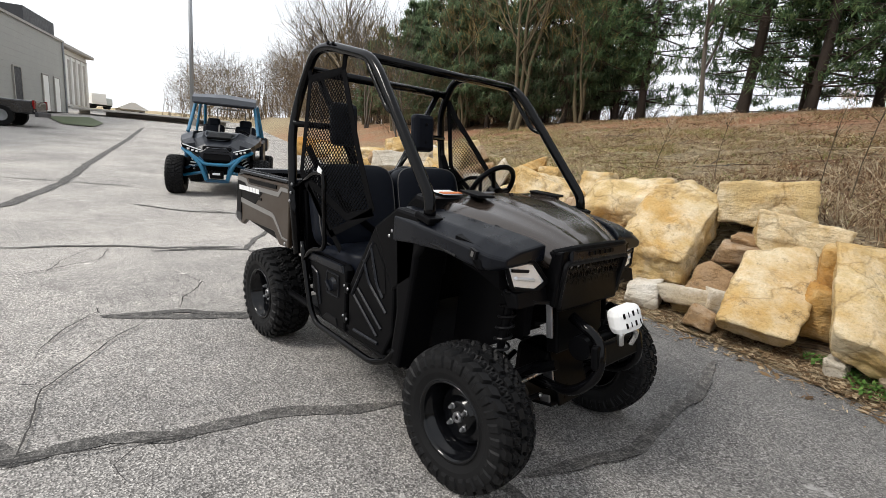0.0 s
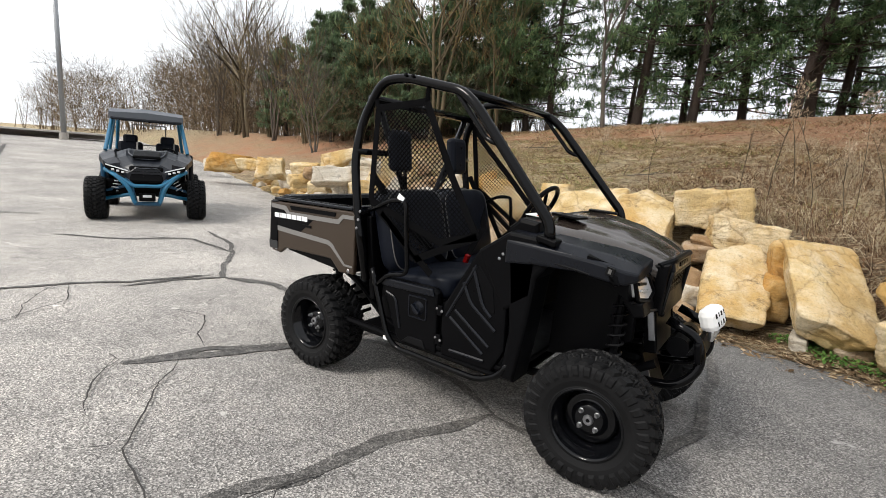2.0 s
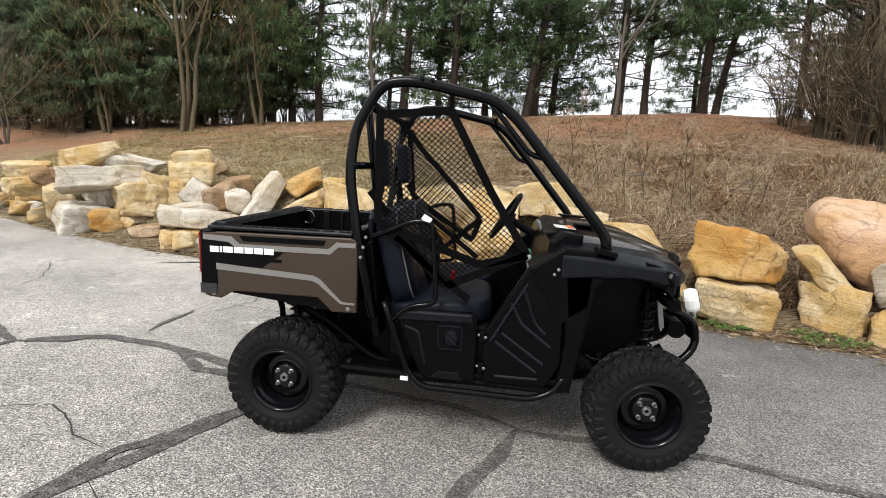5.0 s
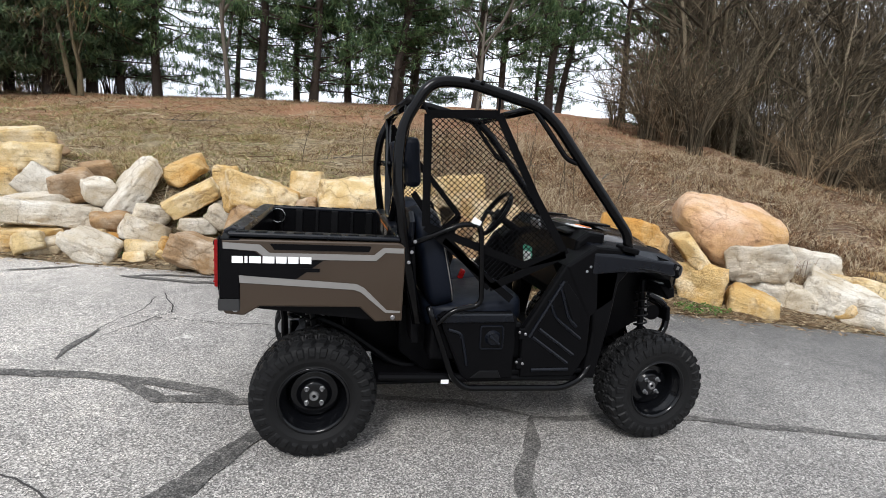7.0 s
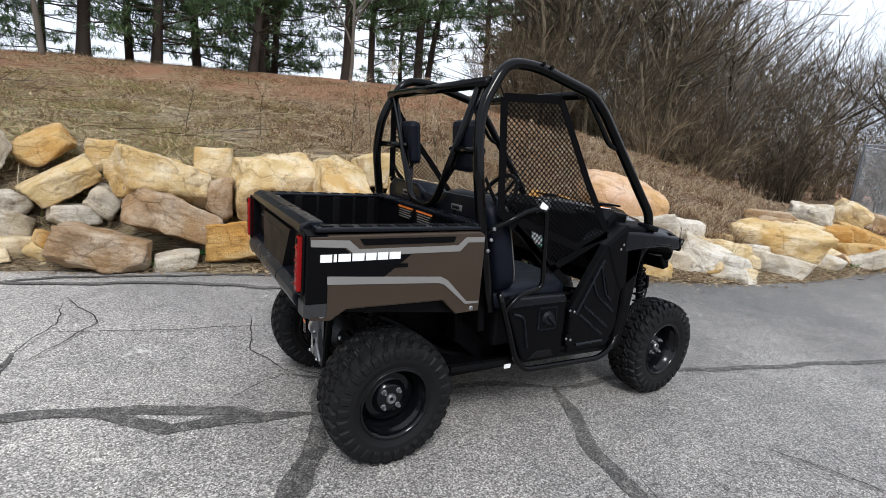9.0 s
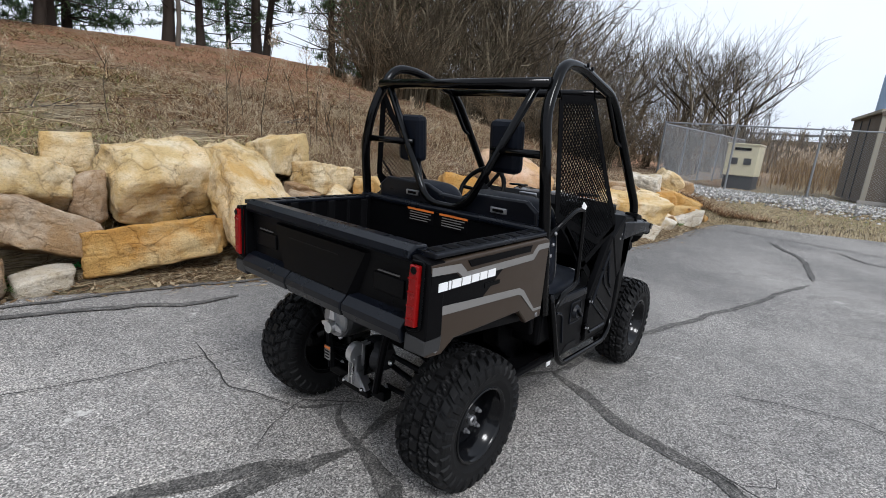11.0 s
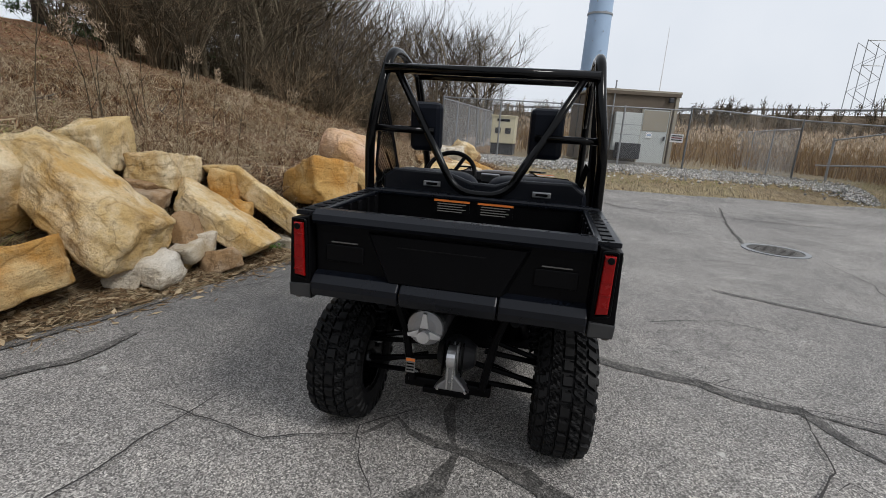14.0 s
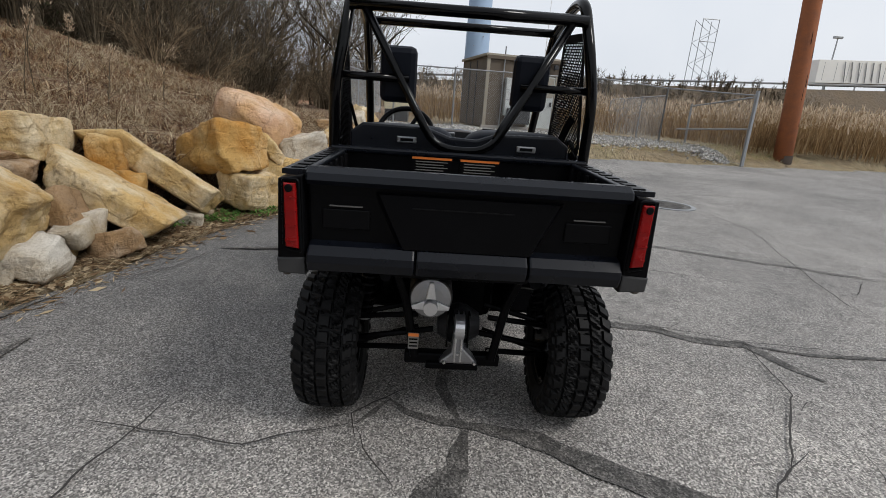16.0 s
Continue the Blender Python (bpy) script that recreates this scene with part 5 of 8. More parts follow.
part("grille_frame", piped([(1.118, -0.25, 0.955), (1.118, 0.25, 0.955), (1.095, 0.225, 0.755), (1.095, -0.225, 0.755)], 0.013, 0.03, 8, closed=True), DARK_PLASTIC, utv)
# front bumper, winch and its covered hook
for s in (-1, 1):
    part("bumper_tube", piped([(1.02, s * 0.18, 0.40), (1.20, s * 0.20, 0.42), (1.29, s * 0.17, 0.52), (1.27, s * 0.15, 0.66), (1.12, s * 0.15, 0.72)], 0.022, 0.06, 10), GLOSS_BLACK, utv)
    part("tow_bracket", boxed((1.06, s * 0.22, 0.70), (0.03, 0.012, 0.16), (0, -10, 0), 0.004), CAST if s < 0 else BLACK_PLASTIC, utv)
part("bumper_plate", boxed((1.27, 0, 0.60), (0.03, 0.40, 0.10), (0, -8, 0), 0.01), BLACK_PLASTIC, utv)
winch = part("winch", lathe(bmesh.new(), [(0.0001, -0.16), (0.05, -0.16), (0.055, -0.08), (0.035, -0.075), (0.035, 0.075), (0.055, 0.08), (0.05, 0.16), (0.0001, 0.16)], Matrix.Translation((1.18, 0, 0.60)) @ Matrix.Rotation(radians(90), 4, "X"), 20), BLACK_PLASTIC, utv, "black electric winch")
part("winch_hook", piped([(1.295, 0.05, 0.62), (1.315, 0.05, 0.68), (1.31, -0.02, 0.72), (1.30, -0.07, 0.69), (1.30, -0.05, 0.64)], 0.014, 0.03, 8), STEEL, utv, "steel winch hook")
cloth = part("hook_wrap", boxed((1.29, -0.03, 0.745), (0.085, 0.135, 0.115), (14, -14, -20), 0.032), plain("white_wrap", (0.78, 0.78, 0.77), 0.75, vary=0.06, fine=60, bump=0.3), utv, "white plastic bag wrapped round the winch hook")
for k in range(2):
    for j in range(4):
        stroke = boxed((0.0425, -0.038 + 0.024 * j + 0.006 * k, 0.024 - 0.042 * k), (0.003, 0.004 if j % 2 else 0.009, 0.021), (0, 0, 0))
        bmesh.ops.transform(stroke, matrix=pose(1.29, -0.03, 0.745, 14, -14, -20), verts=stroke.verts[:])
        part("ink_bar", stroke, BLACK_DECAL, cloth)
# cockpit
part("dashboard", prism(bmesh.new(), [(0.36, 0.80), (0.40, 1.10), (0.46, 1.15), (0.56, 1.14), (0.56, 0.70), (0.44, 0.70)], "y", -0.50, 0.50, 0.02), BLACK_PLASTIC, utv, "black plastic dashboard")
part("dash_display", boxed((0.395, 0.05, 1.12), (0.02, 0.13, 0.06), (0, -20, 0), 0.006), CAST, utv, "grey digital display")
part("dash_tray", boxed((0.43, -0.30, 1.13), (0.08, 0.16, 0.02), (0, -10, 0), 0.008), DARK_PLASTIC, utv)
sticker = part("dash_sticker", boxed((0.485, -0.33, 1.158), (0.10, 0.12, 0.004), (0, 4, 0)), WHITE_DECAL, utv, "orange and white warning sticker")
part("sticker_band", boxed((0.512, -0.33, 1.160), (0.03, 0.12, 0.004), (0, 4, 0)), ORANGE_DECAL, sticker)
sw = Matrix.Translation((0.20, 0.30, 1.14)) @ Matrix.Rotation(radians(-58), 4, "Y")
ring = [sw @ Vector((0.165 * math.cos(a), 0.165 * math.sin(a), 0)) for a in (2 * math.pi * k / 28 for k in range(28))]
wheel_ring = part("steering_wheel", tube(bmesh.new(), ring, 0.0155, 8, closed=True), BLACK_PLASTIC, utv, "black steering wheel", smooth=True)
for a in (90, 210, 330):
    part("spoke", tube(bmesh.new(), [sw @ Vector((0, 0, -0.03)), sw @ Vector((0.16 * math.cos(radians(a)), 0.16 * math.sin(radians(a)), 0))], 0.013, 6), BLACK_PLASTIC, wheel_ring)
part("steering_hub", lathe(bmesh.new(), [(0.0001, 0.0), (0.045, -0.005), (0.05, -0.05), (0.0001, -0.06)], sw, 16), BLACK_PLASTIC, wheel_ring)
part("steering_column", tube(bmesh.new(), [sw @ Vector((0, 0, -0.05)), (0.44, 0.30, 1.0)], 0.025, 10), BLACK_PLASTIC, utv)

# frame, axles and what hangs below
for s in (-1, 1):
    part("frame_rail", piped([(-1.20, s * 0.28, 0.70), (-0.80, s * 0.30, 0.55), (-0.50, s * 0.32, 0.34), (0.55, s * 0.32, 0.32), (0.90, s * 0.20, 0.38), (1.10, s * 0.18, 0.50)], 0.022, 0.08, 8), BLACK_PLASTIC, utv)
    part("side_rail", piped([(-0.62, s * 0.56, 0.385), (0.45, s * 0.56, 0.355)], 0.02, 0.05, 8), BLACK_PLASTIC, utv)
    for x0, hub_x in ((0.9235, 1), (-0.9235, -1)):
        for z, dx in ((0.30, 0.10), (0.30, -0.10), (0.44, 0.07), (0.44, -0.07)):
            part("control_arm", tube(bmesh.new(), [(x0 + dx, s * 0.15, z + 0.02), (x0 + dx * 0.2, s * 0.42, z - 0.03)], 0.013, 8), BLACK_PLASTIC, utv)
        part("axle_shaft", tube(bmesh.new(), [(x0, s * 0.08, 0.36), (x0, s * 0.42, 0.30)], 0.014, 8), BLACK_PLASTIC, utv)
        knob(utv, (x0 + (0.10 if hub_x > 0 else -0.11), s * 0.16, 0.32), (hub_x, 0, 0), 0.012, 0.012)
        knob(utv, (x0 + (0.10 if hub_x > 0 else -0.11), s * 0.18, 0.45), (hub_x, 0, 0), 0.012, 0.012)
        top = Vector((x0 + (0.02 if hub_x > 0 else -0.04), s * 0.34, 0.86 if hub_x > 0 else 0.74))
        low = Vector((x0 + 0.02, s * 0.40, 0.36))
        shock = part("shock_absorber", tube(bmesh.new(), [low, low.lerp(top, 0.5), top], [0.013, 0.018, 0.02], 10), BLACK_PLASTIC, utv, "shock absorber with black coil spring")
        ax = (top - low).normalized()
        u = ax.orthogonal().normalized()
        v = ax.cross(u)
        coil = [low.lerp(top, 0.15 + 0.75 * i / 96) + (u * math.cos(i * 0.52) + v * math.sin(i * 0.52)) * 0.034 for i in range(97)]
        part("coil_spring", tube(bmesh.new(), coil, 0.0062, 6), DARK_PLASTIC, shock)
        part("shock_collar", tube(bmesh.new(), [low.lerp(top, 0.10), low.lerp(top, 0.14)], 0.033, 12), CAST, shock)
    part("tie_rod", tube(bmesh.new(), [(1.02, s * 0.14, 0.43), (1.0, s * 0.42, 0.40)], 0.009, 8), STEEL, utv, "steel tie rod")
part("skid_plate", boxed((0.95, 0, 0.27), (0.30, 0.34, 0.012), (0, -12, 0), 0.004), BLACK_PLASTIC, utv)
for pz, ph in ((0.42, 0.06), (0.31, 0.035)):
    part("bracket_plate", boxed((1.05, -0.15, pz), (0.05, 0.012, ph), (0, -15, 0), 0.003), CAST, utv, "bare metal bracket")
part("front_guard", boxed((1.06, 0, 0.40), (0.014, 0.24, 0.24), (0, -22, 0), 0.004), BLACK_PLASTIC, utv)
part("front_gear_case", boxed((0.92, 0, 0.40), (0.22, 0.20, 0.20), None, 0.04), BLACK_PLASTIC, utv, "cast front gear case")
part("radiator", boxed((1.05, 0, 0.66), (0.06, 0.36, 0.24), (0, -8, 0), 0.01), BLACK_PLASTIC, utv)
part("belly_plate", boxed((-0.05, 0, 0.335), (1.15, 1.06, 0.014), None, 0.004), BLACK_PLASTIC, utv)
part("engine", boxed((-0.55, 0, 0.52), (0.45, 0.40, 0.34), None, 0.05), BLACK_PLASTIC, utv, "black engine block")
BRIGHT_CAST = plain("bright_cast_aluminium", (0.62, 0.62, 0.63), 0.34, metal=0.85, vary=0.3, fine=160, bump=0.3)
case = bmesh.new()
lathe(case, [(0.0001, -0.09), (0.05, -0.085), (0.085, -0.03), (0.092, 0.0), (0.085, 0.035), (0.05, 0.09), (0.0001, 0.09)], Matrix.Translation((-0.98, -0.02, 0.42)) @ Matrix.Rotation(radians(90), 4, "X"), 20)
gear = part("rear_gear_case", case, plain("dark_cast_iron", (0.03, 0.03, 0.032), 0.5, metal=0.5, vary=0.3, fine=160, bump=0.3), utv, "cast aluminium rear gear case")
for k in range(5):
    part("case_fin", boxed((-1.06, -0.06 + 0.022 * k, 0.43), (0.05, 0.006, 0.15), None, 0.002), BRIGHT_CAST if k in (1, 2) else GLOSS_BLACK, gear)
part("case_foot", prism(bmesh.new(), [(-0.105, 0.30), (0.055, 0.30), (0.046, 0.318), (0.008, 0.352), (0.0, 0.49), (-0.036, 0.49), (-0.042, 0.375), (-0.088, 0.325)], "x", -1.12, -1.06, 0.010), CAST, gear, "bright cast foot")
for dy in (-0.03, -0.006):
    part("case_web", boxed((-1.126, dy, 0.40), (0.014, 0.007, 0.17), None, 0.002), STEEL, gear)
part("case_flange", lathe(bmesh.new(), [(0.03, -0.02), (0.05, -0.018), (0.052, 0.02), (0.03, 0.02)], Matrix.Translation((-1.10, -0.018, 0.46)) @ Matrix.Rotation(radians(90), 4, "X"), 20), BRIGHT_CAST, gear)
for dy in (-0.09, 0.035):
    knob(gear, (-1.12, dy, 0.31), (-1, 0, 0), 0.009, 0.012)
for dy, dz in ((-0.035, 0.44), (0.0, 0.445), (-0.018, 0.35)):
    knob(gear, (-1.12, dy, dz), (-1, 0, 0), 0.007, 0.012)
muff = bmesh.new()
lathe(muff, [(0.0001, 0.0), (0.05, 0.0), (0.082, -0.012), (0.088, -0.03), (0.088, -0.34), (0.0001, -0.35)], Matrix.Translation((-1.13, 0.105, 0.585)) @ Matrix.Rotation(radians(-90), 4, "Y"), 28)
mf = part("muffler", muff, plain("dull_steel", (0.09, 0.09, 0.095), 0.4, metal=0.8, vary=0.3), utv, "silver exhaust muffler")
part("muffler_cap", lathe(bmesh.new(), [(0.0001, 0.012), (0.05, 0.012), (0.078, 0.004), (0.082, -0.006), (0.0001, -0.006)], Matrix.Translation((-1.132, 0.105, 0.592)) @ Matrix.Rotation(radians(-90), 4, "Y"), 28), CAST, mf, "cast end cap")
part("tail_pipe", lathe(bmesh.new(), [(0.020, 0.03), (0.027, 0.03), (0.031, 0.0), (0.020, 0.0)], Matrix.Translation((-1.145, 0.105, 0.562)) @ Matrix.Rotation(radians(-90), 4, "Y"), 18), BRIGHT_CAST, mf)
part("pipe_mouth", lathe(bmesh.new(), [(0.0001, 0.020), (0.021, 0.020), (0.021, 0.0)], Matrix.Translation((-1.145, 0.105, 0.562)) @ Matrix.Rotation(radians(-90), 4, "Y"), 14), BLACK_DECAL, mf)
for a in (90, 200, 340):
    part("muffler_rib", prism(bmesh.new(), [(0.105 + 0.078 * math.cos(radians(a)) + e * 0.008 * math.sin(radians(a)), 0.585 + 0.078 * math.sin(radians(a)) - e * 0.008 * math.cos(radians(a))) for e in (-1, 1)] + [(0.105 + 0.02 * math.cos(radians(a)) + e * 0.02 * math.sin(radians(a)), 0.575 + 0.02 * math.sin(radians(a)) - e * 0.02 * math.cos(radians(a))) for e in (1, -1)], "x", -1.155, -1.14, 0.003), BRIGHT_CAST, mf)
part("hitch_plate", boxed((-1.06, 0.0, 0.30), (0.05, 0.40, 0.05), None, 0.008), BLACK_PLASTIC, utv)
part("hitch_bar", boxed((-1.07, 0, 0.275), (0.06, 0.22, 0.03), None, 0.006), BLACK_PLASTIC, utv)
for s in (-1, 1):
    part("rear_upright", tube(bmesh.new(), [(-1.10, s * 0.16, 0.32), (-1.10, s * 0.20, 0.56), (-1.12, s * 0.26, 0.74)], 0.018, 8), BLACK_PLASTIC, utv)
hl_ = part("hitch_label", boxed((-1.125, 0.165, 0.40), (0.003, 0.042, 0.07)), GREY_DECAL, utv, "white and orange hitch label")
part("label_band", boxed((-1.127, 0.165, 0.427), (0.003, 0.042, 0.013)), ORANGE_DECAL, hl_)
for k in range(3):
    part("label_line", boxed((-1.127, 0.165, 0.408 - 0.015 * k), (0.003, 0.034, 0.006)), BLACK_DECAL, hl_)
part("bed_pivot", boxed((-0.92, 0, 0.73), (0.60, 0.50, 0.06), None, 0.01), BLACK_PLASTIC, utv)
for s in (-1, 1):
    part("rear_wheel_well", prism(bmesh.new(), [(-0.62, 0.68), (-1.20, 0.74), (-1.20, 0.77), (-0.60, 0.77)], "y", s * 0.30, s * 0.58), BLACK_DECAL, utv)

# ---- trees, brush and grass ----
BARK = plain("pine_bark", (0.055, 0.042, 0.034), 0.95, gloss=0.2, vary=0.45, scale=5, fine=40, bump=0.8, depth=0.03)
GREY_BARK = plain("grey_bark", (0.125, 0.108, 0.090), 0.95, gloss=0.2, vary=0.35, scale=4, fine=30, bump=0.6, depth=0.02)


def island_surface(name, stops, rough=0.8, through=0.3):
    """Leaves, blades or needles, each of its own shade."""
    m, n, l, b = nodes_of(name)
    geo = n.new("ShaderNodeNewGeometry")
    r = ramp(n, stops)
    l.new(geo.outputs["Random Per Island"], r.inputs["Fac"])
    l.new(r.outputs["Color"], b.inputs["Base Color"])
    b.inputs["Roughness"].default_value = rough
    b.inputs["Specular IOR Level"].default_value = 0.2
    lit = n.new("ShaderNodeBsdfTranslucent")
    l.new(r.outputs["Color"], lit.inputs["Color"])
    both = n.new("ShaderNodeMixShader")
    both.inputs["Fac"].default_value = through
    l.new(b.outputs["BSDF"], both.inputs[1])
    l.new(lit.outputs["BSDF"], both.inputs[2])
    l.new(both.outputs["Shader"], n["Material Output"].inputs["Surface"])
    return m


TWIG = island_surface("brown_twigs", [(0, (0.040, 0.032, 0.022)), (0.45, (0.100, 0.080, 0.054)), (0.8, (0.165, 0.133, 0.090)), (1, (0.36, 0.30, 0.21))], 0.95)
TAN_TWIG = island_surface("tan_twigs", [(0, (0.09, 0.062, 0.04)), (0.5, (0.20, 0.145, 0.09)), (1, (0.36, 0.28, 0.18))], 0.95)
NEEDLES = island_surface("pine_needles", [(0, (0.045, 0.085, 0.044)), (0.5, (0.105, 0.170, 0.080)), (1, (0.22, 0.30, 0.13))], 0.8, 0.5)
SPRUCE = island_surface("spruce_needles", [(0, (0.085, 0.135, 0.080)), (0.5, (0.150, 0.215, 0.118)), (1, (0.26, 0.33, 0.18))], 0.8, 0.5)
CEDAR = island_surface("cedar_needles", [(0, (0.070, 0.100, 0.052)), (0.6, (0.125, 0.16, 0.08)), (1, (0.20, 0.225, 0.11))], 0.8, 0.5)
STRAW = island_surface("dry_grass", [(0, (0.20, 0.13, 0.07)), (0.3, (0.45, 0.33, 0.18)), (0.6, (0.64, 0.51, 0.30)), (0.74, (0.76, 0.65, 0.43)), (0.76, (0.22, 0.26, 0.09)), (1, (0.36, 0.39, 0.14))])
SCRUB = island_surface("dry_scrub", [(0, (0.045, 0.028, 0.017)), (0.42, (0.16, 0.085, 0.045)), (0.68, (0.38, 0.215, 0.115)), (0.82, (0.62, 0.47, 0.29)), (1, (0.82, 0.70, 0.48))])
PALE_STRAW = island_surface("pale_straw", [(0, (0.10, 0.06, 0.04)), (0.4, (0.24, 0.15, 0.09)), (0.6, (0.46, 0.36, 0.23)), (1, (0.66, 0.57, 0.41))])
REED = island_surface("dry_reeds", [(0, (0.15, 0.095, 0.05)), (0.5, (0.28, 0.18, 0.085)), (1, (0.44, 0.32, 0.18))])
PLUME = island_surface("reed_plumes", [(0, (0.42, 0.32, 0.21)), (1, (0.68, 0.56, 0.42))])
LITTER = island_surface("leaf_litter", [(0, (0.09, 0.055, 0.03)), (0.5, (0.23, 0.15, 0.08)), (1, (0.58, 0.47, 0.31))])
WEED = island_surface("green_weeds", [(0, (0.05, 0.11, 0.02)), (0.6, (0.10, 0.20, 0.045)), (1, (0.17, 0.28, 0.07))])
BUD = island_surface("budding_twigs", [(0, (0.16, 0.115, 0.05)), (1, (0.42, 0.31, 0.13))])


class Soup:
    """Collects tubes and blades quickly for one mesh."""

    def __init__(self):
        self.v, self.f = [], []

    def tube(self, pts, radii, sides=5):
        base = len(self.v)
        k = len(pts)
        for i, p in enumerate(pts):
            d = (pts[min(i + 1, k - 1)] - pts[max(i - 1, 0)])
            d = d.normalized() if d.length > 1e-9 else Vector((0, 0, 1))
            u = d.orthogonal().normalized()
            w = d.cross(u)
            for j in range(sides):
                a = 2 * math.pi * j / sides
                self.v.append(p + (u * math.cos(a) + w * math.sin(a)) * radii[i])
        for i in range(k - 1):
            for j in range(sides):
                a, b = base + i * sides + j, base + i * sides + (j + 1) % sides
                self.f.append((a, b, b + sides, a + sides))

    def blade(self, p, tip, width):
        d = tip - p
        s = d.orthogonal().normalized()
        if abs(d.x) + abs(d.y) > 1e-6:
            s = Vector((-d.y, d.x, 0)).normalized()
        i = len(self.v)
        self.v += [p - s * width, p + s * width, tip]
        self.f.append((i, i + 1, i + 2))

    def leaf(self, p, along, side):
        i = len(self.v)
        self.v += [p - along - side * 0.3, p + side, p + along + side * 0.2, p - side]
        self.f.append((i, i + 1, i + 2, i + 3))

    def mesh(self, name, material, smooth=False):
        me = bpy.data.meshes.new(name)
        me.from_pydata([tuple(q) for q in self.v], [], self.f)
        if smooth:
            me.polygons.foreach_set("use_smooth", [True] * len(me.polygons))
        me.materials.append(material)
        return me


def jitter(rng, s):
    return Vector((rng.uniform(-s, s), rng.uniform(-s, s), rng.uniform(-s, s)))


def pine_meshes(seed, height=11.0, bare=1.7, spread=3.0, lean=0.0, needle=NEEDLES, full=1.0, broad=0.024):
    rng = random.Random(seed)
    wood, green = Soup(), Soup()
    spine = [Vector((lean * z + 0.10 * math.sin(z * 0.6 + seed), 0.10 * math.cos(z * 0.5 + seed), z)) for z in np.linspace(-0.3, height, 12)]
    r0 = 0.135 + 0.05 * rng.random()
    wood.tube(spine, [r0 * (1.25 if i == 0 else 1) * (1 - 0.85 * i / 11) + 0.01 for i in range(12)], 9)
    z = 0.7
    while z < height - 0.3:
        i = min(10, int((z + 0.3) / (height + 0.3) * 11))
        root = spine[i].lerp(spine[i + 1], ((z + 0.3) / (height + 0.3) * 11) % 1)
        live = z > bare
        for _ in range(rng.choice((3, 4, 4, 5)) if live else rng.choice((1, 2, 3))):
            a = rng.uniform(0, 2 * math.pi)
            reach = spread * (1 - (z / height) ** 1.6) ** 0.8 * rng.uniform(0.55, 1.1) * (1 if live else 0.6)
            out = Vector((math.cos(a), math.sin(a), 0))
            droop = rng.uniform(-0.18, 0.16)
            pts = [root + out * (reach * t) + Vector((0, 0, reach * (droop * t + 0.10 * t * t))) + jitter(rng, 0.05 * t) for t in (0, 0.25, 0.5, 0.75, 1)]
            wood.tube(pts, [0.035, 0.028, 0.02, 0.013, 0.006], 4)
            count = int((9 if live else 1) * full * (0.5 + reach / spread))
            for _ in range(count):
                t = rng.uniform(0.28, 1.0)
                q = pts[int(t * 3.99)].lerp(pts[int(t * 3.99) + 1], (t * 4) % 1)
                side = Vector((-out.y, out.x, 0)) * rng.uniform(-1, 1) * reach * 0.30 * (1.15 - 0.4 * t)
                c = q + side + Vector((0, 0, rng.uniform(-0.05, 0.12)))
                if side.length > 0.2:
                    wood.tube([q, c], [0.008, 0.004], 3)
                for _ in range(15):
                    d = (out * rng.uniform(-0.3, 1.0) + side.normalized() * rng.uniform(-0.2, 0.9) + jitter(rng, 0.75)).normalized()
                    green.blade(c + jitter(rng, 0.14), c + d * rng.uniform(0.18, 0.38), broad)
        z += rng.uniform(0.28, 0.5) if live else rng.uniform(0.2, 0.45)
    return wood.mesh("trunk", BARK, True), green.mesh("crown", needle)


def branching(soup, rng, p, d, length, radius, level, spread=0.55, rise=0.25, sides=(7, 5, 4, 3, 3, 3), tips=None):
    pts, radii = [p], [radius]
    n = 4 if level < 3 else 3
    for i in range(n):
        d = (d + jitter(rng, 0.16) + Vector((0, 0, rise * 0.18))).normalized()
        p = p + d * (length / n)
        pts.append(p)
        radii.append(radius * (1 - 0.5 * (i + 1) / n))
    soup.tube(pts, radii, sides[min(level, 5)])
    if tips is not None and level >= 3:
        tips.append(p)
    if level >= 4 or radius < 0.003:
        return
    for _ in range(rng.choice((2, 3, 3)) + (1 if level == 0 else 0)):
        t = rng.uniform(0.35, 1.0)
        q = pts[int(t * (n - 0.01))].lerp(pts[int(t * (n - 0.01)) + 1], (t * n) % 1 if t < 1 else 1)
        side = jitter(rng, 1).normalized()
        nd = (d * (1 - spread) + side * spread + Vector((0, 0, rise * 0.3))).normalized()
        branching(soup, rng, q, nd, length * rng.uniform(0.5, 0.78), radius * rng.uniform(0.42, 0.6), level + 1, spread, rise, sides, tips)


def bare_tree_mesh(seed, height=8.0, stems=1, material=GREY_BARK, radius=0.12, spread=0.5):
    rng = random.Random(seed)
    s = Soup()
    for k in range(stems):
        d = Vector((rng.uniform(-0.35, 0.35), rng.uniform(-0.35, 0.35), 1)) if stems > 1 else Vector((rng.uniform(-0.08, 0.08), rng.uniform(-0.08, 0.08), 1))
        for _ in range(1):
            branching(s, rng, Vector((rng.uniform(-0.15, 0.15), rng.uniform(-0.15, 0.15), -0.2)), d.normalized(), height * rng.uniform(0.45, 0.6), radius * rng.uniform(0.7, 1.1), 0, spread, 0.5)
    return s.mesh("trunk", material, True)


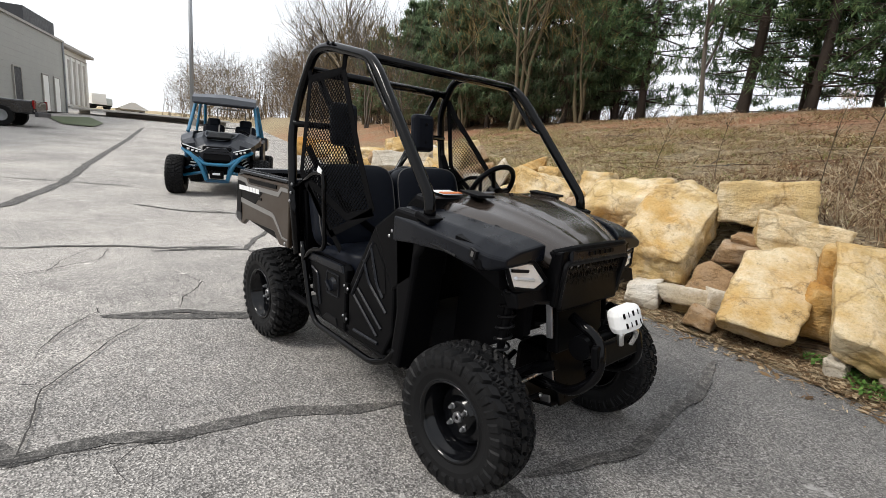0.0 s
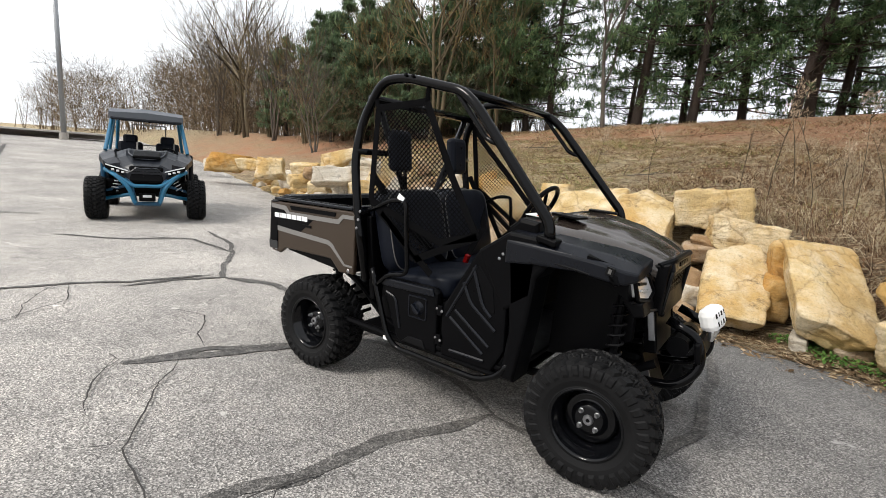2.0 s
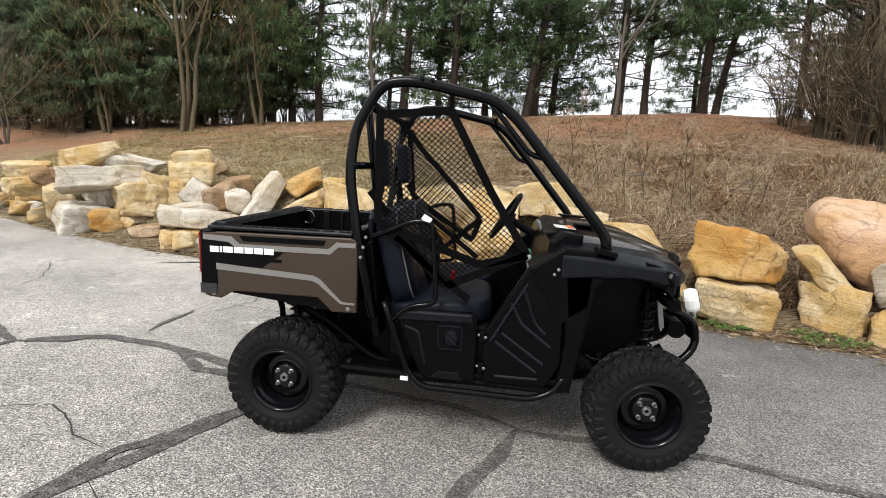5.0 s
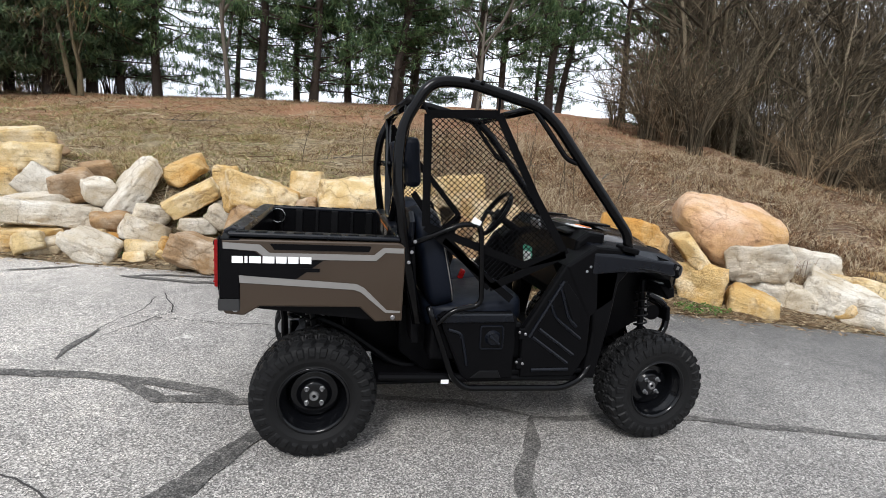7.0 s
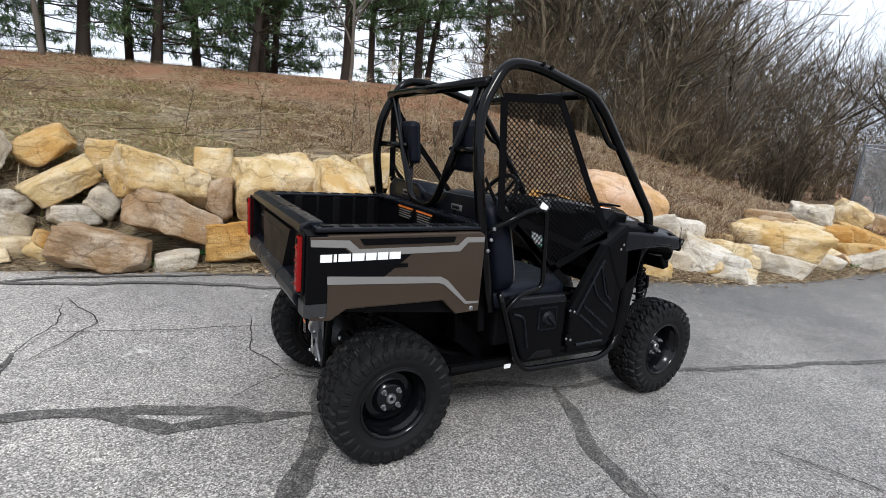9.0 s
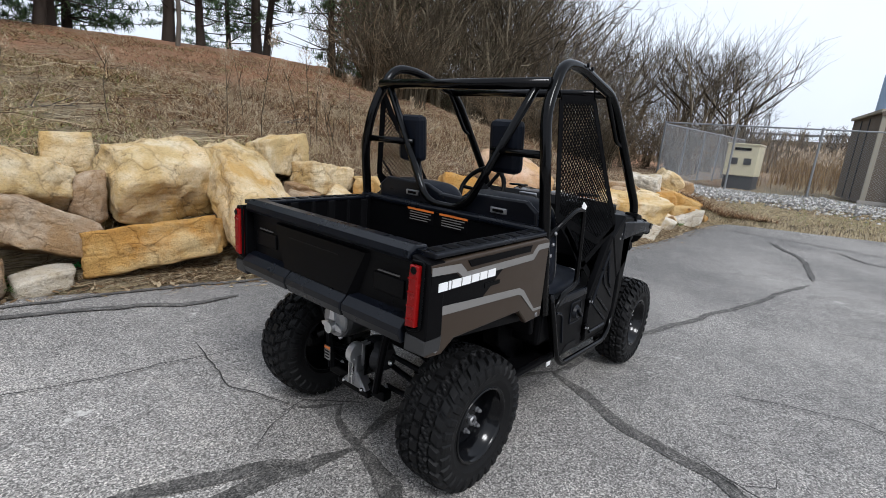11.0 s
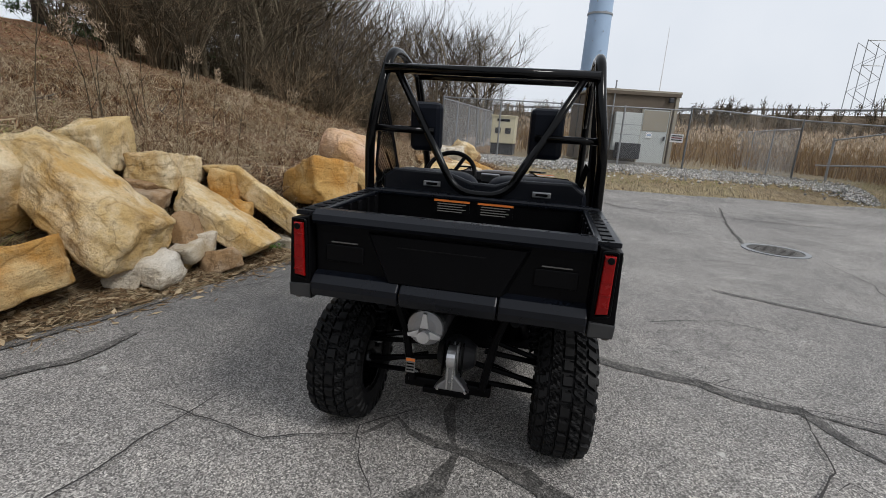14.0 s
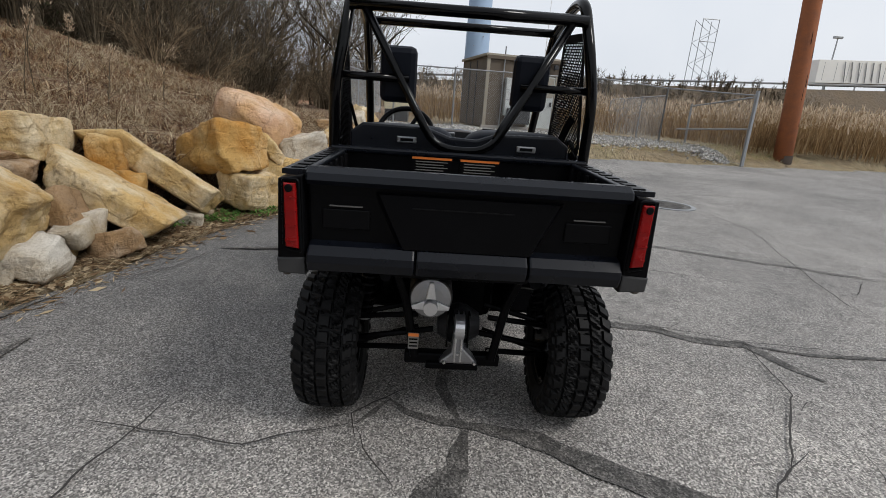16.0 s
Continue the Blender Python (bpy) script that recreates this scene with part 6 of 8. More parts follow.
def twig_mass(seed, radius, height, count, material, name="crown", lift=0.0):
    """A cloud of fine bare twigs."""
    rng = random.Random(seed)
    s = Soup()
    for _ in range(count):
        a, r = rng.uniform(0, 2 * math.pi), radius * math.sqrt(rng.random())
        p = Vector((math.cos(a) * r, math.sin(a) * r, lift + height * rng.random() ** 0.8))
        d = Vector((math.cos(a) * 0.5, math.sin(a) * 0.5, rng.uniform(0.2, 1.2))) + jitter(rng, 0.7)
        d.normalize()
        k = rng.uniform(0.25, 0.7)
        s.tube([p, p + d * k * 0.5 + jitter(rng, 0.05), p + d * k + jitter(rng, 0.10)], [0.0085, 0.006, 0.0025], 3)
    return s.mesh(name, material)


def shrub_mesh(seed, height=2.4, stems=34, material=TWIG, arch=0.5):
    rng = random.Random(seed)
    s = Soup()
    for _ in range(stems):
        a = rng.uniform(0, 2 * math.pi)
        out = Vector((math.cos(a), math.sin(a), 0))
        h = height * rng.uniform(0.55, 1.1)
        pts = [out * rng.uniform(0, 0.35) + Vector((0, 0, -0.1))]
        for t in (0.25, 0.5, 0.75, 1.0):
            pts.append(out * (0.2 + arch * h * t * t) + Vector((0, 0, h * (t - 0.25 * arch * t * t))) + jitter(rng, 0.12 * t))
        r = rng.uniform(0.007, 0.021)
        s.tube(pts, [r, r * 0.85, r * 0.7, r * 0.5, r * 0.3], 3)
        for _ in range(6):
            q = pts[rng.randint(1, 3)].lerp(pts[4], rng.random() * 0.8)
            d = (out * rng.uniform(-0.4, 0.8) + jitter(rng, 0.9) + Vector((0, 0, 0.5))).normalized()
            k = rng.uniform(0.25, 0.8)
            s.tube([q, q + d * k * 0.5, q + d * k + jitter(rng, 0.12)], [r * 0.5, r * 0.4, r * 0.2], 3)
    return s.mesh("bush", material)


def plant(name, meshes, at, turn, size, label, category, group):
    """A plant from shared meshes: the trunk or stems, and a crown under it."""
    top = new(name)
    top.empty_display_size = 0.1
    top.matrix_world = pose(at[0], at[1], at[2] if len(at) > 2 else ground_z(at[0], at[1]) - 0.02, 0, 0, turn) @ Matrix.Scale(size, 4)
    for me in meshes:
        q = new(me.name.split(".")[0], me)
        q.parent = top
        if q.name.startswith("seed_head"):
            q["kind"] = "stuff"
    return tagged(top, label, category, group)


rng = random.Random(11)
PINES = [pine_meshes(1, 11, 1.9, 3.2, 0, NEEDLES, 1.0), pine_meshes(2, 12, 2.6, 2.9, 0, NEEDLES, 1.0), pine_meshes(3, 10.5, 0.6, 3.6, 0, NEEDLES, 1.25), pine_meshes(4, 11, 2.6, 3.0, 0.13, NEEDLES, 1.0)]
PINE_WORDS = "tall dark green pine with bare lower trunk on the crest"
for k, (x, y, kind, sc) in enumerate(((-11.7, 17.2, 0, 1.0), (-9.4, 17.6, 1, 0.95), (-7.1, 17.0, 2, 1.0), (-3.7, 17.4, 1, 1.0), (-1.75, 17.0, 2, 1.08), (1.3, 17.2, 3, 1.0), (1.7, 17.9, 1, 0.9),
                                     (4.7, 17.3, 1, 1.02), (5.8, 17.1, 0, 0.95), (8.0, 17.2, 1, 1.0), (8.7, 17.8, 3, 0.95), (11.2, 17.0, 0, 1.05), (13.6, 16.2, 2, 0.95), (-14.0, 19.5, 2, 1.0), (-12.4, 21.0, 0, 1.0),
                                     (-5.6, 23.5, 2, 0.9), (15.5, 19.0, 0, 1.0), (3.2, 25.0, 2, 0.95), (10.2, 24.0, 2, 0.9), (-0.4, 19.6, 2, 1.05), (2.6, 19.9, 2, 1.0), (-2.6, 20.5, 0, 1.0))):
    plant("pine_tree", PINES[kind], (x, y), rng.uniform(0, 360) if kind != 3 else 0, sc, PINE_WORDS, "pine tree", "pines on the crest")
YOUNG = [pine_meshes(21, 7.0, 0.4, 2.4, 0, SPRUCE, 1.7, 0.032), pine_meshes(22, 6.5, 0.3, 2.2, 0, CEDAR, 1.7, 0.032)]
for x, y, kind, sc in ((-16.5, 15.5, 0, 1.0), (-19.0, 16.5, 0, 1.1), (-21.5, 18.0, 1, 1.1), (-17.8, 18.8, 0, 1.2), (-24.5, 19.5, 1, 1.1), (-14.8, 16.4, 0, 0.95), (-27.5, 22.0, 1, 1.15), (-22.5, 21.5, 0, 1.25), (-31, 25, 1, 1.1), (-19.6, 20.5, 0, 1.2), (-12.2, 16.0, 0, 1.05), (-10.2, 16.4, 0, 0.9), (-13.6, 15.2, 0, 0.85), (-15.6, 14.6, 0, 0.9), (-18.2, 14.8, 0, 0.8), (-20.8, 16.2, 0, 1.0), (-8.6, 17.6, 0, 1.0), (-25.4, 17.4, 0, 0.9), (14.8, 13.6, 1, 0.95), (12.8, 14.5, 1, 1.0), (17.4, 12.6, 1, 0.9)):
    plant("evergreen_tree", YOUNG[kind], (x, y), rng.uniform(0, 360), sc, "dense young evergreen tree with branches to the ground", "evergreen", "evergreens behind the lawn")
# bare trees
BARE = [(bare_tree_mesh(31, 9, 1), twig_mass(61, 2.0, 3.8, 420, TWIG, lift=3.4)), (bare_tree_mesh(32, 8, 4, GREY_BARK, 0.075, 0.42), twig_mass(62, 1.9, 3.6, 420, TAN_TWIG, lift=2.6)), (bare_tree_mesh(33, 10, 2, TWIG, 0.11, 0.5), twig_mass(63, 2.4, 4.6, 520, TWIG, lift=3.0))]
for x, y, kind, sc in ((-4.5, 16.0, 0, 1.0), (4.3, 15.4, 0, 0.85), (-16.6, 12.4, 1, 0.62), (-13.4, 18.0, 2, 1.0), (-24, 15.5, 1, 0.9), (-30, 17.5, 2, 1.0), (-36, 19, 1, 1.1), (-41, 22, 2, 1.1), (-34, 24, 0, 1.1), (-45, 27, 2, 1.2), (-27, 18, 0, 0.9), 
                       (10.4, 12.0, 2, 0.85), (12.0, 11.2, 2, 0.9), (13.6, 10.0, 2, 0.8), (15.6, 10.6, 2, 0.9), (17.8, 9.4, 1, 0.9), (20.0, 10.8, 2, 0.85), (11.4, 14.0, 2, 1.0), (18.0, 13.0, 2, 1.0), (22.6, 9.0, 1, 0.8),
                       (27, 5.4, 2, 0.8), (29, 7.2, 2, 0.9), (31, 4.6, 2, 0.85), (33.5, 6.6, 2, 0.95), (26, 9.6, 2, 0.85), (36, 9.0, 2, 1.0), (13.4, 13.4, 2, 1.2), (15.0, 14.6, 2, 1.3), (16.8, 12.4, 2, 1.15), (18.6, 14.8, 2, 1.35), (14.2, 16.4, 2, 1.3), (17.2, 16.8, 2, 1.4), (20.6, 14.0, 2, 1.3), (22.6, 15.8, 2, 1.4), (12.2, 15.0, 0, 1.1), (19.6, 11.8, 2, 1.1), (28, 4.0, 2, 0.7), (30, 6.0, 0, 0.95), (21, 13, 2, 1.0), (24.5, 13.5, 2, 1.05), (28, 13.5, 2, 1.05), (33, 11, 2, 1.0), (30, 11.5, 2, 0.9), (39, 5.4, 1, 0.8)):
    plant("bare_tree", BARE[kind], (x, y), rng.uniform(0, 360), sc, "leafless winter tree with fine grey-brown branches", "bare tree", "bare trees")
# trees with yellowish budding twigs between the evergreens
OLIVE_BARK = plain("olive_bark", (0.115, 0.092, 0.055), 0.95, gloss=0.2, vary=0.4, scale=4, fine=30, bump=0.6, depth=0.02)
OLIVE = [(bare_tree_mesh(34, 10, 3, OLIVE_BARK, 0.11, 0.45), twig_mass(64, 2.6, 4.6, 620, BUD, lift=3.0)), (bare_tree_mesh(35, 8, 3, OLIVE_BARK, 0.09, 0.45), twig_mass(65, 2.2, 3.8, 520, BUD, lift=2.0))]
for x, y, kind, sc in ((-11.0, 13.9, 0, 1.0), (-20.0, 14.6, 1, 0.9), (-9.0, 15.6, 1, 0.9), (-14.4, 14.4, 1, 0.9), (-26.5, 17.0, 1, 1.1), (-33.0, 18.6, 0, 1.1)):
    plant("bare_tree", OLIVE[kind], (x, y), 70 + 40 * kind, sc, "leafless tree with yellowish budding twigs", "bare tree", "bare trees")
# the thicket at the end of the bank, and brush between the trunks
SHRUBS = [shrub_mesh(41, 2.8, 46, TWIG, 0.55), shrub_mesh(42, 2.0, 40, TAN_TWIG, 0.7), shrub_mesh(43, 3.6, 44, TWIG, 0.4)]
for k in range(120):
    if k < 70:
        x, y = rng.uniform(8.6, 22), rng.uniform(7.6, 14.5)
        if y < 9.2 and x < 11:
            y += 2.5
    elif k < 92:
        x, y = rng.uniform(-40, -9), 0
        y = lerp_table(x, (-40, -16, -9), (22, 15, 17)) + rng.uniform(-0.5, 4)
    elif k < 104:
        x, y = rng.uniform(-26, -9), rng.uniform(18.5, 22)
    else:
        x, y = rng.uniform(20, 40), rng.uniform(4.5, 11)
    plant("shrub", (SHRUBS[rng.choice((0, 0, 1, 2, 2))],), (x, y), rng.uniform(0, 360), rng.uniform(0.7, 1.25), "tangled leafless brown shrub", "shrub", "brush")
# tangles of fine twigs that close the thicket
TANGLES = [twig_mass(71, 2.2, 4.2, 1050, TWIG, "bramble"), twig_mass(72, 2.0, 3.4, 900, TAN_TWIG, "bramble"), twig_mass(73, 2.4, 5.2, 1150, TWIG, "bramble")]
for x, y, kind, sc in ((9.6, 12.2, 1, 0.8), (10.6, 10.8, 0, 0.9), (11.6, 12.4, 2, 1.0), (12.6, 10.0, 0, 0.9), (13.2, 11.8, 2, 1.1), (14.4, 9.2, 1, 0.9), (15.2, 11.0, 2, 1.1), (16.6, 9.0, 0, 0.9), (17.4, 11.4, 2, 1.1), (19.0, 9.6, 0, 1.0), (20.6, 11.0, 2, 1.0), (22.0, 8.4, 1, 0.9), (24.0, 9.6, 0, 1.0), (12.0, 13.8, 2, 1.2), (14.6, 13.4, 2, 1.2), (17.0, 13.4, 2, 1.2), (20, 13.4, 2, 1.2), (26, 7.4, 1, 0.9), (29, 8.6, 0, 0.9), (32, 7.4, 1, 0.9), (35, 6.2, 0, 0.8), (23.5, 12.5, 2, 1.1), (27, 12, 2, 1.1), (-13.2, 15.4, 1, 0.9), (-10.8, 15.6, 0, 0.9), (-16.0, 12.6, 1, 0.8), (-20.4, 15.6, 1, 1.0), (-25, 17.4, 0, 1.1), (-29, 19, 1, 1.1), (-33, 20.5, 0, 1.2), (-37, 22, 1, 1.2), (-42, 24, 0, 1.3), (-38, 19, 1, 1.5), (-43, 21, 1, 1.7), (-47, 24, 0, 1.8), (-52, 26, 1, 2.0), (-57, 28, 0, 2.1), (-62, 31, 1, 2.2), (-50, 30, 0, 2.1), (-44, 28, 1, 1.9), (-68, 33, 0, 2.3), (-74, 35, 1, 2.4), (-56, 35, 1, 2.3), (-66, 40, 1, 2.5), (-80, 38, 1, 2.4), (-33, 17.5, 1, 1.3), (-88, 40, 0, 2.5), (-70, 22.5, 1, 2.1), (-80, 25, 0, 2.4), (-90, 28, 1, 2.5), (-62, 22.5, 0, 1.8), (-100, 31, 1, 2.6), (-84, 22, 1, 1.6), (-110, 33, 0, 2.6), (-94, 25, 0, 1.7), (22, 14.5, 2, 1.3), (25, 15, 2, 1.4), (28.5, 14.6, 2, 1.4), (32, 13, 2, 1.3), (35.5, 12, 2, 1.3), (30.5, 10.2, 0, 1.1), (34, 9.4, 2, 1.1), (38, 10, 2, 1.2), (18.4, 15.4, 2, 1.3), (15.4, 15.2, 2, 1.2), (41, 8.5, 0, 1.1), (25.4, 11, 2, 1.2), (21.4, 9.6, 2, 1.1), (12.8, 12.4, 2, 1.15)):
    plant("brush_tangle", (TANGLES[kind],), (x, y), rng.uniform(0, 360), sc, "dense tangle of leafless brown twigs", "brush", "brush")
# far woods
far = Soup()
for k in range(700, 2600):
    a = rng.random()
    if k < 1100:
        x, y = rng.uniform(-120, -40), rng.uniform(26, 60)
    elif k < 1700:
        x, y = rng.uniform(-70, -26), rng.uniform(36, 60)
    else:
        x, y = rng.uniform(58, 66), rng.uniform(-50, 30)
    z = max(ground_z(x, y), -2.0)
    h = rng.uniform(4.0, 9.0) if k < 1700 else rng.uniform(2.5, 6.0)
    p = Vector((x, y, z))
    d = Vector((rng.uniform(-0.2, 0.2), rng.uniform(-0.2, 0.2), 1))
    far.tube([p, p + d * h * 0.5, p + d * h * 0.9], [0.07, 0.04, 0.012], 3)
    for _ in range(8):
        u = rng.uniform(0.2, 0.9)
        q = p + d * h * u
        e = (jitter(rng, 1) + Vector((0, 0, 0.7))).normalized() * h * rng.uniform(0.12, 0.4) * (1.15 - u)
        far.tube([q, q + e * 0.5 + jitter(rng, 0.1), q + e], [0.028, 0.018, 0.006], 3)
woods = new("far_woods", far.mesh("far_woods", TAN_TWIG))
tagged(woods, "distant leafless woodland", "woods", kind="stuff")

def edge_x(y):
    """Where the pavement ends ahead of the vehicle."""
    x = 9.0
    while x < 14.5 and edge_y(x) > y:
        x += 0.2
    return x


# dry grass over the bank, with reddish scrub towards the front
grass, scrub, straws = Soup(), Soup(), Soup()
for k in range(360000):
    near = k < 270000
    x = rng.uniform(-13, 11)
    e = edge_y(x)
    u = rng.random()
    y = e + 0.75 + (u ** 1.4) * (7.5 if near else 12.5)
    clump = noise.noise(Vector((x * 0.9, y * 0.9, 7))) + 0.6 * noise.noise(Vector((x * 2.7, y * 2.7, 1)))
    if clump < rng.uniform(-0.45, 0.35):
        continue
    z = ground_z(x, y)
    h = rng.uniform(0.06, 0.22) * (1.0 + max(0.0, clump) * 1.1) * (1.1 if x > 1.5 else 0.75)
    if y - e > 8:
        h *= 0.6
    p = Vector((x, y, z - 0.01))
    tip = p + Vector((rng.uniform(-1.4, 1.4) * h, rng.uniform(-1.2, 1.2) * h, h * rng.uniform(0.08, 0.7)))
    reddish = x > 0.4 + 2.5 * noise.noise(Vector((x * 0.5, y * 0.5, 3))) + rng.uniform(-1.5, 1.5)
    (scrub if reddish else grass).blade(p, tip, rng.uniform(0.004, 0.0085) * (1.0 if x > 1.5 else 1.5))
for k in range(52000):
    x = rng.uniform(-7, 10.5)
    e = edge_y(x)
    y = e + 0.8 + rng.random() ** 1.3 * 7.0
    if noise.noise(Vector((x * 1.1, y * 1.1, 21))) < rng.uniform(-0.15, 0.5):
        continue
    p = Vector((x, y, ground_z(x, y)))
    ln = rng.uniform(0.18, 0.62) * (0.9 if x > 1 else 0.42)
    a = rng.uniform(0, 6.28)
    out = Vector((math.cos(a), math.sin(a), 0)) * ln * rng.uniform(0.3, 1.0)
    mid = p + out * 0.4 + Vector((0, 0, ln * rng.uniform(0.2, 0.6)))
    tip = p + out + Vector((0, 0, ln * rng.uniform(0.05, 0.75)))
    straws.tube([p, mid, tip], [0.0032, 0.0028, 0.0012], 3)
for k in range(900):
    x = rng.uniform(-9, 9.5)
    y = edge_y(x) + 0.9 + rng.random() ** 1.2 * 8.5
    ln, a = rng.uniform(0.35, 1.2), rng.uniform(0, 6.28)
    pts = []
    for t in (0, 0.35, 0.7, 1.0):
        px_, py_ = x + math.cos(a) * ln * t + rng.uniform(-0.03, 0.03), y + math.sin(a) * ln * t * 0.6
        pts.append(Vector((px_, py_, ground_z(px_, py_) + 0.03 + rng.uniform(0, 0.07))))
    r = rng.uniform(0.003, 0.0075)
    straws.tube(pts, [r, r, r * 0.8, r * 0.4], 3)
for k in range(14000):
    y = rng.uniform(-13, 2.2)
    x = rng.uniform(edge_x(y) + 0.15, 15.0)
    h = rng.uniform(0.04, 0.16)
    p = Vector((x, y, ground_z(x, y) - 0.01))
    grass.blade(p, p + Vector((rng.uniform(-1.2, 1.2) * h, rng.uniform(-1.2, 1.2) * h, h * rng.uniform(0.2, 0.9))), rng.uniform(0.004, 0.010))
for k in range(60000):
    x = rng.uniform(-14, 12)
    y = edge_y(x) + rng.uniform(5.0, 14.5)
    if noise.noise(Vector((x * 0.8, y * 0.8, 33))) < rng.uniform(-0.5, 0.3):
        continue
    h = rng.uniform(0.05, 0.20)
    p = Vector((x, y, ground_z(x, y) + 0.01))
    (scrub if rng.random() < 0.6 else straws if rng.random() < 0.3 else grass).blade(p, p + Vector((rng.uniform(-1.6, 1.6) * h, rng.uniform(-1.6, 1.6) * h, h * rng.uniform(0.1, 0.6))), rng.uniform(0.006, 0.012))
for nm, soup, mt, words in (("dry_grass", grass, STRAW, "dry straw-coloured winter grass on the bank"), ("dry_scrub", scrub, SCRUB, "low reddish-brown dead scrub on the bank"), ("dead_straw", straws, PALE_STRAW, "long pale dead straws and twigs on the bank")):
    tagged(new(nm, soup.mesh(nm, mt)), words, "grass", kind="stuff")

# dead leaves and chips along the foot of the boulders and on the bank
bits = Soup()
for k in range(26000):
    foot = k < 17000
    x = rng.uniform(-8, 10.5) if k % 3 else rng.uniform(-1.0, 4.5)
    e = edge_y(x)
    y = e + rng.gauss(0.16, 0.17) if foot else e + rng.uniform(0.3, 13)
    z = max(ground_z(x, y), lot_z(x, y) if y < e else -9) + 0.006
    a = rng.uniform(0, math.pi)
    ln = rng.uniform(0.012, 0.055) if foot else rng.uniform(0.02, 0.07)
    along = Vector((math.cos(a), math.sin(a), rng.uniform(-0.25, 0.25))) * ln
    side = Vector((-math.sin(a), math.cos(a), rng.uniform(-0.3, 0.3))) * ln * (rng.uniform(0.05, 0.14) if k % 5 else 0.4)
    bits.leaf(Vector((x, y, z)), along, side)
litter = new("leaf_litter", bits.mesh("leaf_litter", LITTER))
tagged(litter, "dead leaves, straw and wood chips on the soil", "litter", kind="stuff")

# green weeds at the foot of the stones
for wx, wy, wr, n_ in ((2.15, 2.25, 0.30, 260), (2.5, 1.98, 0.25, 200), (1.75, 2.5, 0.2, 120), (-1.85, 3.25, 0.4, 260), (-3.55, 3.75, 0.3, 130), (3.3, 1.75, 0.35, 240), (8.3, 1.15, 0.4, 160), (1.95, 2.35, 0.15, 90)):
    s = Soup()
    for _ in range(n_):
        a, r = rng.uniform(0, 6.28), wr * math.sqrt(rng.random())
        p = Vector((math.cos(a) * r, math.sin(a) * r * 0.6, rng.uniform(0.01, 0.05)))
        b = rng.uniform(0, 6.28)
        along = Vector((math.cos(b), math.sin(b), rng.uniform(0.0, 0.7))) * rng.uniform(0.012, 0.026)
        side = Vector((-math.sin(b), math.cos(b), 0.2)) * rng.uniform(0.006, 0.014)
        s.leaf(p, along, side)
    w = new("weed_patch", s.mesh("weed_patch", WEED))
    w.location = (wx, wy, ground_z(wx, wy))
    tagged(w, "low green weeds at the foot of the stones", "weeds", kind="stuff")

# tall dead stalks with seed heads behind the stones
for x, y, h, lean in ((1.3, 5.0, 1.5, 0.1), (1.75, 4.8, 1.2, -0.25), (2.2, 5.2, 1.45, 0.05), (2.45, 4.9, 1.1, 0.25), (2.75, 4.6, 1.25, 0.2), (2.0, 4.4, 0.9, -0.15), (3.1, 4.7, 1.0, 0.1), (0.9, 5.4, 1.1, -0.1), (3.6, 4.3, 0.8, 0.3), (-0.4, 5.8, 0.9, 0.1), (2.6, 5.6, 1.3, -0.1), (3.3, 5.5, 1.2, 0.12), (1.5, 6.0, 1.2, -0.12), (-1.4, 6.2, 0.8, 0.1), (4.4, 5.2, 1.0, -0.1), (5.2, 4.4, 0.9, 0.2)):
    stem, head = Soup(), Soup()
    pts = [Vector((lean * h * t * t, 0.06 * math.sin(3 * t + x), h * t)) for t in (0, 0.3, 0.6, 0.85, 1)]
    stem.tube(pts, [0.0065, 0.006, 0.005, 0.004, 0.003], 4)
    for _ in range(5):
        q = pts[rng.randint(1, 3)]
        d = Vector((rng.uniform(-1, 1), rng.uniform(-1, 1), 1.2)).normalized() * rng.uniform(0.15, 0.35)
        stem.tube([q, q + d], [0.004, 0.002], 3)
    for _ in range(130):
        q = pts[4] + Vector((rng.uniform(-0.10, 0.10), rng.uniform(-0.04, 0.04), rng.uniform(-0.12, 0.10)))
        head.blade(q, q + Vector((rng.uniform(-0.06, 0.10), rng.uniform(-0.04, 0.04), rng.uniform(-0.01, 0.06))), 0.006)
    plant("weed_stalk", (stem.mesh("stem", TWIG), head.mesh("seed_head", PLUME)), (x, y), rng.uniform(0, 360), 1.0, "tall dead weed stalk with pale seed head", "weed stalk", "dead stalks")
# fallen branches on the bank
for x, y, ln, turn in ((3.2, 7.2, 1.6, 20), (2.0, 8.4, 1.2, -10), (4.6, 6.4, 1.4, 40), (-2.6, 8.8, 1.5, 10), (-0.8, 6.6, 0.9, 5), (6.2, 6.2, 1.8, 55), (5.4, 8.6, 1.6, -25), (1.0, 10.2, 1.3, 15), (7.4, 5.0, 1.2, 70), (-4.4, 10.4, 1.6, -8)):
    s = Soup()
    p = Vector((0, 0, 0))
    pts = [Vector((ln * (t - 0.5), 0.10 * math.sin(4 * t + x), ground_z(x + ln * (t - 0.5) * math.cos(radians(turn)), y + ln * (t - 0.5) * math.sin(radians(turn))) - ground_z(x, y) + 0.03 + 0.05 * t)) for t in (0, 0.25, 0.5, 0.75, 1)]
    s.tube(pts, [0.013, 0.012, 0.010, 0.007, 0.003], 5)
    for t in (1, 2, 3):
        s.tube([pts[t], pts[t] + Vector((rng.uniform(0.1, 0.4), rng.uniform(-0.35, 0.35), rng.uniform(0.02, 0.25)))], [0.009, 0.003], 4)
    plant("fallen_branch", (s.mesh("branch", GREY_BARK),), (x, y), turn, 1.0, "dead fallen branch lying on the bank", "branch", "fallen branches")
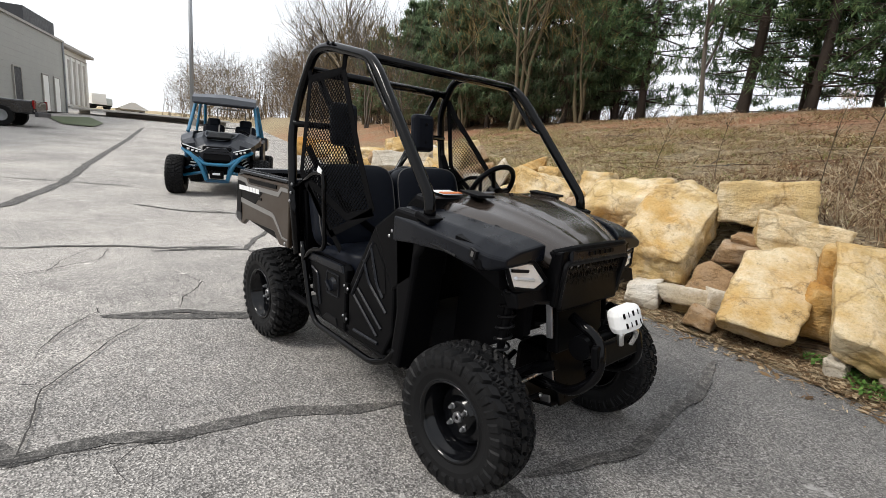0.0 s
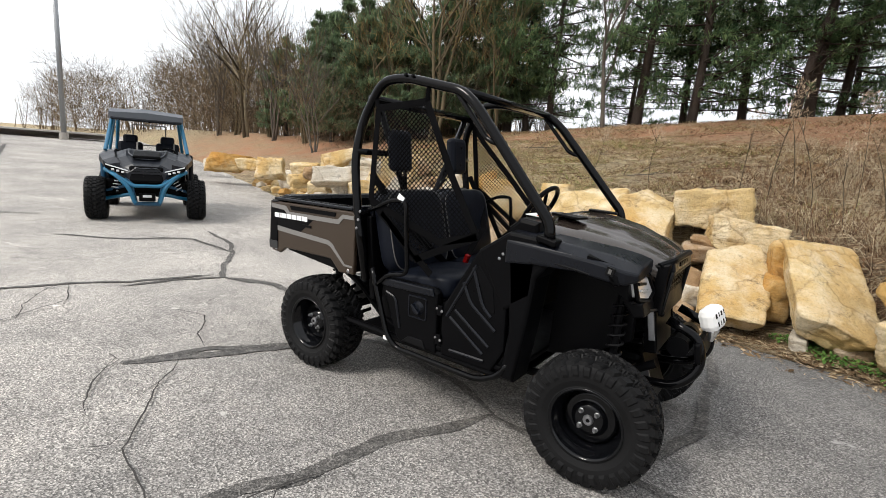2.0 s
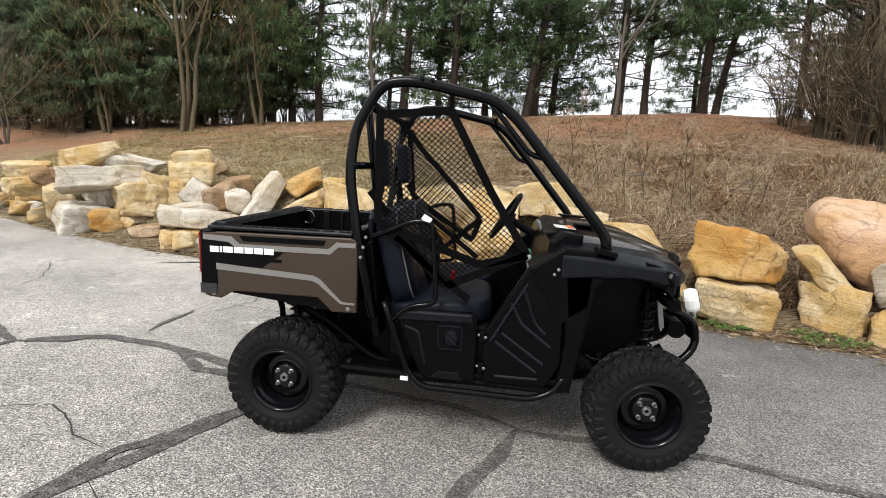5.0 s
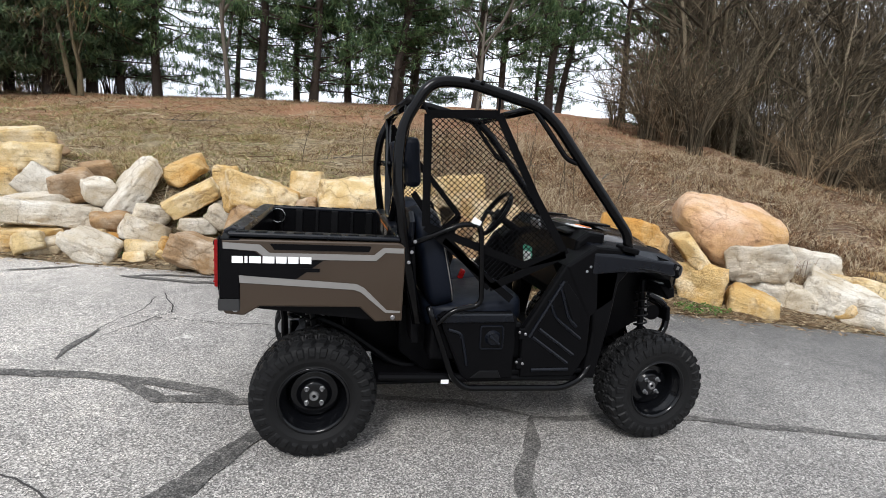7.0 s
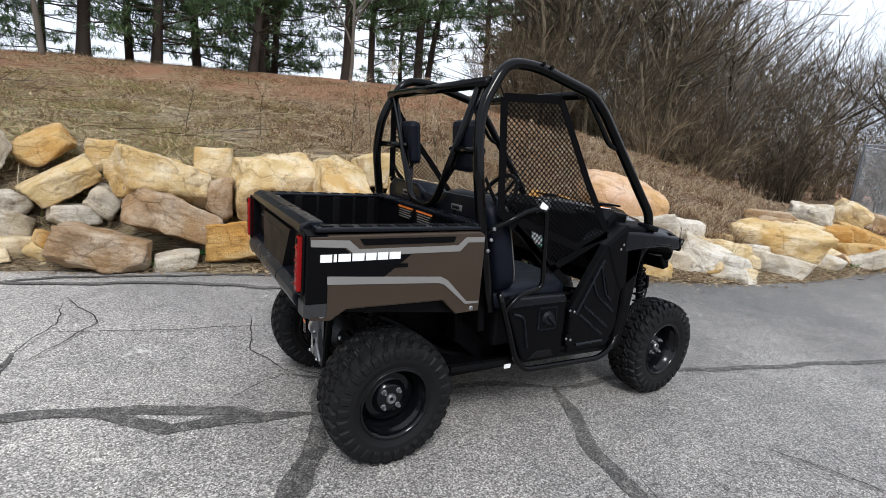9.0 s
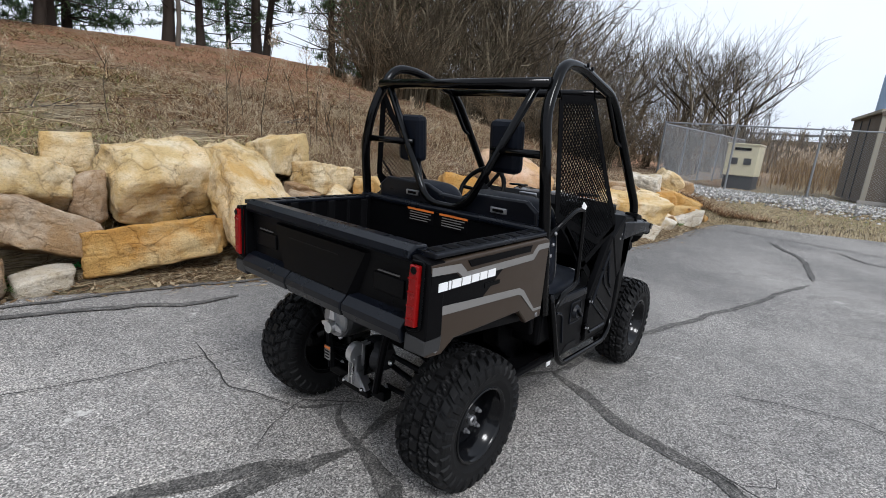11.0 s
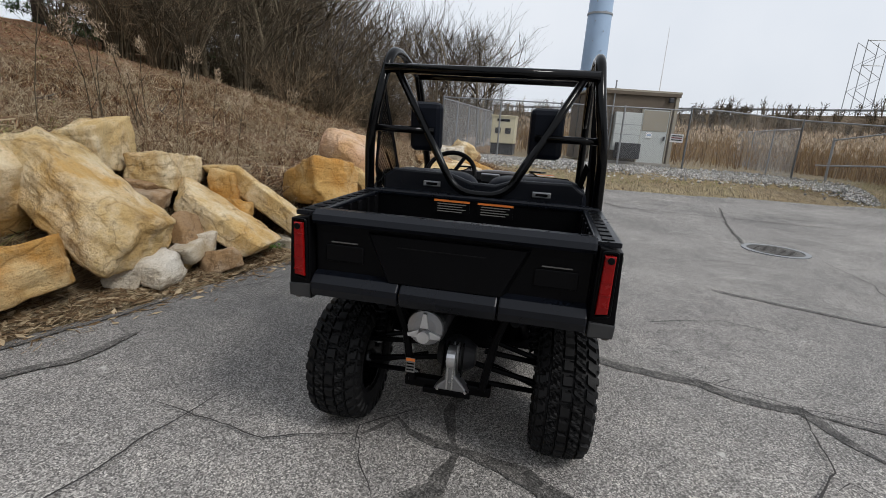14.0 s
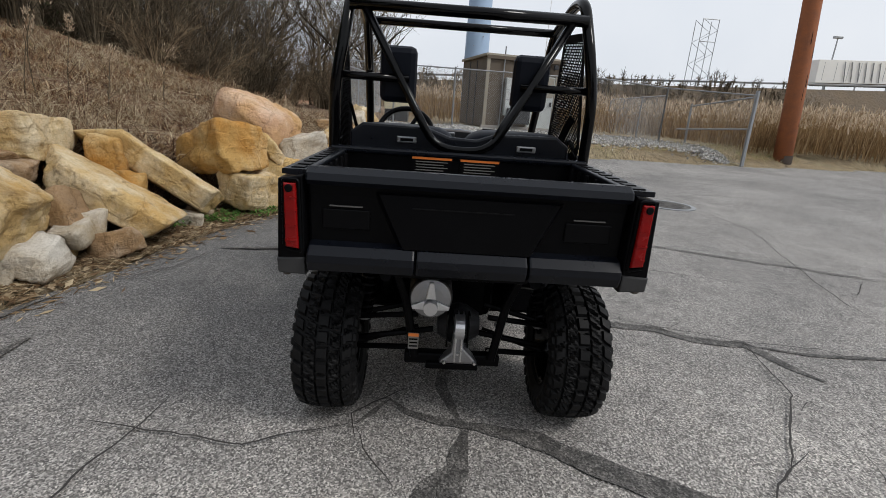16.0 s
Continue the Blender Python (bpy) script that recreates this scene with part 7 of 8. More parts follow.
# reeds beyond the fence
reeds, plumes = Soup(), Soup()
for k in range(15000):
    x, y = rng.uniform(19, 46), rng.uniform(-42, 1.5)
    if x < 24 and y > -8 and rng.random() < 0.6:
        continue
    z = 0.1 + 0.5 * min(1, (x - 15) / 10)
    h = rng.uniform(1.1, 1.95)
    p = Vector((x, y, z))
    tip = p + Vector((rng.uniform(-0.25, 0.25), rng.uniform(-0.25, 0.25), h))
    reeds.blade(p, tip, 0.022)
    reeds.blade(p.lerp(tip, 0.4), p.lerp(tip, 0.6) + Vector((rng.uniform(-0.35, 0.35), rng.uniform(-0.35, 0.35), 0.2)), 0.018)
    if rng.random() < 0.45:
        for _ in range(3):
            plumes.blade(tip - Vector((0, 0, 0.12)), tip + Vector((rng.uniform(-0.10, 0.14), rng.uniform(-0.1, 0.1), rng.uniform(0.0, 0.15))), 0.035)
for k in range(9000):
    y = rng.uniform(-34, -10.6)
    x = edge_x(max(y, -13)) + 0.8 + 0.05 * max(0.0, -13 - y) + rng.random() ** 1.5 * 9
    h = rng.uniform(0.9, 1.75)
    p = Vector((x, y, ground_z(x, y) - 0.03))
    tip = p + Vector((rng.uniform(-0.25, 0.25), rng.uniform(-0.25, 0.25), h))
    reeds.blade(p, tip, 0.016)
    reeds.blade(p.lerp(tip, 0.3), p.lerp(tip, 0.5) + Vector((rng.uniform(-0.35, 0.35), rng.uniform(-0.35, 0.35), 0.15)), 0.014)
    if rng.random() < 0.35:
        for _ in range(3):
            plumes.blade(tip - Vector((0, 0, 0.12)), tip + Vector((rng.uniform(-0.10, 0.14), rng.uniform(-0.1, 0.1), rng.uniform(0.0, 0.15))), 0.03)
tagged(new("reed_bed", reeds.mesh("reed_bed", REED)), "tall dry tan reeds beyond the fence", "reeds", kind="stuff")
tagged(new("reed_plumes", plumes.mesh("reed_plumes", PLUME)), "pale feathery reed plumes", "reeds", kind="stuff")

# ---- sealed cracks, verge, hut, fence and far things ----
CONCRETE = plain("old_concrete", (0.36, 0.34, 0.31), 0.9, vary=0.25, scale=2, fine=60, bump=0.4, depth=0.01)
HUT_WALL = plain("brown_stucco", (0.12, 0.096, 0.072), 0.9, vary=0.15, scale=2, fine=120, bump=0.5, depth=0.006)
HUT_TRIM = plain("tan_trim", (0.32, 0.29, 0.23), 0.7, vary=0.12)
PALE_METAL = plain("pale_metal_door", (0.52, 0.55, 0.54), 0.5, vary=0.08)
GALV = plain("galvanised_steel", (0.30, 0.31, 0.32), 0.5, metal=0.7, vary=0.2)
BLUE_METAL = plain("pale_blue_paint", (0.33, 0.45, 0.62), 0.55, vary=0.12, scale=1.5)
GRAVEL = plain("grey_gravel", (0.34, 0.33, 0.31), 0.95, vary=0.3, fine=40, bump=0.3)
POLE_WOOD = plain("creosoted_pole", (0.27, 0.095, 0.038), 0.85, vary=0.75, scale=3.2, fine=30, bump=0.5, depth=0.02)
BLOCK_WALL = plain("grey_block", (0.36, 0.36, 0.335), 0.9, vary=0.28, scale=0.9, fine=9, bump=0.3)
WHITE_WALL = plain("white_render", (0.76, 0.75, 0.72), 0.85, vary=0.08, scale=0.8)
DARK_METAL = plain("dark_cladding", (0.035, 0.036, 0.04), 0.6, vary=0.15)
TRUCK_BLACK = plain("black_truck_paint", (0.008, 0.008, 0.009), 0.25, gloss=0.5, vary=0.15, coat=0.5)
CREAM_BOX = plain("cream_cabinet", (0.62, 0.57, 0.40), 0.6, vary=0.1)


SEAMS = []


def seam(points, width, material=TAR, lift=0.004, rough=0.35, name="tar_seam", words="dark tar sealant over a crack in the asphalt"):
    """A ragged band along a line on the pavement."""
    SEAMS.append(name)
    lift += 0.00035 * len(SEAMS)
    pts = [Vector((p[0], p[1], 0)) for p in points]
    fine = []
    for a, b in zip(pts, pts[1:]):
        n = max(2, int((b - a).length / 0.05))
        fine += [a.lerp(b, i / n) for i in range(n)]
    fine.append(pts[-1])
    v, f = [], []
    seedv = points[0][0] * 3.7 + points[0][1] * 1.3
    for i, p in enumerate(fine):
        d = (fine[min(i + 1, len(fine) - 1)] - fine[max(i - 1, 0)]).normalized()
        s = Vector((-d.y, d.x, 0))
        wob = 0.035 * noise.noise(Vector((p.x * 3.1, p.y * 3.1, seedv))) * (1 if width > 0.02 else 0.8) + 0.012 * noise.noise(Vector((p.x * 13, p.y * 13, seedv)))
        taper = min(1.0, 0.25 + i / 6, 0.25 + (len(fine) - 1 - i) / 6)
        wa = width * 0.5 * taper * (1 + rough * noise.noise(Vector((p.x * 9, p.y * 9, 2))))
        wb = width * 0.5 * taper * (1 + rough * noise.noise(Vector((p.x * 9, p.y * 9, 8))))
        for q in (p + s * (wob + wa), p + s * (wob - wb)):
            v.append((q.x, q.y, lot_z(q.x, q.y) + lift))
    for i in range(len(fine) - 1):
        f.append((2 * i, 2 * i + 1, 2 * i + 3, 2 * i + 2))
    ob = from_lists(name, v, f, material)
    return tagged(ob, words, "crack seal" if material is TAR else "crack", "cracks in the pavement", "structure")


seam([(-0.6, -2.1), (-0.2, -1.9), (-0.16, -1.59), (-0.04, -1.39), (0.04, -0.96), (0.18, -0.67), (0.33, -0.34)], 0.085)
seam([(0.33, -0.34), (0.75, -0.38), (1.1, -0.4), (1.44, -0.47), (1.93, -0.61), (2.49, -0.76), (3.4, -1.0), (5.2, -1.4)], 0.06)
seam([(0.33, -0.34), (-0.1, -0.12), (-0.45, -0.05), (-0.82, 0.04), (-1.12, -0.08)], 0.06)
seam([(-0.22, -1.95), (-0.27, -2.28), (-0.3, -3.4)], 0.035)
seam([(-1.12, -0.08), (-1.22, -0.39), (-1.35, -0.66), (-1.46, -0.84), (-1.75, -1.4)], 0.10)
seam([(-1.12, -0.08), (-1.43, 0.0), (-1.8, 0.01), (-1.97, 0.16), (-2.15, 0.34)], 0.085)
seam([(-1.3, -0.06), (-1.57, 0.12), (-1.8, 0.22), (-2.15, 0.34), (-2.56, 0.42), (-2.81, 0.45), (-3.3, 0.25)], 0.085)
seam([(-0.95, 0.27), (-1.05, 0.18), (-1.12, -0.08), (-1.18, -0.39), (-1.28, -0.54)], 0.05)
seam([(-0.95, 0.27), (-1.13, 0.39)], 0.05)
seam([(-2.6, 0.62), (-2.59, 1.21)], 0.05)
seam([(-1.79, -1.4), (-1.71, -1.22), (-1.59, -0.89), (-1.33, -0.5)], 0.065)
seam([(-3.61, -0.69), (-3.53, -0.24), (-3.37, 0.2), (-3.9, 0.55), (-4.49, 1.0), (-5.14, 1.35), (-6.2, 1.6)], 0.06)
seam([(-3.37, 0.2), (-3.0, 0.3), (-2.81, 0.45)], 0.045)
seam([(-4.2, -1.88), (-4.01, -0.97), (-3.71, -0.55), (-3.52, 0.2)], 0.05)
seam([(-6.75, -1.83), (-9.5, -0.9), (-13.0, -0.1), (-22.0, 2.4), (-32.0, 5.0)], 0.17)
seam([(-6.9, -0.3), (-6.16, 0.26), (-5.76, 0.9)], 0.05)
seam([(-6.12, 0.63), (-5.64, 1.09), (-4.49, 1.02)], 0.045)
seam([(-4.24, 2.98), (-3.6, 3.3)], 0.06)
seam([(-3.08, 2.84), (-2.62, 2.72), (-2.02, 2.62), (-1.25, 2.4), (-0.98, 2.21), (-0.55, 2.16)], 0.07)
seam([(-3.08, 2.84), (-2.62, 2.94), (-2.0, 2.86), (-0.98, 2.7), (0.03, 2.42)], 0.045)
seam([(2.22, -2.04), (1.82, -2.95), (1.63, -3.38), (1.3, -4.2)], 0.03)
seam([(9.3, -4.4), (7.4, -3.9), (5.46, -3.5), (4.4, -3.3)], 0.035)
seam([(8.6, -1.6), (7.89, -2.01), (7.61, -6.17)], 0.04)
seam([(9.2, 0.3), (9.0, -1.8), (8.7, -4.2), (8.3, -6.0)], 0.04)
seam([(5.5, -1.45), (7.2, -1.2), (8.4, -0.6)], 0.07)
seam([(-12, -3.5), (-10.5, -2.2), (-9.8, -1.0), (-9.0, 0.2)], 0.05)
seam([(-18, -3), (-15, -2.2), (-13.5, -3.1)], 0.09)
seam([(1.08, -0.3), (1.3, 0.3), (1.25, 1.2), (1.13, 1.89)], 0.07)
for pts in ([(-3.0, -1.9), (-3.4, -1.2), (-3.9, -1.0)],
            [(-1.0, 1.2), (-1.6, 1.3), (-2.5, 1.5)], [(-2.5, 1.0), (-2.2, 1.6), (-2.45, 2.3)], [(0.9, -1.2), (1.2, -1.9), (1.0, -2.6)],
            [(3.0, -1.6), (3.6, -2.6), (3.4, -3.7)], [(5.5, -4.1), (6.1, -5.3), (5.9, -6.6)], [(-5.0, -0.6), (-5.6, -1.2), (-5.4, -2.2)], [(-4.6, 1.1), (-4.8, 1.9), (-5.4, 2.6)], [(-1.13, 0.39), (-1.3, 0.8), (-1.2, 1.5)], [(0.03, 2.4), (0.6, 2.0), (1.1, 1.9)], [(-7.5, -1.2), (-8.2, -2.0), (-8.0, -3.0)],
            [(0.06, -1.16), (-0.03, -1.48), (-0.19, -1.95), (-0.24, -2.36), (-0.42, -2.62)],
            [(-0.12, -1.92), (-0.46, -1.83), (-0.77, -1.78), (-1.03, -1.58), (-1.39, -1.31)],
            [(4.37, -4.12), (3.17, -4.14), (1.68, -3.59), (0.57, -3.23), (0.21, -3.22)],
            [(1.3, -3.81), (1.17, -3.88), (0.85, -3.55), (0.75, -3.32)],
            [(-1.24, 0.37), (-1.09, 0.4), (-0.91, 0.24), (-0.81, 0.12)],
            [(-1.5, 0.21), (-1.3, 0.34), (-1.17, 0.39)],
            [(-1.83, -1.39), (-1.59, -1.6), (-1.3, -1.77), (-1.18, -1.79)],
            [(-0.93, -1.94), (-0.82, -1.81), (-0.91, -1.72)],
            [(-2.58, -0.69), (-2.26, -0.59), (-1.9, -0.84), (-1.64, -0.92)],
            [(-3.02, -1.6), (-3.43, -1.48), (-3.87, -1.19), (-4.08, -0.89)],
            [(0.2, -1.6), (0.07, -1.61), (-0.03, -1.51), (-0.05, -1.39)],
            [(-1.94, -1.4), (-1.78, -1.39), (-1.7, -1.5), (-1.7, -1.55)],
            [(-1.6, -1.11), (-1.4, -1.25), (-1.2, -1.53)],
            [(-3.54, -0.36), (-3.56, -0.06), (-3.46, 0.24)],
            [(-2.45, 2.13), (-2.44, 1.62), (-2.59, 1.09)]):
    seam(pts, 0.009, CRACK, 0.003, 0.7, "hairline_crack", "narrow open crack in the asphalt")

# manhole cover
cover = thing("manhole_cover", "round cast iron manhole cover set in the asphalt", "manhole cover", at=(4.75, -3.75, lot_z(4.75, -3.75)))
part("frame", lathe(bmesh.new(), [(0.44, 0.002), (0.44, 0.012), (0.37, 0.012), (0.37, 0.002)], Matrix(), 40), GALV, cover)
part("lid", lathe(bmesh.new(), [(0.0001, 0.008), (0.365, 0.008), (0.365, 0.0)], Matrix(), 40), TAR, cover)
for k in range(7):
    part("lid_rib", boxed((-0.27 + 0.09 * k, 0, 0.01), (0.03, 0.6 - abs(k - 3) * 0.12, 0.008)), TAR, cover)

# gravel strip before the fence
stones = Soup()
rng = random.Random(5)
for k in range(15000):
    y = rng.uniform(-9.6, 3.6)
    x = 14.15 + rng.gauss(0.25, 0.62) - (0.55 * max(0, -y - 7.4))
    z = ground_z(x, y)
    r = rng.uniform(0.02, 0.055)
    c = Vector((x, y, z + r * 0.4))
    i = len(stones.v)
    stones.v += [c + Vector((r * rng.uniform(0.6, 1.2), 0, 0)), c + Vector((0, r * rng.uniform(0.6, 1.2), 0)), c - Vector((r * rng.uniform(0.6, 1.2), 0, 0)), c - Vector((0, r * rng.uniform(0.6, 1.2), 0)), c + Vector((0, 0, r * rng.uniform(0.5, 1.0))), c - Vector((0, 0, r))]
    stones.f += [(i, i + 1, i + 4), (i + 1, i + 2, i + 4), (i + 2, i + 3, i + 4), (i + 3, i, i + 4), (i + 1, i, i + 5), (i + 2, i + 1, i + 5), (i + 3, i + 2, i + 5), (i, i + 3, i + 5)]
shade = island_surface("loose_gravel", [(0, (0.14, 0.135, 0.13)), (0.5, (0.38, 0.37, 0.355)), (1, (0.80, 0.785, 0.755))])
tagged(new("gravel_strip", stones.mesh("gravel_strip", shade)), "loose pale grey gravel along the fence", "gravel", kind="stuff")

# equipment hut
HX, HZ = 16.0, 0.60
hut = thing("equipment_hut", "low brown stucco equipment hut with flat roof and metal door", "hut", at=(HX - 0.42, -0.04, HZ), rz=11)
part("wall", boxed((1.75, -3.26, 1.27), (3.5, 2.96, 2.54), None, 0.01), HUT_WALL, hut)
part("roof", boxed((1.75, -3.26, 2.58), (3.66, 3.12, 0.09), None, 0.01), HUT_TRIM, hut)
part("roof_edge", boxed((-0.06, -3.26, 2.50), (0.05, 3.06, 0.12), None, 0.005), HUT_WALL, hut)
part("corner_trim", boxed((-0.02, -1.82, 1.25), (0.06, 0.12, 2.5), None, 0.005), HUT_TRIM, hut)
part("corner_trim", boxed((-0.02, -4.70, 1.25), (0.06, 0.12, 2.5), None, 0.005), HUT_TRIM, hut)
part("plinth", boxed((-0.04, -3.26, 0.04), (0.10, 3.1, 0.10), None, 0.005), CONCRETE, hut)
for yy in (-2.07, -1.9):
    part("side_seam", boxed((1.3 if yy < -2 else 2.3, -1.77, 1.25), (0.06, 0.03, 2.4)), DARK_METAL, hut)
door = part("door", boxed((-0.03, -4.02, 1.02), (0.05, 0.95, 1.9), None, 0.006), PALE_METAL, hut, "pale grey metal door with notices")
part("door_top_panel", boxed((-0.055, -4.02, 1.58), (0.03, 0.9, 0.72), None, 0.006), HUT_TRIM, door)
part("door_frame", piped([(-0.05, -3.51, 0.08), (-0.05, -3.51, 2.02), (-0.05, -4.53, 2.02), (-0.05, -4.53, 0.08)], 0.03, 0.01, 4), HUT_TRIM, door)
part("notice", boxed((-0.075, -3.85, 1.08), (0.004, 0.22, 0.2)), WHITE_DECAL, door, "white and blue notice")
part("notice_mark", boxed((-0.079, -3.85, 1.08), (0.004, 0.14, 0.06)), BLUE_METAL, door)
part("door_handle", boxed((-0.09, -4.40, 0.98), (0.06, 0.06, 0.16), None, 0.01), DARK_METAL, door)
unit = part("air_unit", boxed((-0.10, -3.0, 1.15), (0.22, 0.95, 1.35), None, 0.015), PALE_METAL, hut, "pale wall-mounted air conditioner")
part("unit_grille", boxed((-0.30, -3.05, 0.48), (0.35, 0.85, 0.55), None, 0.02), DARK_METAL, unit, "dark lower louvre")
for k in range(2):
    part("unit_seam", boxed((-0.213, -3.0, 1.05 + 0.35 * k), (0.006, 0.93, 0.02)), GALV, unit)
part("wall_pipe", tube(bmesh.new(), [(-0.06, -2.42, 0.05), (-0.06, -2.42, 2.9)], 0.025, 8), GALV, hut)
part("wall_lamp", boxed((-0.10, -4.45, 2.32), (0.12, 0.16, 0.16), None, 0.02), DARK_METAL, hut)
sign = thing("warning_sign", "small white warning sign on the fence", "sign", at=(15.2, -4.55, 1.62))
part("plate", boxed((0, 0, 0), (0.01, 0.42, 0.28), None, 0.003), WHITE_DECAL, sign)
for k in range(3):
    part("text_bar", boxed((-0.008, 0, 0.08 - 0.07 * k), (0.006, 0.34, 0.035)), RED_LENS if k == 1 else BLACK_DECAL, sign)

# tower, mast, generator cabinet
tower = thing("steel_tower", "tall pale blue tapering steel tower", "tower", at=(27.0, -2.25, 0.4))
part("shaft", lathe(bmesh.new(), [(0.72, 0), (0.70, 2.5), (0.64, 8), (0.60, 11.0), (0.58, 24)], Matrix(), 24), BLUE_METAL, tower, smooth=True)
for z in (7.6, 12.5):
    part("flange", lathe(bmesh.new(), [(0.62, z), (0.68, z), (0.68, z + 0.10), (0.62, z + 0.10)], Matrix(), 24), GALV, tower)
for k in range(16):
    part("step_bolt", boxed((-0.67 + 0.004 * k, 0.25 * (-1) ** k, 3.2 + 0.5 * k), (0.12, 0.04, 0.04)), GALV, tower)
mast = thing("radio_mast", "thin white radio whip antenna on the hut", "antenna", at=(16.8, -4.05, 3.2))
part("whip", tube(bmesh.new(), [(0, 0, 0), (0.0, 0, 2.3)], [0.02, 0.008], 6), WHITE_DECAL, mast)
gen = thing("generator_cabinet", "cream metal generator cabinet on a dark base", "cabinet", at=(17.6, 1.55, 0.55))
part("cabinet", boxed((0, 0, 0.98), (1.3, 0.95, 1.05), None, 0.03), CREAM_BOX, gen)
part("base", boxed((0, 0, 0.23), (1.2, 0.9, 0.46), None, 0.02), DARK_METAL, gen)
part("lid", boxed((0, 0, 1.52), (1.36, 1.0, 0.06), None, 0.015), CREAM_BOX, gen)
for k in range(2):
    part("vent", boxed((-0.66, -0.2 + 0.4 * k, 0.95), (0.02, 0.22, 0.22)), DARK_METAL, gen)
part("text_bar", boxed((-0.66, 0.0, 1.36), (0.01, 0.5, 0.10)), BLACK_DECAL, gen)


# chain link fence
def fence(a, b, height=2.0, posts=6, rail=True, name="chain_link_fence"):
    a, b = Vector(a), Vector(b)
    f = thing(name, "galvanised chain link fence with steel posts", "fence", "fence runs", at=tuple(a))
    d = b - a
    ln = Vector((d.x, d.y, 0)).length
    at = lambda u, h: Vector((d.x * u, d.y * u, d.z * u + h))
    for k in range(posts + 1):
        part("post", tube(bmesh.new(), [at(k / posts, -0.1), at(k / posts, height + (0.05 if rail else 0.0))], 0.032, 8), GALV, f)
    part("top_rail", tube(bmesh.new(), [at(0, height), at(1, height)], 0.022, 8), GALV, f)
    part("bottom_wire", tube(bmesh.new(), [at(0, 0.08), at(1, 0.08)], 0.006, 5), GALV, f)
    s = Soup()
    step = 0.075
    n = int((ln + height) / step)
    for k in range(n):
        x0 = k * step
        for sgn in (1, -1):
            xa, xb = (x0 - height, x0) if sgn > 0 else (x0, x0 - height)
            ha, hb = 0.05, height
            pts = []
            for x_, h_ in ((xa, ha), (xb, hb)):
                pts.append([x_, h_])
            (x1, h1), (x2, h2) = pts
            lo, hi = 0.0, 1.0
            if x2 != x1:
                t0, t1 = sorted(((0 - x1) / (x2 - x1), (ln - x1) / (x2 - x1)))
                lo, hi = max(lo, t0), min(hi, t1)
            if hi > lo:
                p = at((x1 + (x2 - x1) * lo) / ln, h1 + (h2 - h1) * lo)
                q = at((x1 + (x2 - x1) * hi) / ln, h1 + (h2 - h1) * hi)
                s.tube([p, q], [0.0022, 0.0022], 3)
    mesh = new("wire_mesh", s.mesh("wire_mesh", GALV))
    mesh.parent = f
    mesh["kind"] = "stuff"
    return f


fence((14.9, 3.6, 0.5), (14.9, -4.8, 0.48), 2.05, 4)
fence((14.9, -4.8, 0.48), (14.9, -8.15, 0.26), 2.15, 1)
fence((14.9, -8.15, 0.26), (12.35, -9.75, 0.08), 2.15, 1)
fence((14.9, 3.6, 0.5), (27.0, 3.2, 0.6), 2.0, 5)
fence((14.9, -8.15, 0.26), (24.5, -9.6, 0.3), 1.9, 3)
gate = thing("fence_gate", "open galvanised steel pipe gate leaf", "gate", at=(12.35, -9.75, 0.08))
part("gate_post", tube(bmesh.new(), [(0.02, -0.04, -0.05), (0.2, -0.12, 2.3)], 0.06, 10), GALV, gate)
part("gate_rail", tube(bmesh.new(), [(0.15, -0.1, 2.12), (2.95, 0.42, 1.80)], 0.026, 8), GALV, gate)
part("gate_rail", tube(bmesh.new(), [(0.1, -0.06, 1.15), (2.95, 0.40, 0.98)], 0.026, 8), GALV, gate)
part("gate_upright", tube(bmesh.new(), [(2.95, 0.41, 0.22), (2.98, 0.42, 1.88)], 0.04, 8), GALV, gate)
part("gate_rail", tube(bmesh.new(), [(2.95, 0.40, 0.98), (4.0, 0.3, 0.95)], 0.022, 8), GALV, gate)
upole = thing("utility_pole", "leaning reddish-brown wooden utility pole", "utility pole", at=(13.7, -12.05, 0.07))
part("shaft", tube(bmesh.new(), [(0, 0, -0.3), (-0.05, 0.22, 2.6), (-0.1, 0.48, 5.2), (-0.2, 0.95, 10)], [0.29, 0.28, 0.265, 0.24], 20), POLE_WOOD, upole, smooth=True)
part("tar_foot", tube(bmesh.new(), [(0, 0, -0.3), (-0.012, 0.04, 0.38)], [0.297, 0.293], 20), BARK, upole, "tarred dark foot", smooth=True)
for k in range(9):
    z = 0.5 + 0.42 * k
    y = 0.085 * z - 0.02 + 0.13 * math.sin(2.4 * k)
    part("check_crack", tube(bmesh.new(), [(-0.02 * z - 0.275 + 0.25 * abs(math.sin(2.4 * k)) ** 3 * 0.2, y, z), (-0.02 * z - 0.278 + 0.25 * abs(math.sin(2.4 * k)) ** 3 * 0.2, y + 0.03, z + 0.35)], [0.012, 0.006], 5), BLACK_DECAL, upole)

# embankment road with trailers, lattice tower and lamp far ahead
def road_z(y):
    return 6.0 + 0.045 * min(max(-27 - y, -30), 60)


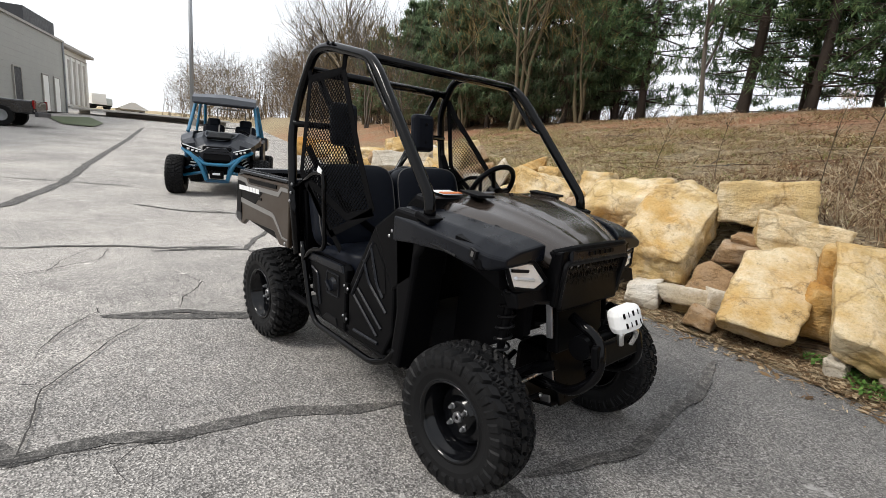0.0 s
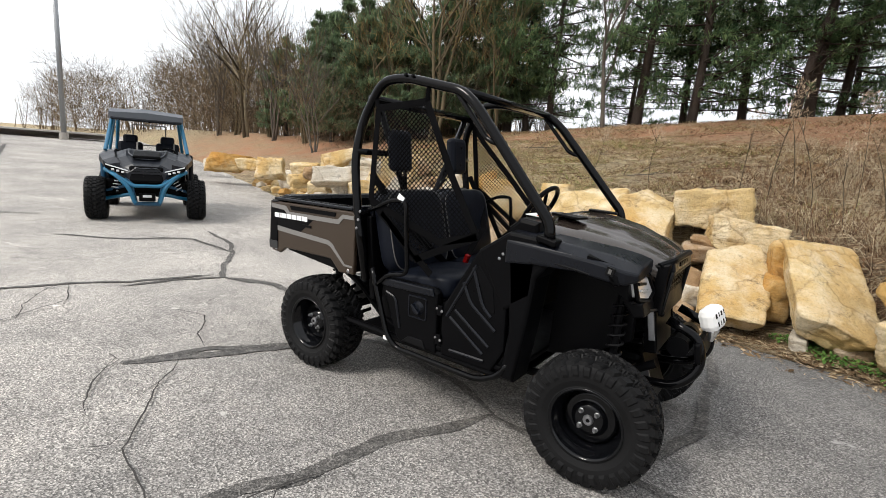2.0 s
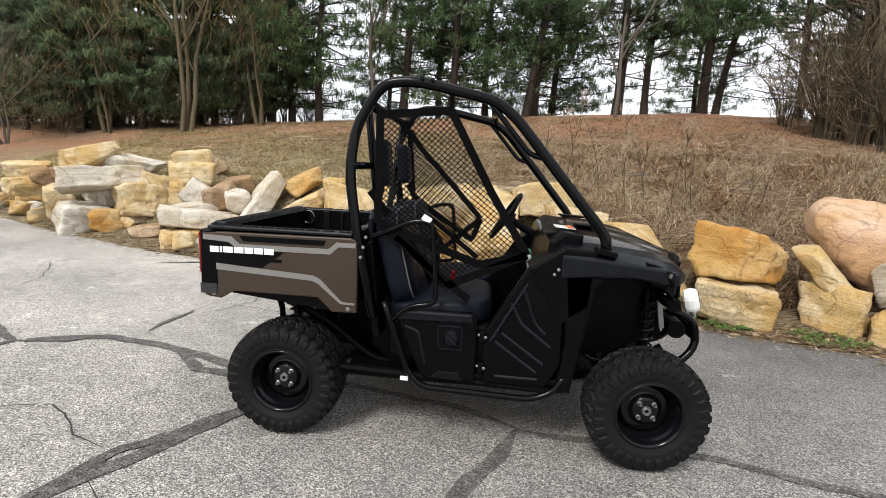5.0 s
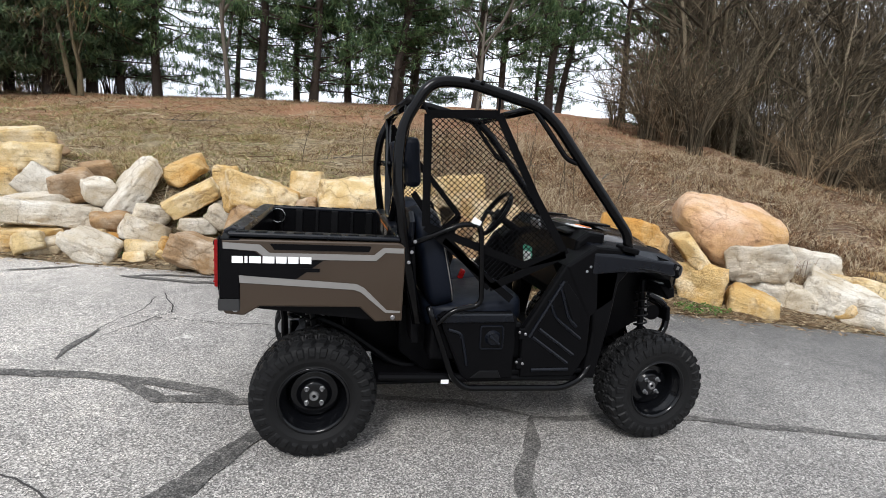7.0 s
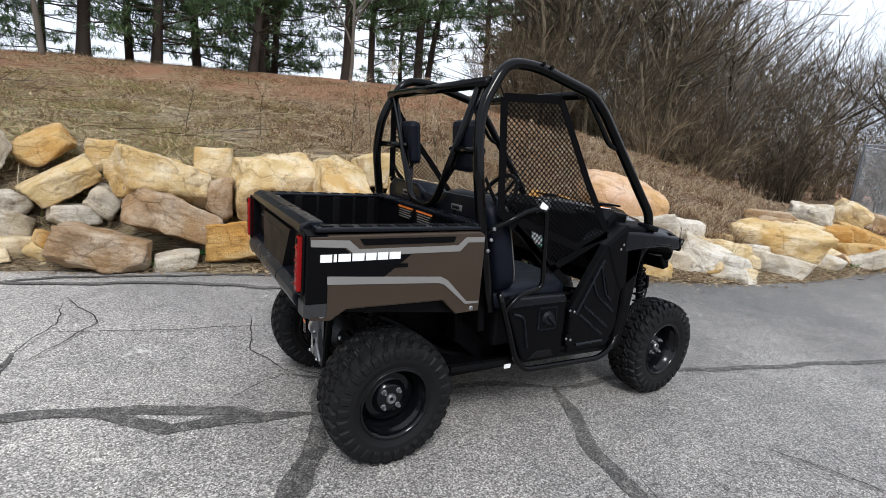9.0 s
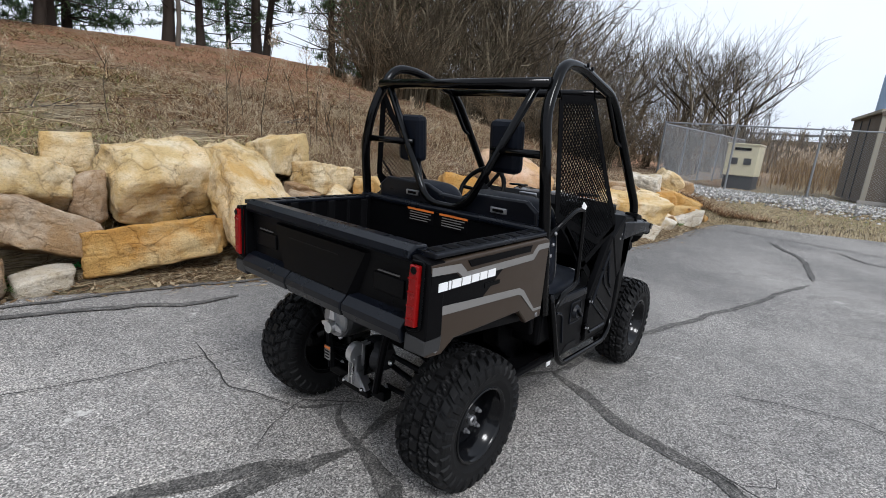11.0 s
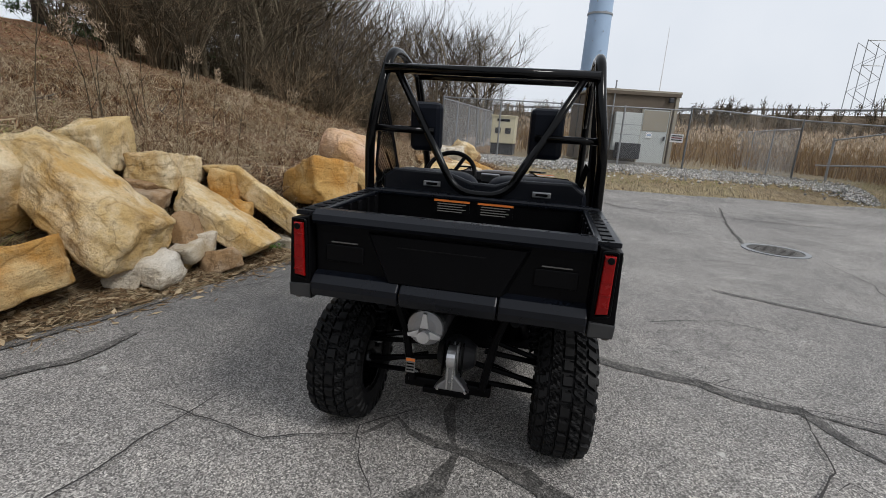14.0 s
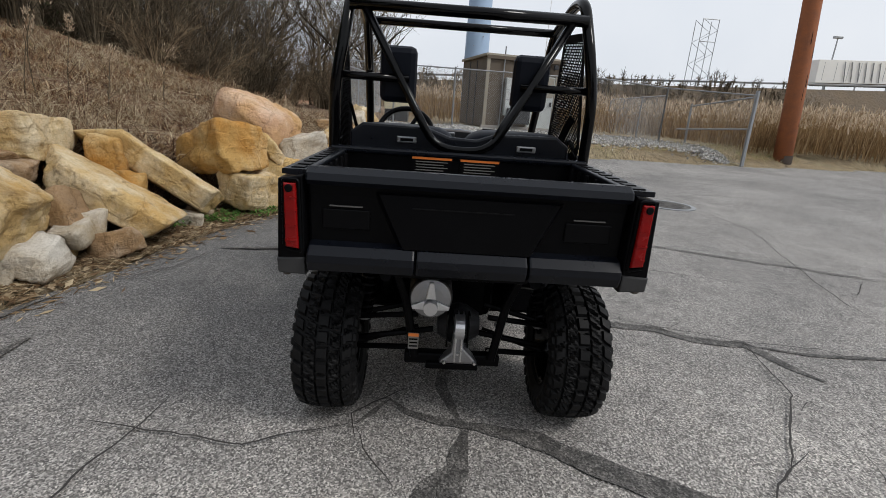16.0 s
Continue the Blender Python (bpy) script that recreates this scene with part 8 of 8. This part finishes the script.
BANK_SCRUB = plain("bank_scrub", (0.12, 0.088, 0.056), 0.95, vary=0.7, scale=0.35, fine=2, bump=1.0, depth=0.3)
stations = list(range(20, -165, -5))
rows = [[(64, y, -1.0), (74, y, road_z(y)), (92, y, road_z(y) + 0.2), (110, y, -1.0)] for y in stations]
flat = [p for row in rows for p in row]
quads = [(4 * i + j, 4 * i + j + 1, 4 * i + j + 5, 4 * i + j + 4) for i in range(len(rows) - 1) for j in range(3)]
tagged(from_lists("embankment", flat, quads, BANK_SCRUB), "far grassy road embankment", "embankment", kind="structure")
rail = thing("guard_rail", "far steel guard rail along the embankment road", "guard rail", at=(74.5, 0, 0))
part("beam", tube(bmesh.new(), [(0, y, road_z(y) + 0.75) for y in stations], 0.16, 5), GALV, rail)
for y in stations:
    part("post", boxed((0, y, road_z(y) + 0.3), (0.15, 0.15, 0.85)), GALV, rail)
y0, w_ = -70.0, 18.0
tr = thing("box_trailer", "far white box trailer on the embankment road", "trailer", "trailers", at=(79, y0, road_z(y0) + 0.1))
tr.matrix_world = pose(79, y0, road_z(y0) + 0.1, -2.6, 0, 0)
body = part("body", boxed((0, 0, 2.85), (2.5, w_, 3.5), None, 0.05), WHITE_WALL, tr)
for k in range(9):
    part("panel_seam", boxed((-1.26, -w_ / 2 + w_ * (k + 0.5) / 9, 2.85), (0.02, 0.05, 2.7)), GALV, body)
for k in range(6):
    part("rack", tube(bmesh.new(), [(-1.35, w_ / 2 - 4.6 - 1.15 * k, 1.3), (-1.35, w_ / 2 - 4.2 - 1.15 * k, 4.3)], 0.07, 5), GALV, tr)
for k in range(2):
    part("wheel", lathe(bmesh.new(), [(0.0001, -0.15), (0.5, -0.15), (0.5, 0.15), (0.0001, 0.15)], Matrix.Translation((-1.1, -w_ / 2 + 1.2 + 1.2 * k, 0.5)) @ Matrix.Rotation(radians(90), 4, "Y"), 16), RUBBER, tr)
part("chassis", boxed((0, 0, 0.75), (1.0, w_ * 0.95, 0.2)), DARK_METAL, tr)
brush_rng = random.Random(77)
roadside = Soup()
for k in range(520):
    y = brush_rng.uniform(-54, 15)
    clump = noise.noise(Vector((0, y * 0.22, 4)))
    if clump < brush_rng.uniform(-0.8, 0.2):
        continue
    u = brush_rng.random() ** 0.6
    p = Vector((64 + 10 * u, y, -1 + (road_z(y) + 1) * u - 0.1))
    h = brush_rng.uniform(0.9, 2.1) * (1 + 0.8 * max(0, clump))
    for _ in range(3):
        d = Vector((brush_rng.uniform(-0.3, 0.3), brush_rng.uniform(-0.3, 0.3), 1))
        roadside.tube([p, p + d * h * 0.5, p + d * h], [0.06, 0.04, 0.012], 3)
        for _ in range(14):
            v = brush_rng.uniform(0.25, 0.95)
            q = p + d * h * v
            e = (jitter(brush_rng, 1) + Vector((0, 0, 0.9))).normalized() * h * brush_rng.uniform(0.15, 0.4)
            roadside.tube([q, q + e * 0.5 + jitter(brush_rng, 0.06), q + e], [0.03, 0.02, 0.008], 3)
tagged(new("roadside_brush", roadside.mesh("roadside_brush", TWIG)), "leafless dark brush and saplings along the embankment", "brush", kind="stuff")
lat = thing("lattice_tower", "far steel lattice pylon", "pylon", at=(84, -44.8, road_z(-44)))
for sx, sy in ((-1, -1), (-1, 1), (1, -1), (1, 1)):
    part("leg", tube(bmesh.new(), [(sx * 1.2, sy * 1.35, -4), (sx * 1.2, sy * 1.35, 11.0)], 0.06, 5), GALV, lat)
for k in range(6):
    for sx in (-1.2, 1.2):
        part("brace", tube(bmesh.new(), [(sx, -1.35 if k % 2 else 1.35, 1.75 * k + 0.5), (sx, 1.35 if k % 2 else -1.35, 1.75 * k + 2.25)], 0.04, 4), GALV, lat)
for z in (10.9, 7.5):
    part("top_bar", tube(bmesh.new(), [(-1.2, -1.35, z), (-1.2, 1.35, z)], 0.07, 5), GALV, lat)
lamp = thing("road_lamp", "far tall road lamp on the embankment", "street lamp", at=(80, -64.5, road_z(-64)))
part("post", tube(bmesh.new(), [(0, 0, -1), (0, 0, 8.2)], [0.16, 0.09], 8), GALV, lamp)
part("head", boxed((0, 0, 8.3), (0.5, 1.4, 0.35), None, 0.05), GALV, lamp)

# buildings at the back of the lot
ang = -18.9
shop = thing("block_building", "long grey concrete block building with a dark parapet box", "building", at=(-45, 2.69, lot_z(-45, 2)), rz=ang)
wall = part("wall", boxed((14, -6, 2.5), (28, 12, 5.0)), BLOCK_WALL, shop, "grey block wall")
for k in range(13):
    part("block_course", boxed((14, 0.002, 0.35 + 0.36 * k), (28, 0.008, 0.018)), GRAVEL, wall)
part("parapet", boxed((14, -6, 5.06), (28.2, 12.2, 0.14)), CONCRETE, shop)
part("roof_box", boxed((3.1, -3.6, 5.65), (6.0, 6.4, 1.1)), DARK_METAL, shop, "dark metal roof plant screen")
for xx in (2.2, 4.6, 9.5):
    dr = part("door", boxed((xx, 0.02, 1.15), (1.1, 0.1, 2.3)), WHITE_WALL if xx < 9 else DARK_METAL, shop)
    part("door_frame", piped([(xx - 0.6, 0.06, 0), (xx - 0.6, 0.06, 2.36), (xx + 0.6, 0.06, 2.36), (xx + 0.6, 0.06, 0)], 0.05, 0.01, 4), CONCRETE, dr)
part("gutter_pipe", tube(bmesh.new(), [(0.2, 0.08, 0), (0.2, 0.08, 5)], 0.06, 8), GALV, shop)
white = thing("white_building", "white rendered building with tall blind arches and cornice", "building", at=(-66, 6.7, lot_z(-66, 2)), rz=ang)
wb = part("wall", boxed((7, -4, 2.65), (14, 8, 5.3)), WHITE_WALL, white)
part("cornice", boxed((6.8, -4, 5.42), (15.2, 9.2, 0.32), None, 0.05), CONCRETE, white)
part("frieze", boxed((7, -3.97, 4.75), (14.1, 8.1, 0.12)), CONCRETE, wb)
for k in range(5):
    part("recess", boxed((1.4 + 1.9 * k, 0.0, 2.3), (1.1, 0.08, 4.2)), CONCRETE, wb)
    part("pilaster", boxed((0.45 + 1.9 * k, 0.06, 2.4), (0.45, 0.16, 4.6), None, 0.03), WHITE_WALL, wb)
PALE_CONCRETE = plain("pale_concrete", (0.52, 0.50, 0.46), 0.9, vary=0.2, scale=1.5, fine=50, bump=0.3)
ramp_wall = thing("loading_ramp", "low weathered concrete loading ramp", "ramp", at=(-46, 3.2, lot_z(-46, 3)), rz=78)
part("slab", boxed((5.5, 0, 0.40), (11, 3.0, 0.14), None, 0.02), PALE_CONCRETE, ramp_wall)
part("face", boxed((6.5, 0.9, 0.16), (9, 0.2, 0.33)), CONCRETE, ramp_wall)
for k in range(5):
    part("pier", boxed((0.6 + 2.4 * k, 1.3, 0.16), (0.7, 0.3, 0.33), None, 0.01), PALE_CONCRETE, ramp_wall)
shed = thing("white_shed", "small far white shed with shallow roof", "shed", at=(-70, 11.4, lot_z(-66, 2) - 0.5))
part("wall", boxed((0, 0, 0.45), (3, 2.6, 0.9)), CONCRETE, shed)
part("roof", prism(bmesh.new(), [(-1.75, 0.9), (1.75, 0.9), (0.2, 1.75), (-0.2, 1.75)], "x", -1.8, 1.8), WHITE_WALL, shed)
for k in range(3):
    part("window", boxed((1.51, -0.85 + 0.85 * k, 0.5), (0.04, 0.4, 0.4)), DARK_METAL, shed)
truck2 = thing("box_truck", "far white box truck behind the lot", "truck", at=(-75, 8.75, 2.35), rz=90)
part("box", boxed((0, 0, 1.0), (1.5, 3.4, 1.3), None, 0.04), WHITE_WALL, truck2)
part("cab", boxed((1.1, 0, 0.75), (0.7, 2.6, 0.9), None, 0.1), PALE_METAL, truck2)
part("chassis", boxed((0.2, 0, 0.28), (2.4, 2.4, 0.2)), DARK_METAL, truck2)
for k in range(4):
    part("wheel", lathe(bmesh.new(), [(0.0001, -0.1), (0.28, -0.1), (0.28, 0.1), (0.0001, 0.1)], Matrix.Translation((-0.5 + 1.5 * (k % 2), -1.1 + 2.2 * (k // 2), 0.1)) @ Matrix.Rotation(radians(90), 4, "X"), 12), RUBBER, truck2)
mast2 = thing("lamp_post", "tall grey steel lamp post at the lot's end", "lamp post", at=(-42, 10.6, lot_z(-42, 10)))
part("post", tube(bmesh.new(), [(0, 0, 0), (0, 0, 14)], [0.17, 0.13], 10), GALV, mast2, smooth=True)
part("footing", lathe(bmesh.new(), [(0.0001, 0.5), (0.28, 0.5), (0.3, 0)], Matrix(), 16), CONCRETE, mast2)
lawn = from_lists("grass_island", [(x_, y_, lot_z(x_, y_) + 0.05) for x_, y_ in ((-36, 0.8), (-29.5, 1.0), (-29, 2.2), (-33, 3.2), (-40, 3.4))], [(0, 1, 2, 3, 4)], plain("short_green_turf", (0.085, 0.105, 0.048), 0.95, vary=0.4, fine=30, bump=0.5))
tagged(lawn, "small green grass island by the kerb", "grass island", kind="structure")

# pickup truck
pick = thing("pickup_truck", "black pickup truck parked with its tail towards the lot", "pickup truck", at=(-26.0, -0.15, lot_z(-26, 0)), rz=72)
cabp = [(-5.4, 0.55), (-5.5, 1.05), (-4.2, 1.15), (-3.5, 1.75), (-1.9, 1.80), (-1.65, 1.12), (0.05, 1.10), (0.1, 0.55)]
pb = part("body", prism(bmesh.new(), cabp, "y", -0.95, 0.95, 0.06), TRUCK_BLACK, pick)
part("window", prism(bmesh.new(), [(-4.0, 1.2), (-3.45, 1.66), (-1.98, 1.70), (-1.8, 1.2)], "y", 0.90, 0.962), DARK_METAL, pb)
for s in (-1, 1):
    part("tail_light", boxed((0.08, s * 0.82, 0.95), (0.08, 0.2, 0.36), None, 0.02), RED_LENS, pick, "red tail light")
    for x in (-4.4, -1.0):
        wh = part("wheel", lathe(bmesh.new(), [(0.0001, 0.05), (0.22, 0.06), (0.24, 0.13), (0.40, 0.13), (0.43, 0.0), (0.40, -0.13), (0.0001, -0.13)], Matrix.Translation((x, s * 0.86, 0.43)) @ Matrix.Rotation(radians(-90 * s), 4, "X"), 24), RUBBER, pick)
        part("rim", lathe(bmesh.new(), [(0.0001, 0.09), (0.18, 0.08), (0.23, 0.135), (0.0001, 0.07)], Matrix.Translation((x, s * 0.86, 0.43)) @ Matrix.Rotation(radians(-90 * s), 4, "X"), 16), GALV, wh)
part("bumper", boxed((0.16, 0, 0.55), (0.14, 1.8, 0.2), None, 0.03), DARK_METAL, pick)
part("tailgate", boxed((0.10, 0, 0.86), (0.04, 1.4, 0.42), None, 0.02), TRUCK_BLACK, pick)


# litter by the stones
wrap = from_lists("wrapper", [(0.11 * (i / 8 - 0.5) * 2, 0.03 * (j / 3 - 0.5) * 2, 0.012 + 0.012 * math.sin(2.1 * i + 1.7 * j)) for i in range(9) for j in range(4)], [(4 * i + j, 4 * i + j + 1, 4 * i + j + 5, 4 * i + j + 4) for i in range(8) for j in range(3)], plain("green_foil", (0.08, 0.42, 0.10), 0.35, vary=0.3, fine=40, bump=0.3), smooth=True)
wrap.matrix_world = pose(-1.40, 3.42, ground_z(-1.40, 3.42) + 0.02, 12, 0, 40)
tagged(wrap, "crumpled bright green food wrapper on the soil", "litter")

# ---- the blue sport vehicle ----
BLUE = plain("bright_blue_tube", (0.009, 0.125, 0.235), 0.35, gloss=0.5, vary=0.15, coat=0.3)
DEEP_BLUE = plain("dark_blue_panel", (0.012, 0.07, 0.14), 0.4, gloss=0.4, vary=0.15)
GREY_PANEL = plain("slate_grey_panel", (0.010, 0.012, 0.017), 0.36, gloss=0.35, vary=0.15)
SPRING = plain("white_spring", (0.6, 0.62, 0.64), 0.4, vary=0.1)
ROOF_GREY = plain("mid_grey_roof", (0.085, 0.095, 0.11), 0.5, vary=0.15)
bx, by = -7.85, 1.42
blue = thing("sport_vehicle", "blue and black off-road sport vehicle with grey roof", "off-road vehicle", at=(bx, by, lot_z(bx, by)), rz=-25)


def local(nm, bm, mat, parent=blue, label="", smooth=False):
    return part(nm, bm, mat, parent, label, smooth)


for x in (0.0, -2.25):
    for s in (-1, 1):
        tm = tyre_mesh(0.30, 0.37, 0.19)
        for v in tm.verts:
            v.co = pose(x, s * 0.76, 0.37, 90 if s < 0 else -90, 0, 0) @ v.co
        w_ = local("wheel", tm, RUBBER, label="knobbly black tyre on a dark rim")
        local("rim", lathe(bmesh.new(), [(0.0001, 0.02), (0.06, 0.03), (0.15, 0.0), (0.185, 0.10), (0.2, 0.11), (0.2, -0.1), (0.0001, -0.1)], pose(x, s * 0.76, 0.37, 90 if s < 0 else -90), 24), GLOSS_BLACK, w_)
        local("control_arm", tube(bmesh.new(), [(x + 0.12, s * 0.22, 0.46), (x, s * 0.64, 0.36)], 0.03, 8), BLUE)
        local("control_arm", tube(bmesh.new(), [(x - 0.15, s * 0.22, 0.46), (x, s * 0.64, 0.36)], 0.03, 8), BLUE)
        local("control_arm", tube(bmesh.new(), [(x + 0.05, s * 0.24, 0.62), (x, s * 0.62, 0.50)], 0.025, 8), DEEP_BLUE)
        lo, hi = Vector((x + 0.02, s * 0.52, 0.46)), Vector((x - 0.02, s * 0.34, 0.95))
        sh = local("shock_absorber", tube(bmesh.new(), [lo, hi], 0.028, 8), GLOSS_BLACK)
        ax = (hi - lo).normalized()
        u = ax.orthogonal().normalized()
        v_ = ax.cross(u)
        local("coil_spring", tube(bmesh.new(), [lo.lerp(hi, 0.1 + 0.75 * i / 60) + (u * math.cos(i * 0.7) + v_ * math.sin(i * 0.7)) * 0.05 for i in range(61)], 0.011, 5), SPRING, sh)
hoodb = bmesh.new()
sec = []
for x, w_, z in ((-0.75, 0.62, 1.22), (-0.4, 0.66, 1.20), (0.05, 0.62, 1.10), (0.38, 0.42, 0.98), (0.48, 0.28, 0.92)):
    sec.append([(x, w_ * u_, z - 0.09 * u_ * u_ + (0.03 if abs(u_) in (0.5,) else 0)) for u_ in (-1, -0.75, -0.5, -0.25, 0, 0.25, 0.5, 0.75, 1)] + [(x, w_ * 0.95, z - 0.22), (x, -w_ * 0.95, z - 0.22)])
loft(hoodb, sec)
bh = local("hood", hoodb, GREY_PANEL, label="charcoal sculpted hood")
local("hood_scoop", boxed((-0.05, 0, 1.14), (0.55, 0.42, 0.05), (0, 9, 0), 0.02), BLACK_PLASTIC, bh)
for s in (-1, 1):
    wing = bmesh.new()
    loft(wing, [[(-0.78, s * 0.50, 1.22), (-0.78, s * 0.71, 1.16), (-0.78, s * 0.72, 1.05), (-0.78, s * 0.50, 1.05)],
                [(-0.25, s * 0.50, 1.19), (-0.25, s * 0.72, 1.10), (-0.25, s * 0.73, 1.0), (-0.25, s * 0.50, 1.0)],
                [(0.15, s * 0.46, 1.09), (0.12, s * 0.64, 1.02), (0.12, s * 0.64, 0.94), (0.15, s * 0.46, 0.95)],
                [(0.36, s * 0.38, 1.0), (0.32, s * 0.55, 0.96), (0.32, s * 0.55, 0.88), (0.36, s * 0.38, 0.90)]])
    local("front_fender", wing, GREY_PANEL, label="charcoal fender")
    local("fender_side", prism(bmesh.new(), [(-0.75, 1.10), (0.10, 1.0), (0.25, 0.92), (0.0, 0.78), (-0.45, 0.62), (-0.75, 0.55)], "y", s * 0.52, s * 0.60, 0.02), BLACK_PLASTIC)
    local("hood_ridge", piped([(-0.50, s * 0.30, 1.225), (-0.05, s * 0.27, 1.15), (0.18, s * 0.15, 1.075), (0.20, 0.0, 1.07)], 0.012, 0.05, 6), ROOF_GREY, bh)
    hl = local("headlight", prism(bmesh.new(), [(s * 0.22, 0.84), (s * 0.60, 0.98), (s * 0.58, 0.90), (s * 0.30, 0.78)], "x", 0.30, 0.44, 0.01), BLACK_PLASTIC, label="narrow slanted headlight")
    local("light_strip", tube(bmesh.new(), [(0.45, s * 0.27, 0.87), (0.44, s * 0.58, 0.965)], 0.010, 6), LENS, hl)
    for k in range(3):
        local("light_cell", boxed((0.45, s * (0.34 + 0.07 * k), 0.845 + 0.02 * k), (0.03, 0.045, 0.035), None, 0.006), LENS, hl)
    local("bumper_tube", piped([(0.30, s * 0.60, 0.88), (0.50, s * 0.42, 0.78), (0.55, s * 0.26, 0.60), (0.50, s * 0.18, 0.34)], 0.035, 0.08, 8), BLUE)
    local("nose_panel", prism(bmesh.new(), [(s * 0.14, 0.34), (s * 0.20, 0.34), (s * 0.34, 0.66), (s * 0.30, 0.76), (s * 0.22, 0.70)], "x", 0.38, 0.50, 0.015), DEEP_BLUE)
    local("cage_front_tube", piped([(-0.62, s * 0.66, 1.18), (-1.02, s * 0.56, 1.80), (-2.10, s * 0.54, 1.84), (-2.55, s * 0.62, 1.15), (-2.5, s * 0.6, 0.9)], 0.034, 0.12, 10), BLUE, label="blue cage tube")
    local("cage_mid_tube", tube(bmesh.new(), [(-1.75, s * 0.58, 1.83), (-1.85, s * 0.72, 1.0), (-1.8, s * 0.72, 0.5)], 0.028, 8), BLUE)
    local("door", prism(bmesh.new(), [(-0.75, 0.50), (-0.70, 1.05), (-1.75, 1.10), (-1.80, 0.50)], "y", s * 0.68, s * 0.76, 0.03), DEEP_BLUE if s < 0 else GREY_PANEL)
    local("rear_fender", prism(bmesh.new(), [(-1.75, 0.85), (-1.8, 1.15), (-2.6, 1.12), (-2.75, 0.95), (-2.1, 0.85)], "y", s * 0.50, s * 0.80, 0.03), GREY_PANEL)
    st = local("seat", boxed((-1.50, s * 0.33, 0.62), (0.5, 0.48, 0.16), None, 0.05), SEAT_VINYL)
    local("backrest", boxed((-1.74, s * 0.33, 1.02), (0.14, 0.44, 0.70), (0, -14, 0), 0.06), SEAT_VINYL, label="black bucket seat")
    local("headrest", boxed((-1.83, s * 0.33, 1.40), (0.12, 0.26, 0.20), (0, -14, 0), 0.05), SEAT_VINYL)
    local("harness", tube(bmesh.new(), [(-1.72, s * 0.33 + 0.12, 1.36), (-1.60, s * 0.33 + 0.1, 0.95), (-1.48, s * 0.33, 0.72)], 0.025, 6, flat=0.2), GREY_DECAL)
local("grille", boxed((0.45, 0, 0.82), (0.06, 0.50, 0.28), (0, -10, 0), 0.03), BLACK_DECAL, label="black mesh grille")
for k in range(5):
    local("grille_slat", boxed((0.482, 0, 0.73 + 0.045 * k), (0.012, 0.44, 0.008)), BLACK_PLASTIC)
local("bumper_bar", piped([(0.50, -0.42, 0.78), (0.55, -0.2, 0.63), (0.55, 0.2, 0.63), (0.50, 0.42, 0.78)], 0.03, 0.06, 8), BLUE)
wn_ = local("winch", boxed((0.52, 0, 0.44), (0.10, 0.24, 0.14), None, 0.02), BLACK_PLASTIC)
local("winch_plate", boxed((0.58, 0, 0.46), (0.015, 0.13, 0.04), None, 0.006), SPRING, wn_, "pale winch fairlead")
local("lower_guard", boxed((0.42, 0, 0.32), (0.10, 0.40, 0.06), None, 0.01), DEEP_BLUE)
local("body_tub", boxed((-1.2, 0, 0.55), (2.4, 1.3, 0.30), None, 0.05), BLACK_PLASTIC)
local("dash", boxed((-0.80, 0, 1.10), (0.25, 1.25, 0.20), None, 0.05), BLACK_PLASTIC)
local("rear_box", boxed((-2.3, 0, 0.90), (0.8, 1.0, 0.30), None, 0.05), BLACK_PLASTIC)
rf = local("roof", loft(bmesh.new(), [[(-0.78, -0.60, 1.87), (-0.78, 0, 1.90), (-0.78, 0.60, 1.87), (-0.78, 0.60, 1.76), (-0.78, -0.60, 1.76)], [(-1.0, -0.60, 1.94), (-1.0, 0, 1.98), (-1.0, 0.60, 1.94), (-1.0, 0.58, 1.80), (-1.0, -0.58, 1.80)], [(-2.15, -0.58, 1.98), (-2.15, 0, 2.03), (-2.15, 0.58, 1.98), (-2.15, 0.56, 1.87), (-2.15, -0.56, 1.87)]]), ROOF_GREY, label="mid-grey roof panel")
local("roof_lip", boxed((-0.80, 0, 1.765), (0.06, 1.16, 0.05), None, 0.02), GREY_PANEL, rf)
local("cross_tube", tube(bmesh.new(), [(-1.02, -0.6, 1.78), (-1.02, 0.6, 1.78)], 0.028, 8), BLUE)
local("cross_tube", tube(bmesh.new(), [(-2.10, -0.58, 1.80), (-2.10, 0.58, 1.80)], 0.028, 8), GLOSS_BLACK)
local("rear_window_frame", piped([(-2.15, -0.3, 1.72), (-2.15, 0.3, 1.72), (-2.3, 0.3, 1.3), (-2.3, -0.3, 1.3)], 0.015, 0.03, 6, closed=True), GREY_DECAL)
swb = pose(-1.02, 0.33, 1.12) @ Matrix.Rotation(radians(-62), 4, "Y")
local("steering_wheel", tube(bmesh.new(), [swb @ Vector((0.16 * math.cos(2 * math.pi * k / 20), 0.16 * math.sin(2 * math.pi * k / 20), 0)) for k in range(20)], 0.016, 6, closed=True), BLACK_PLASTIC)
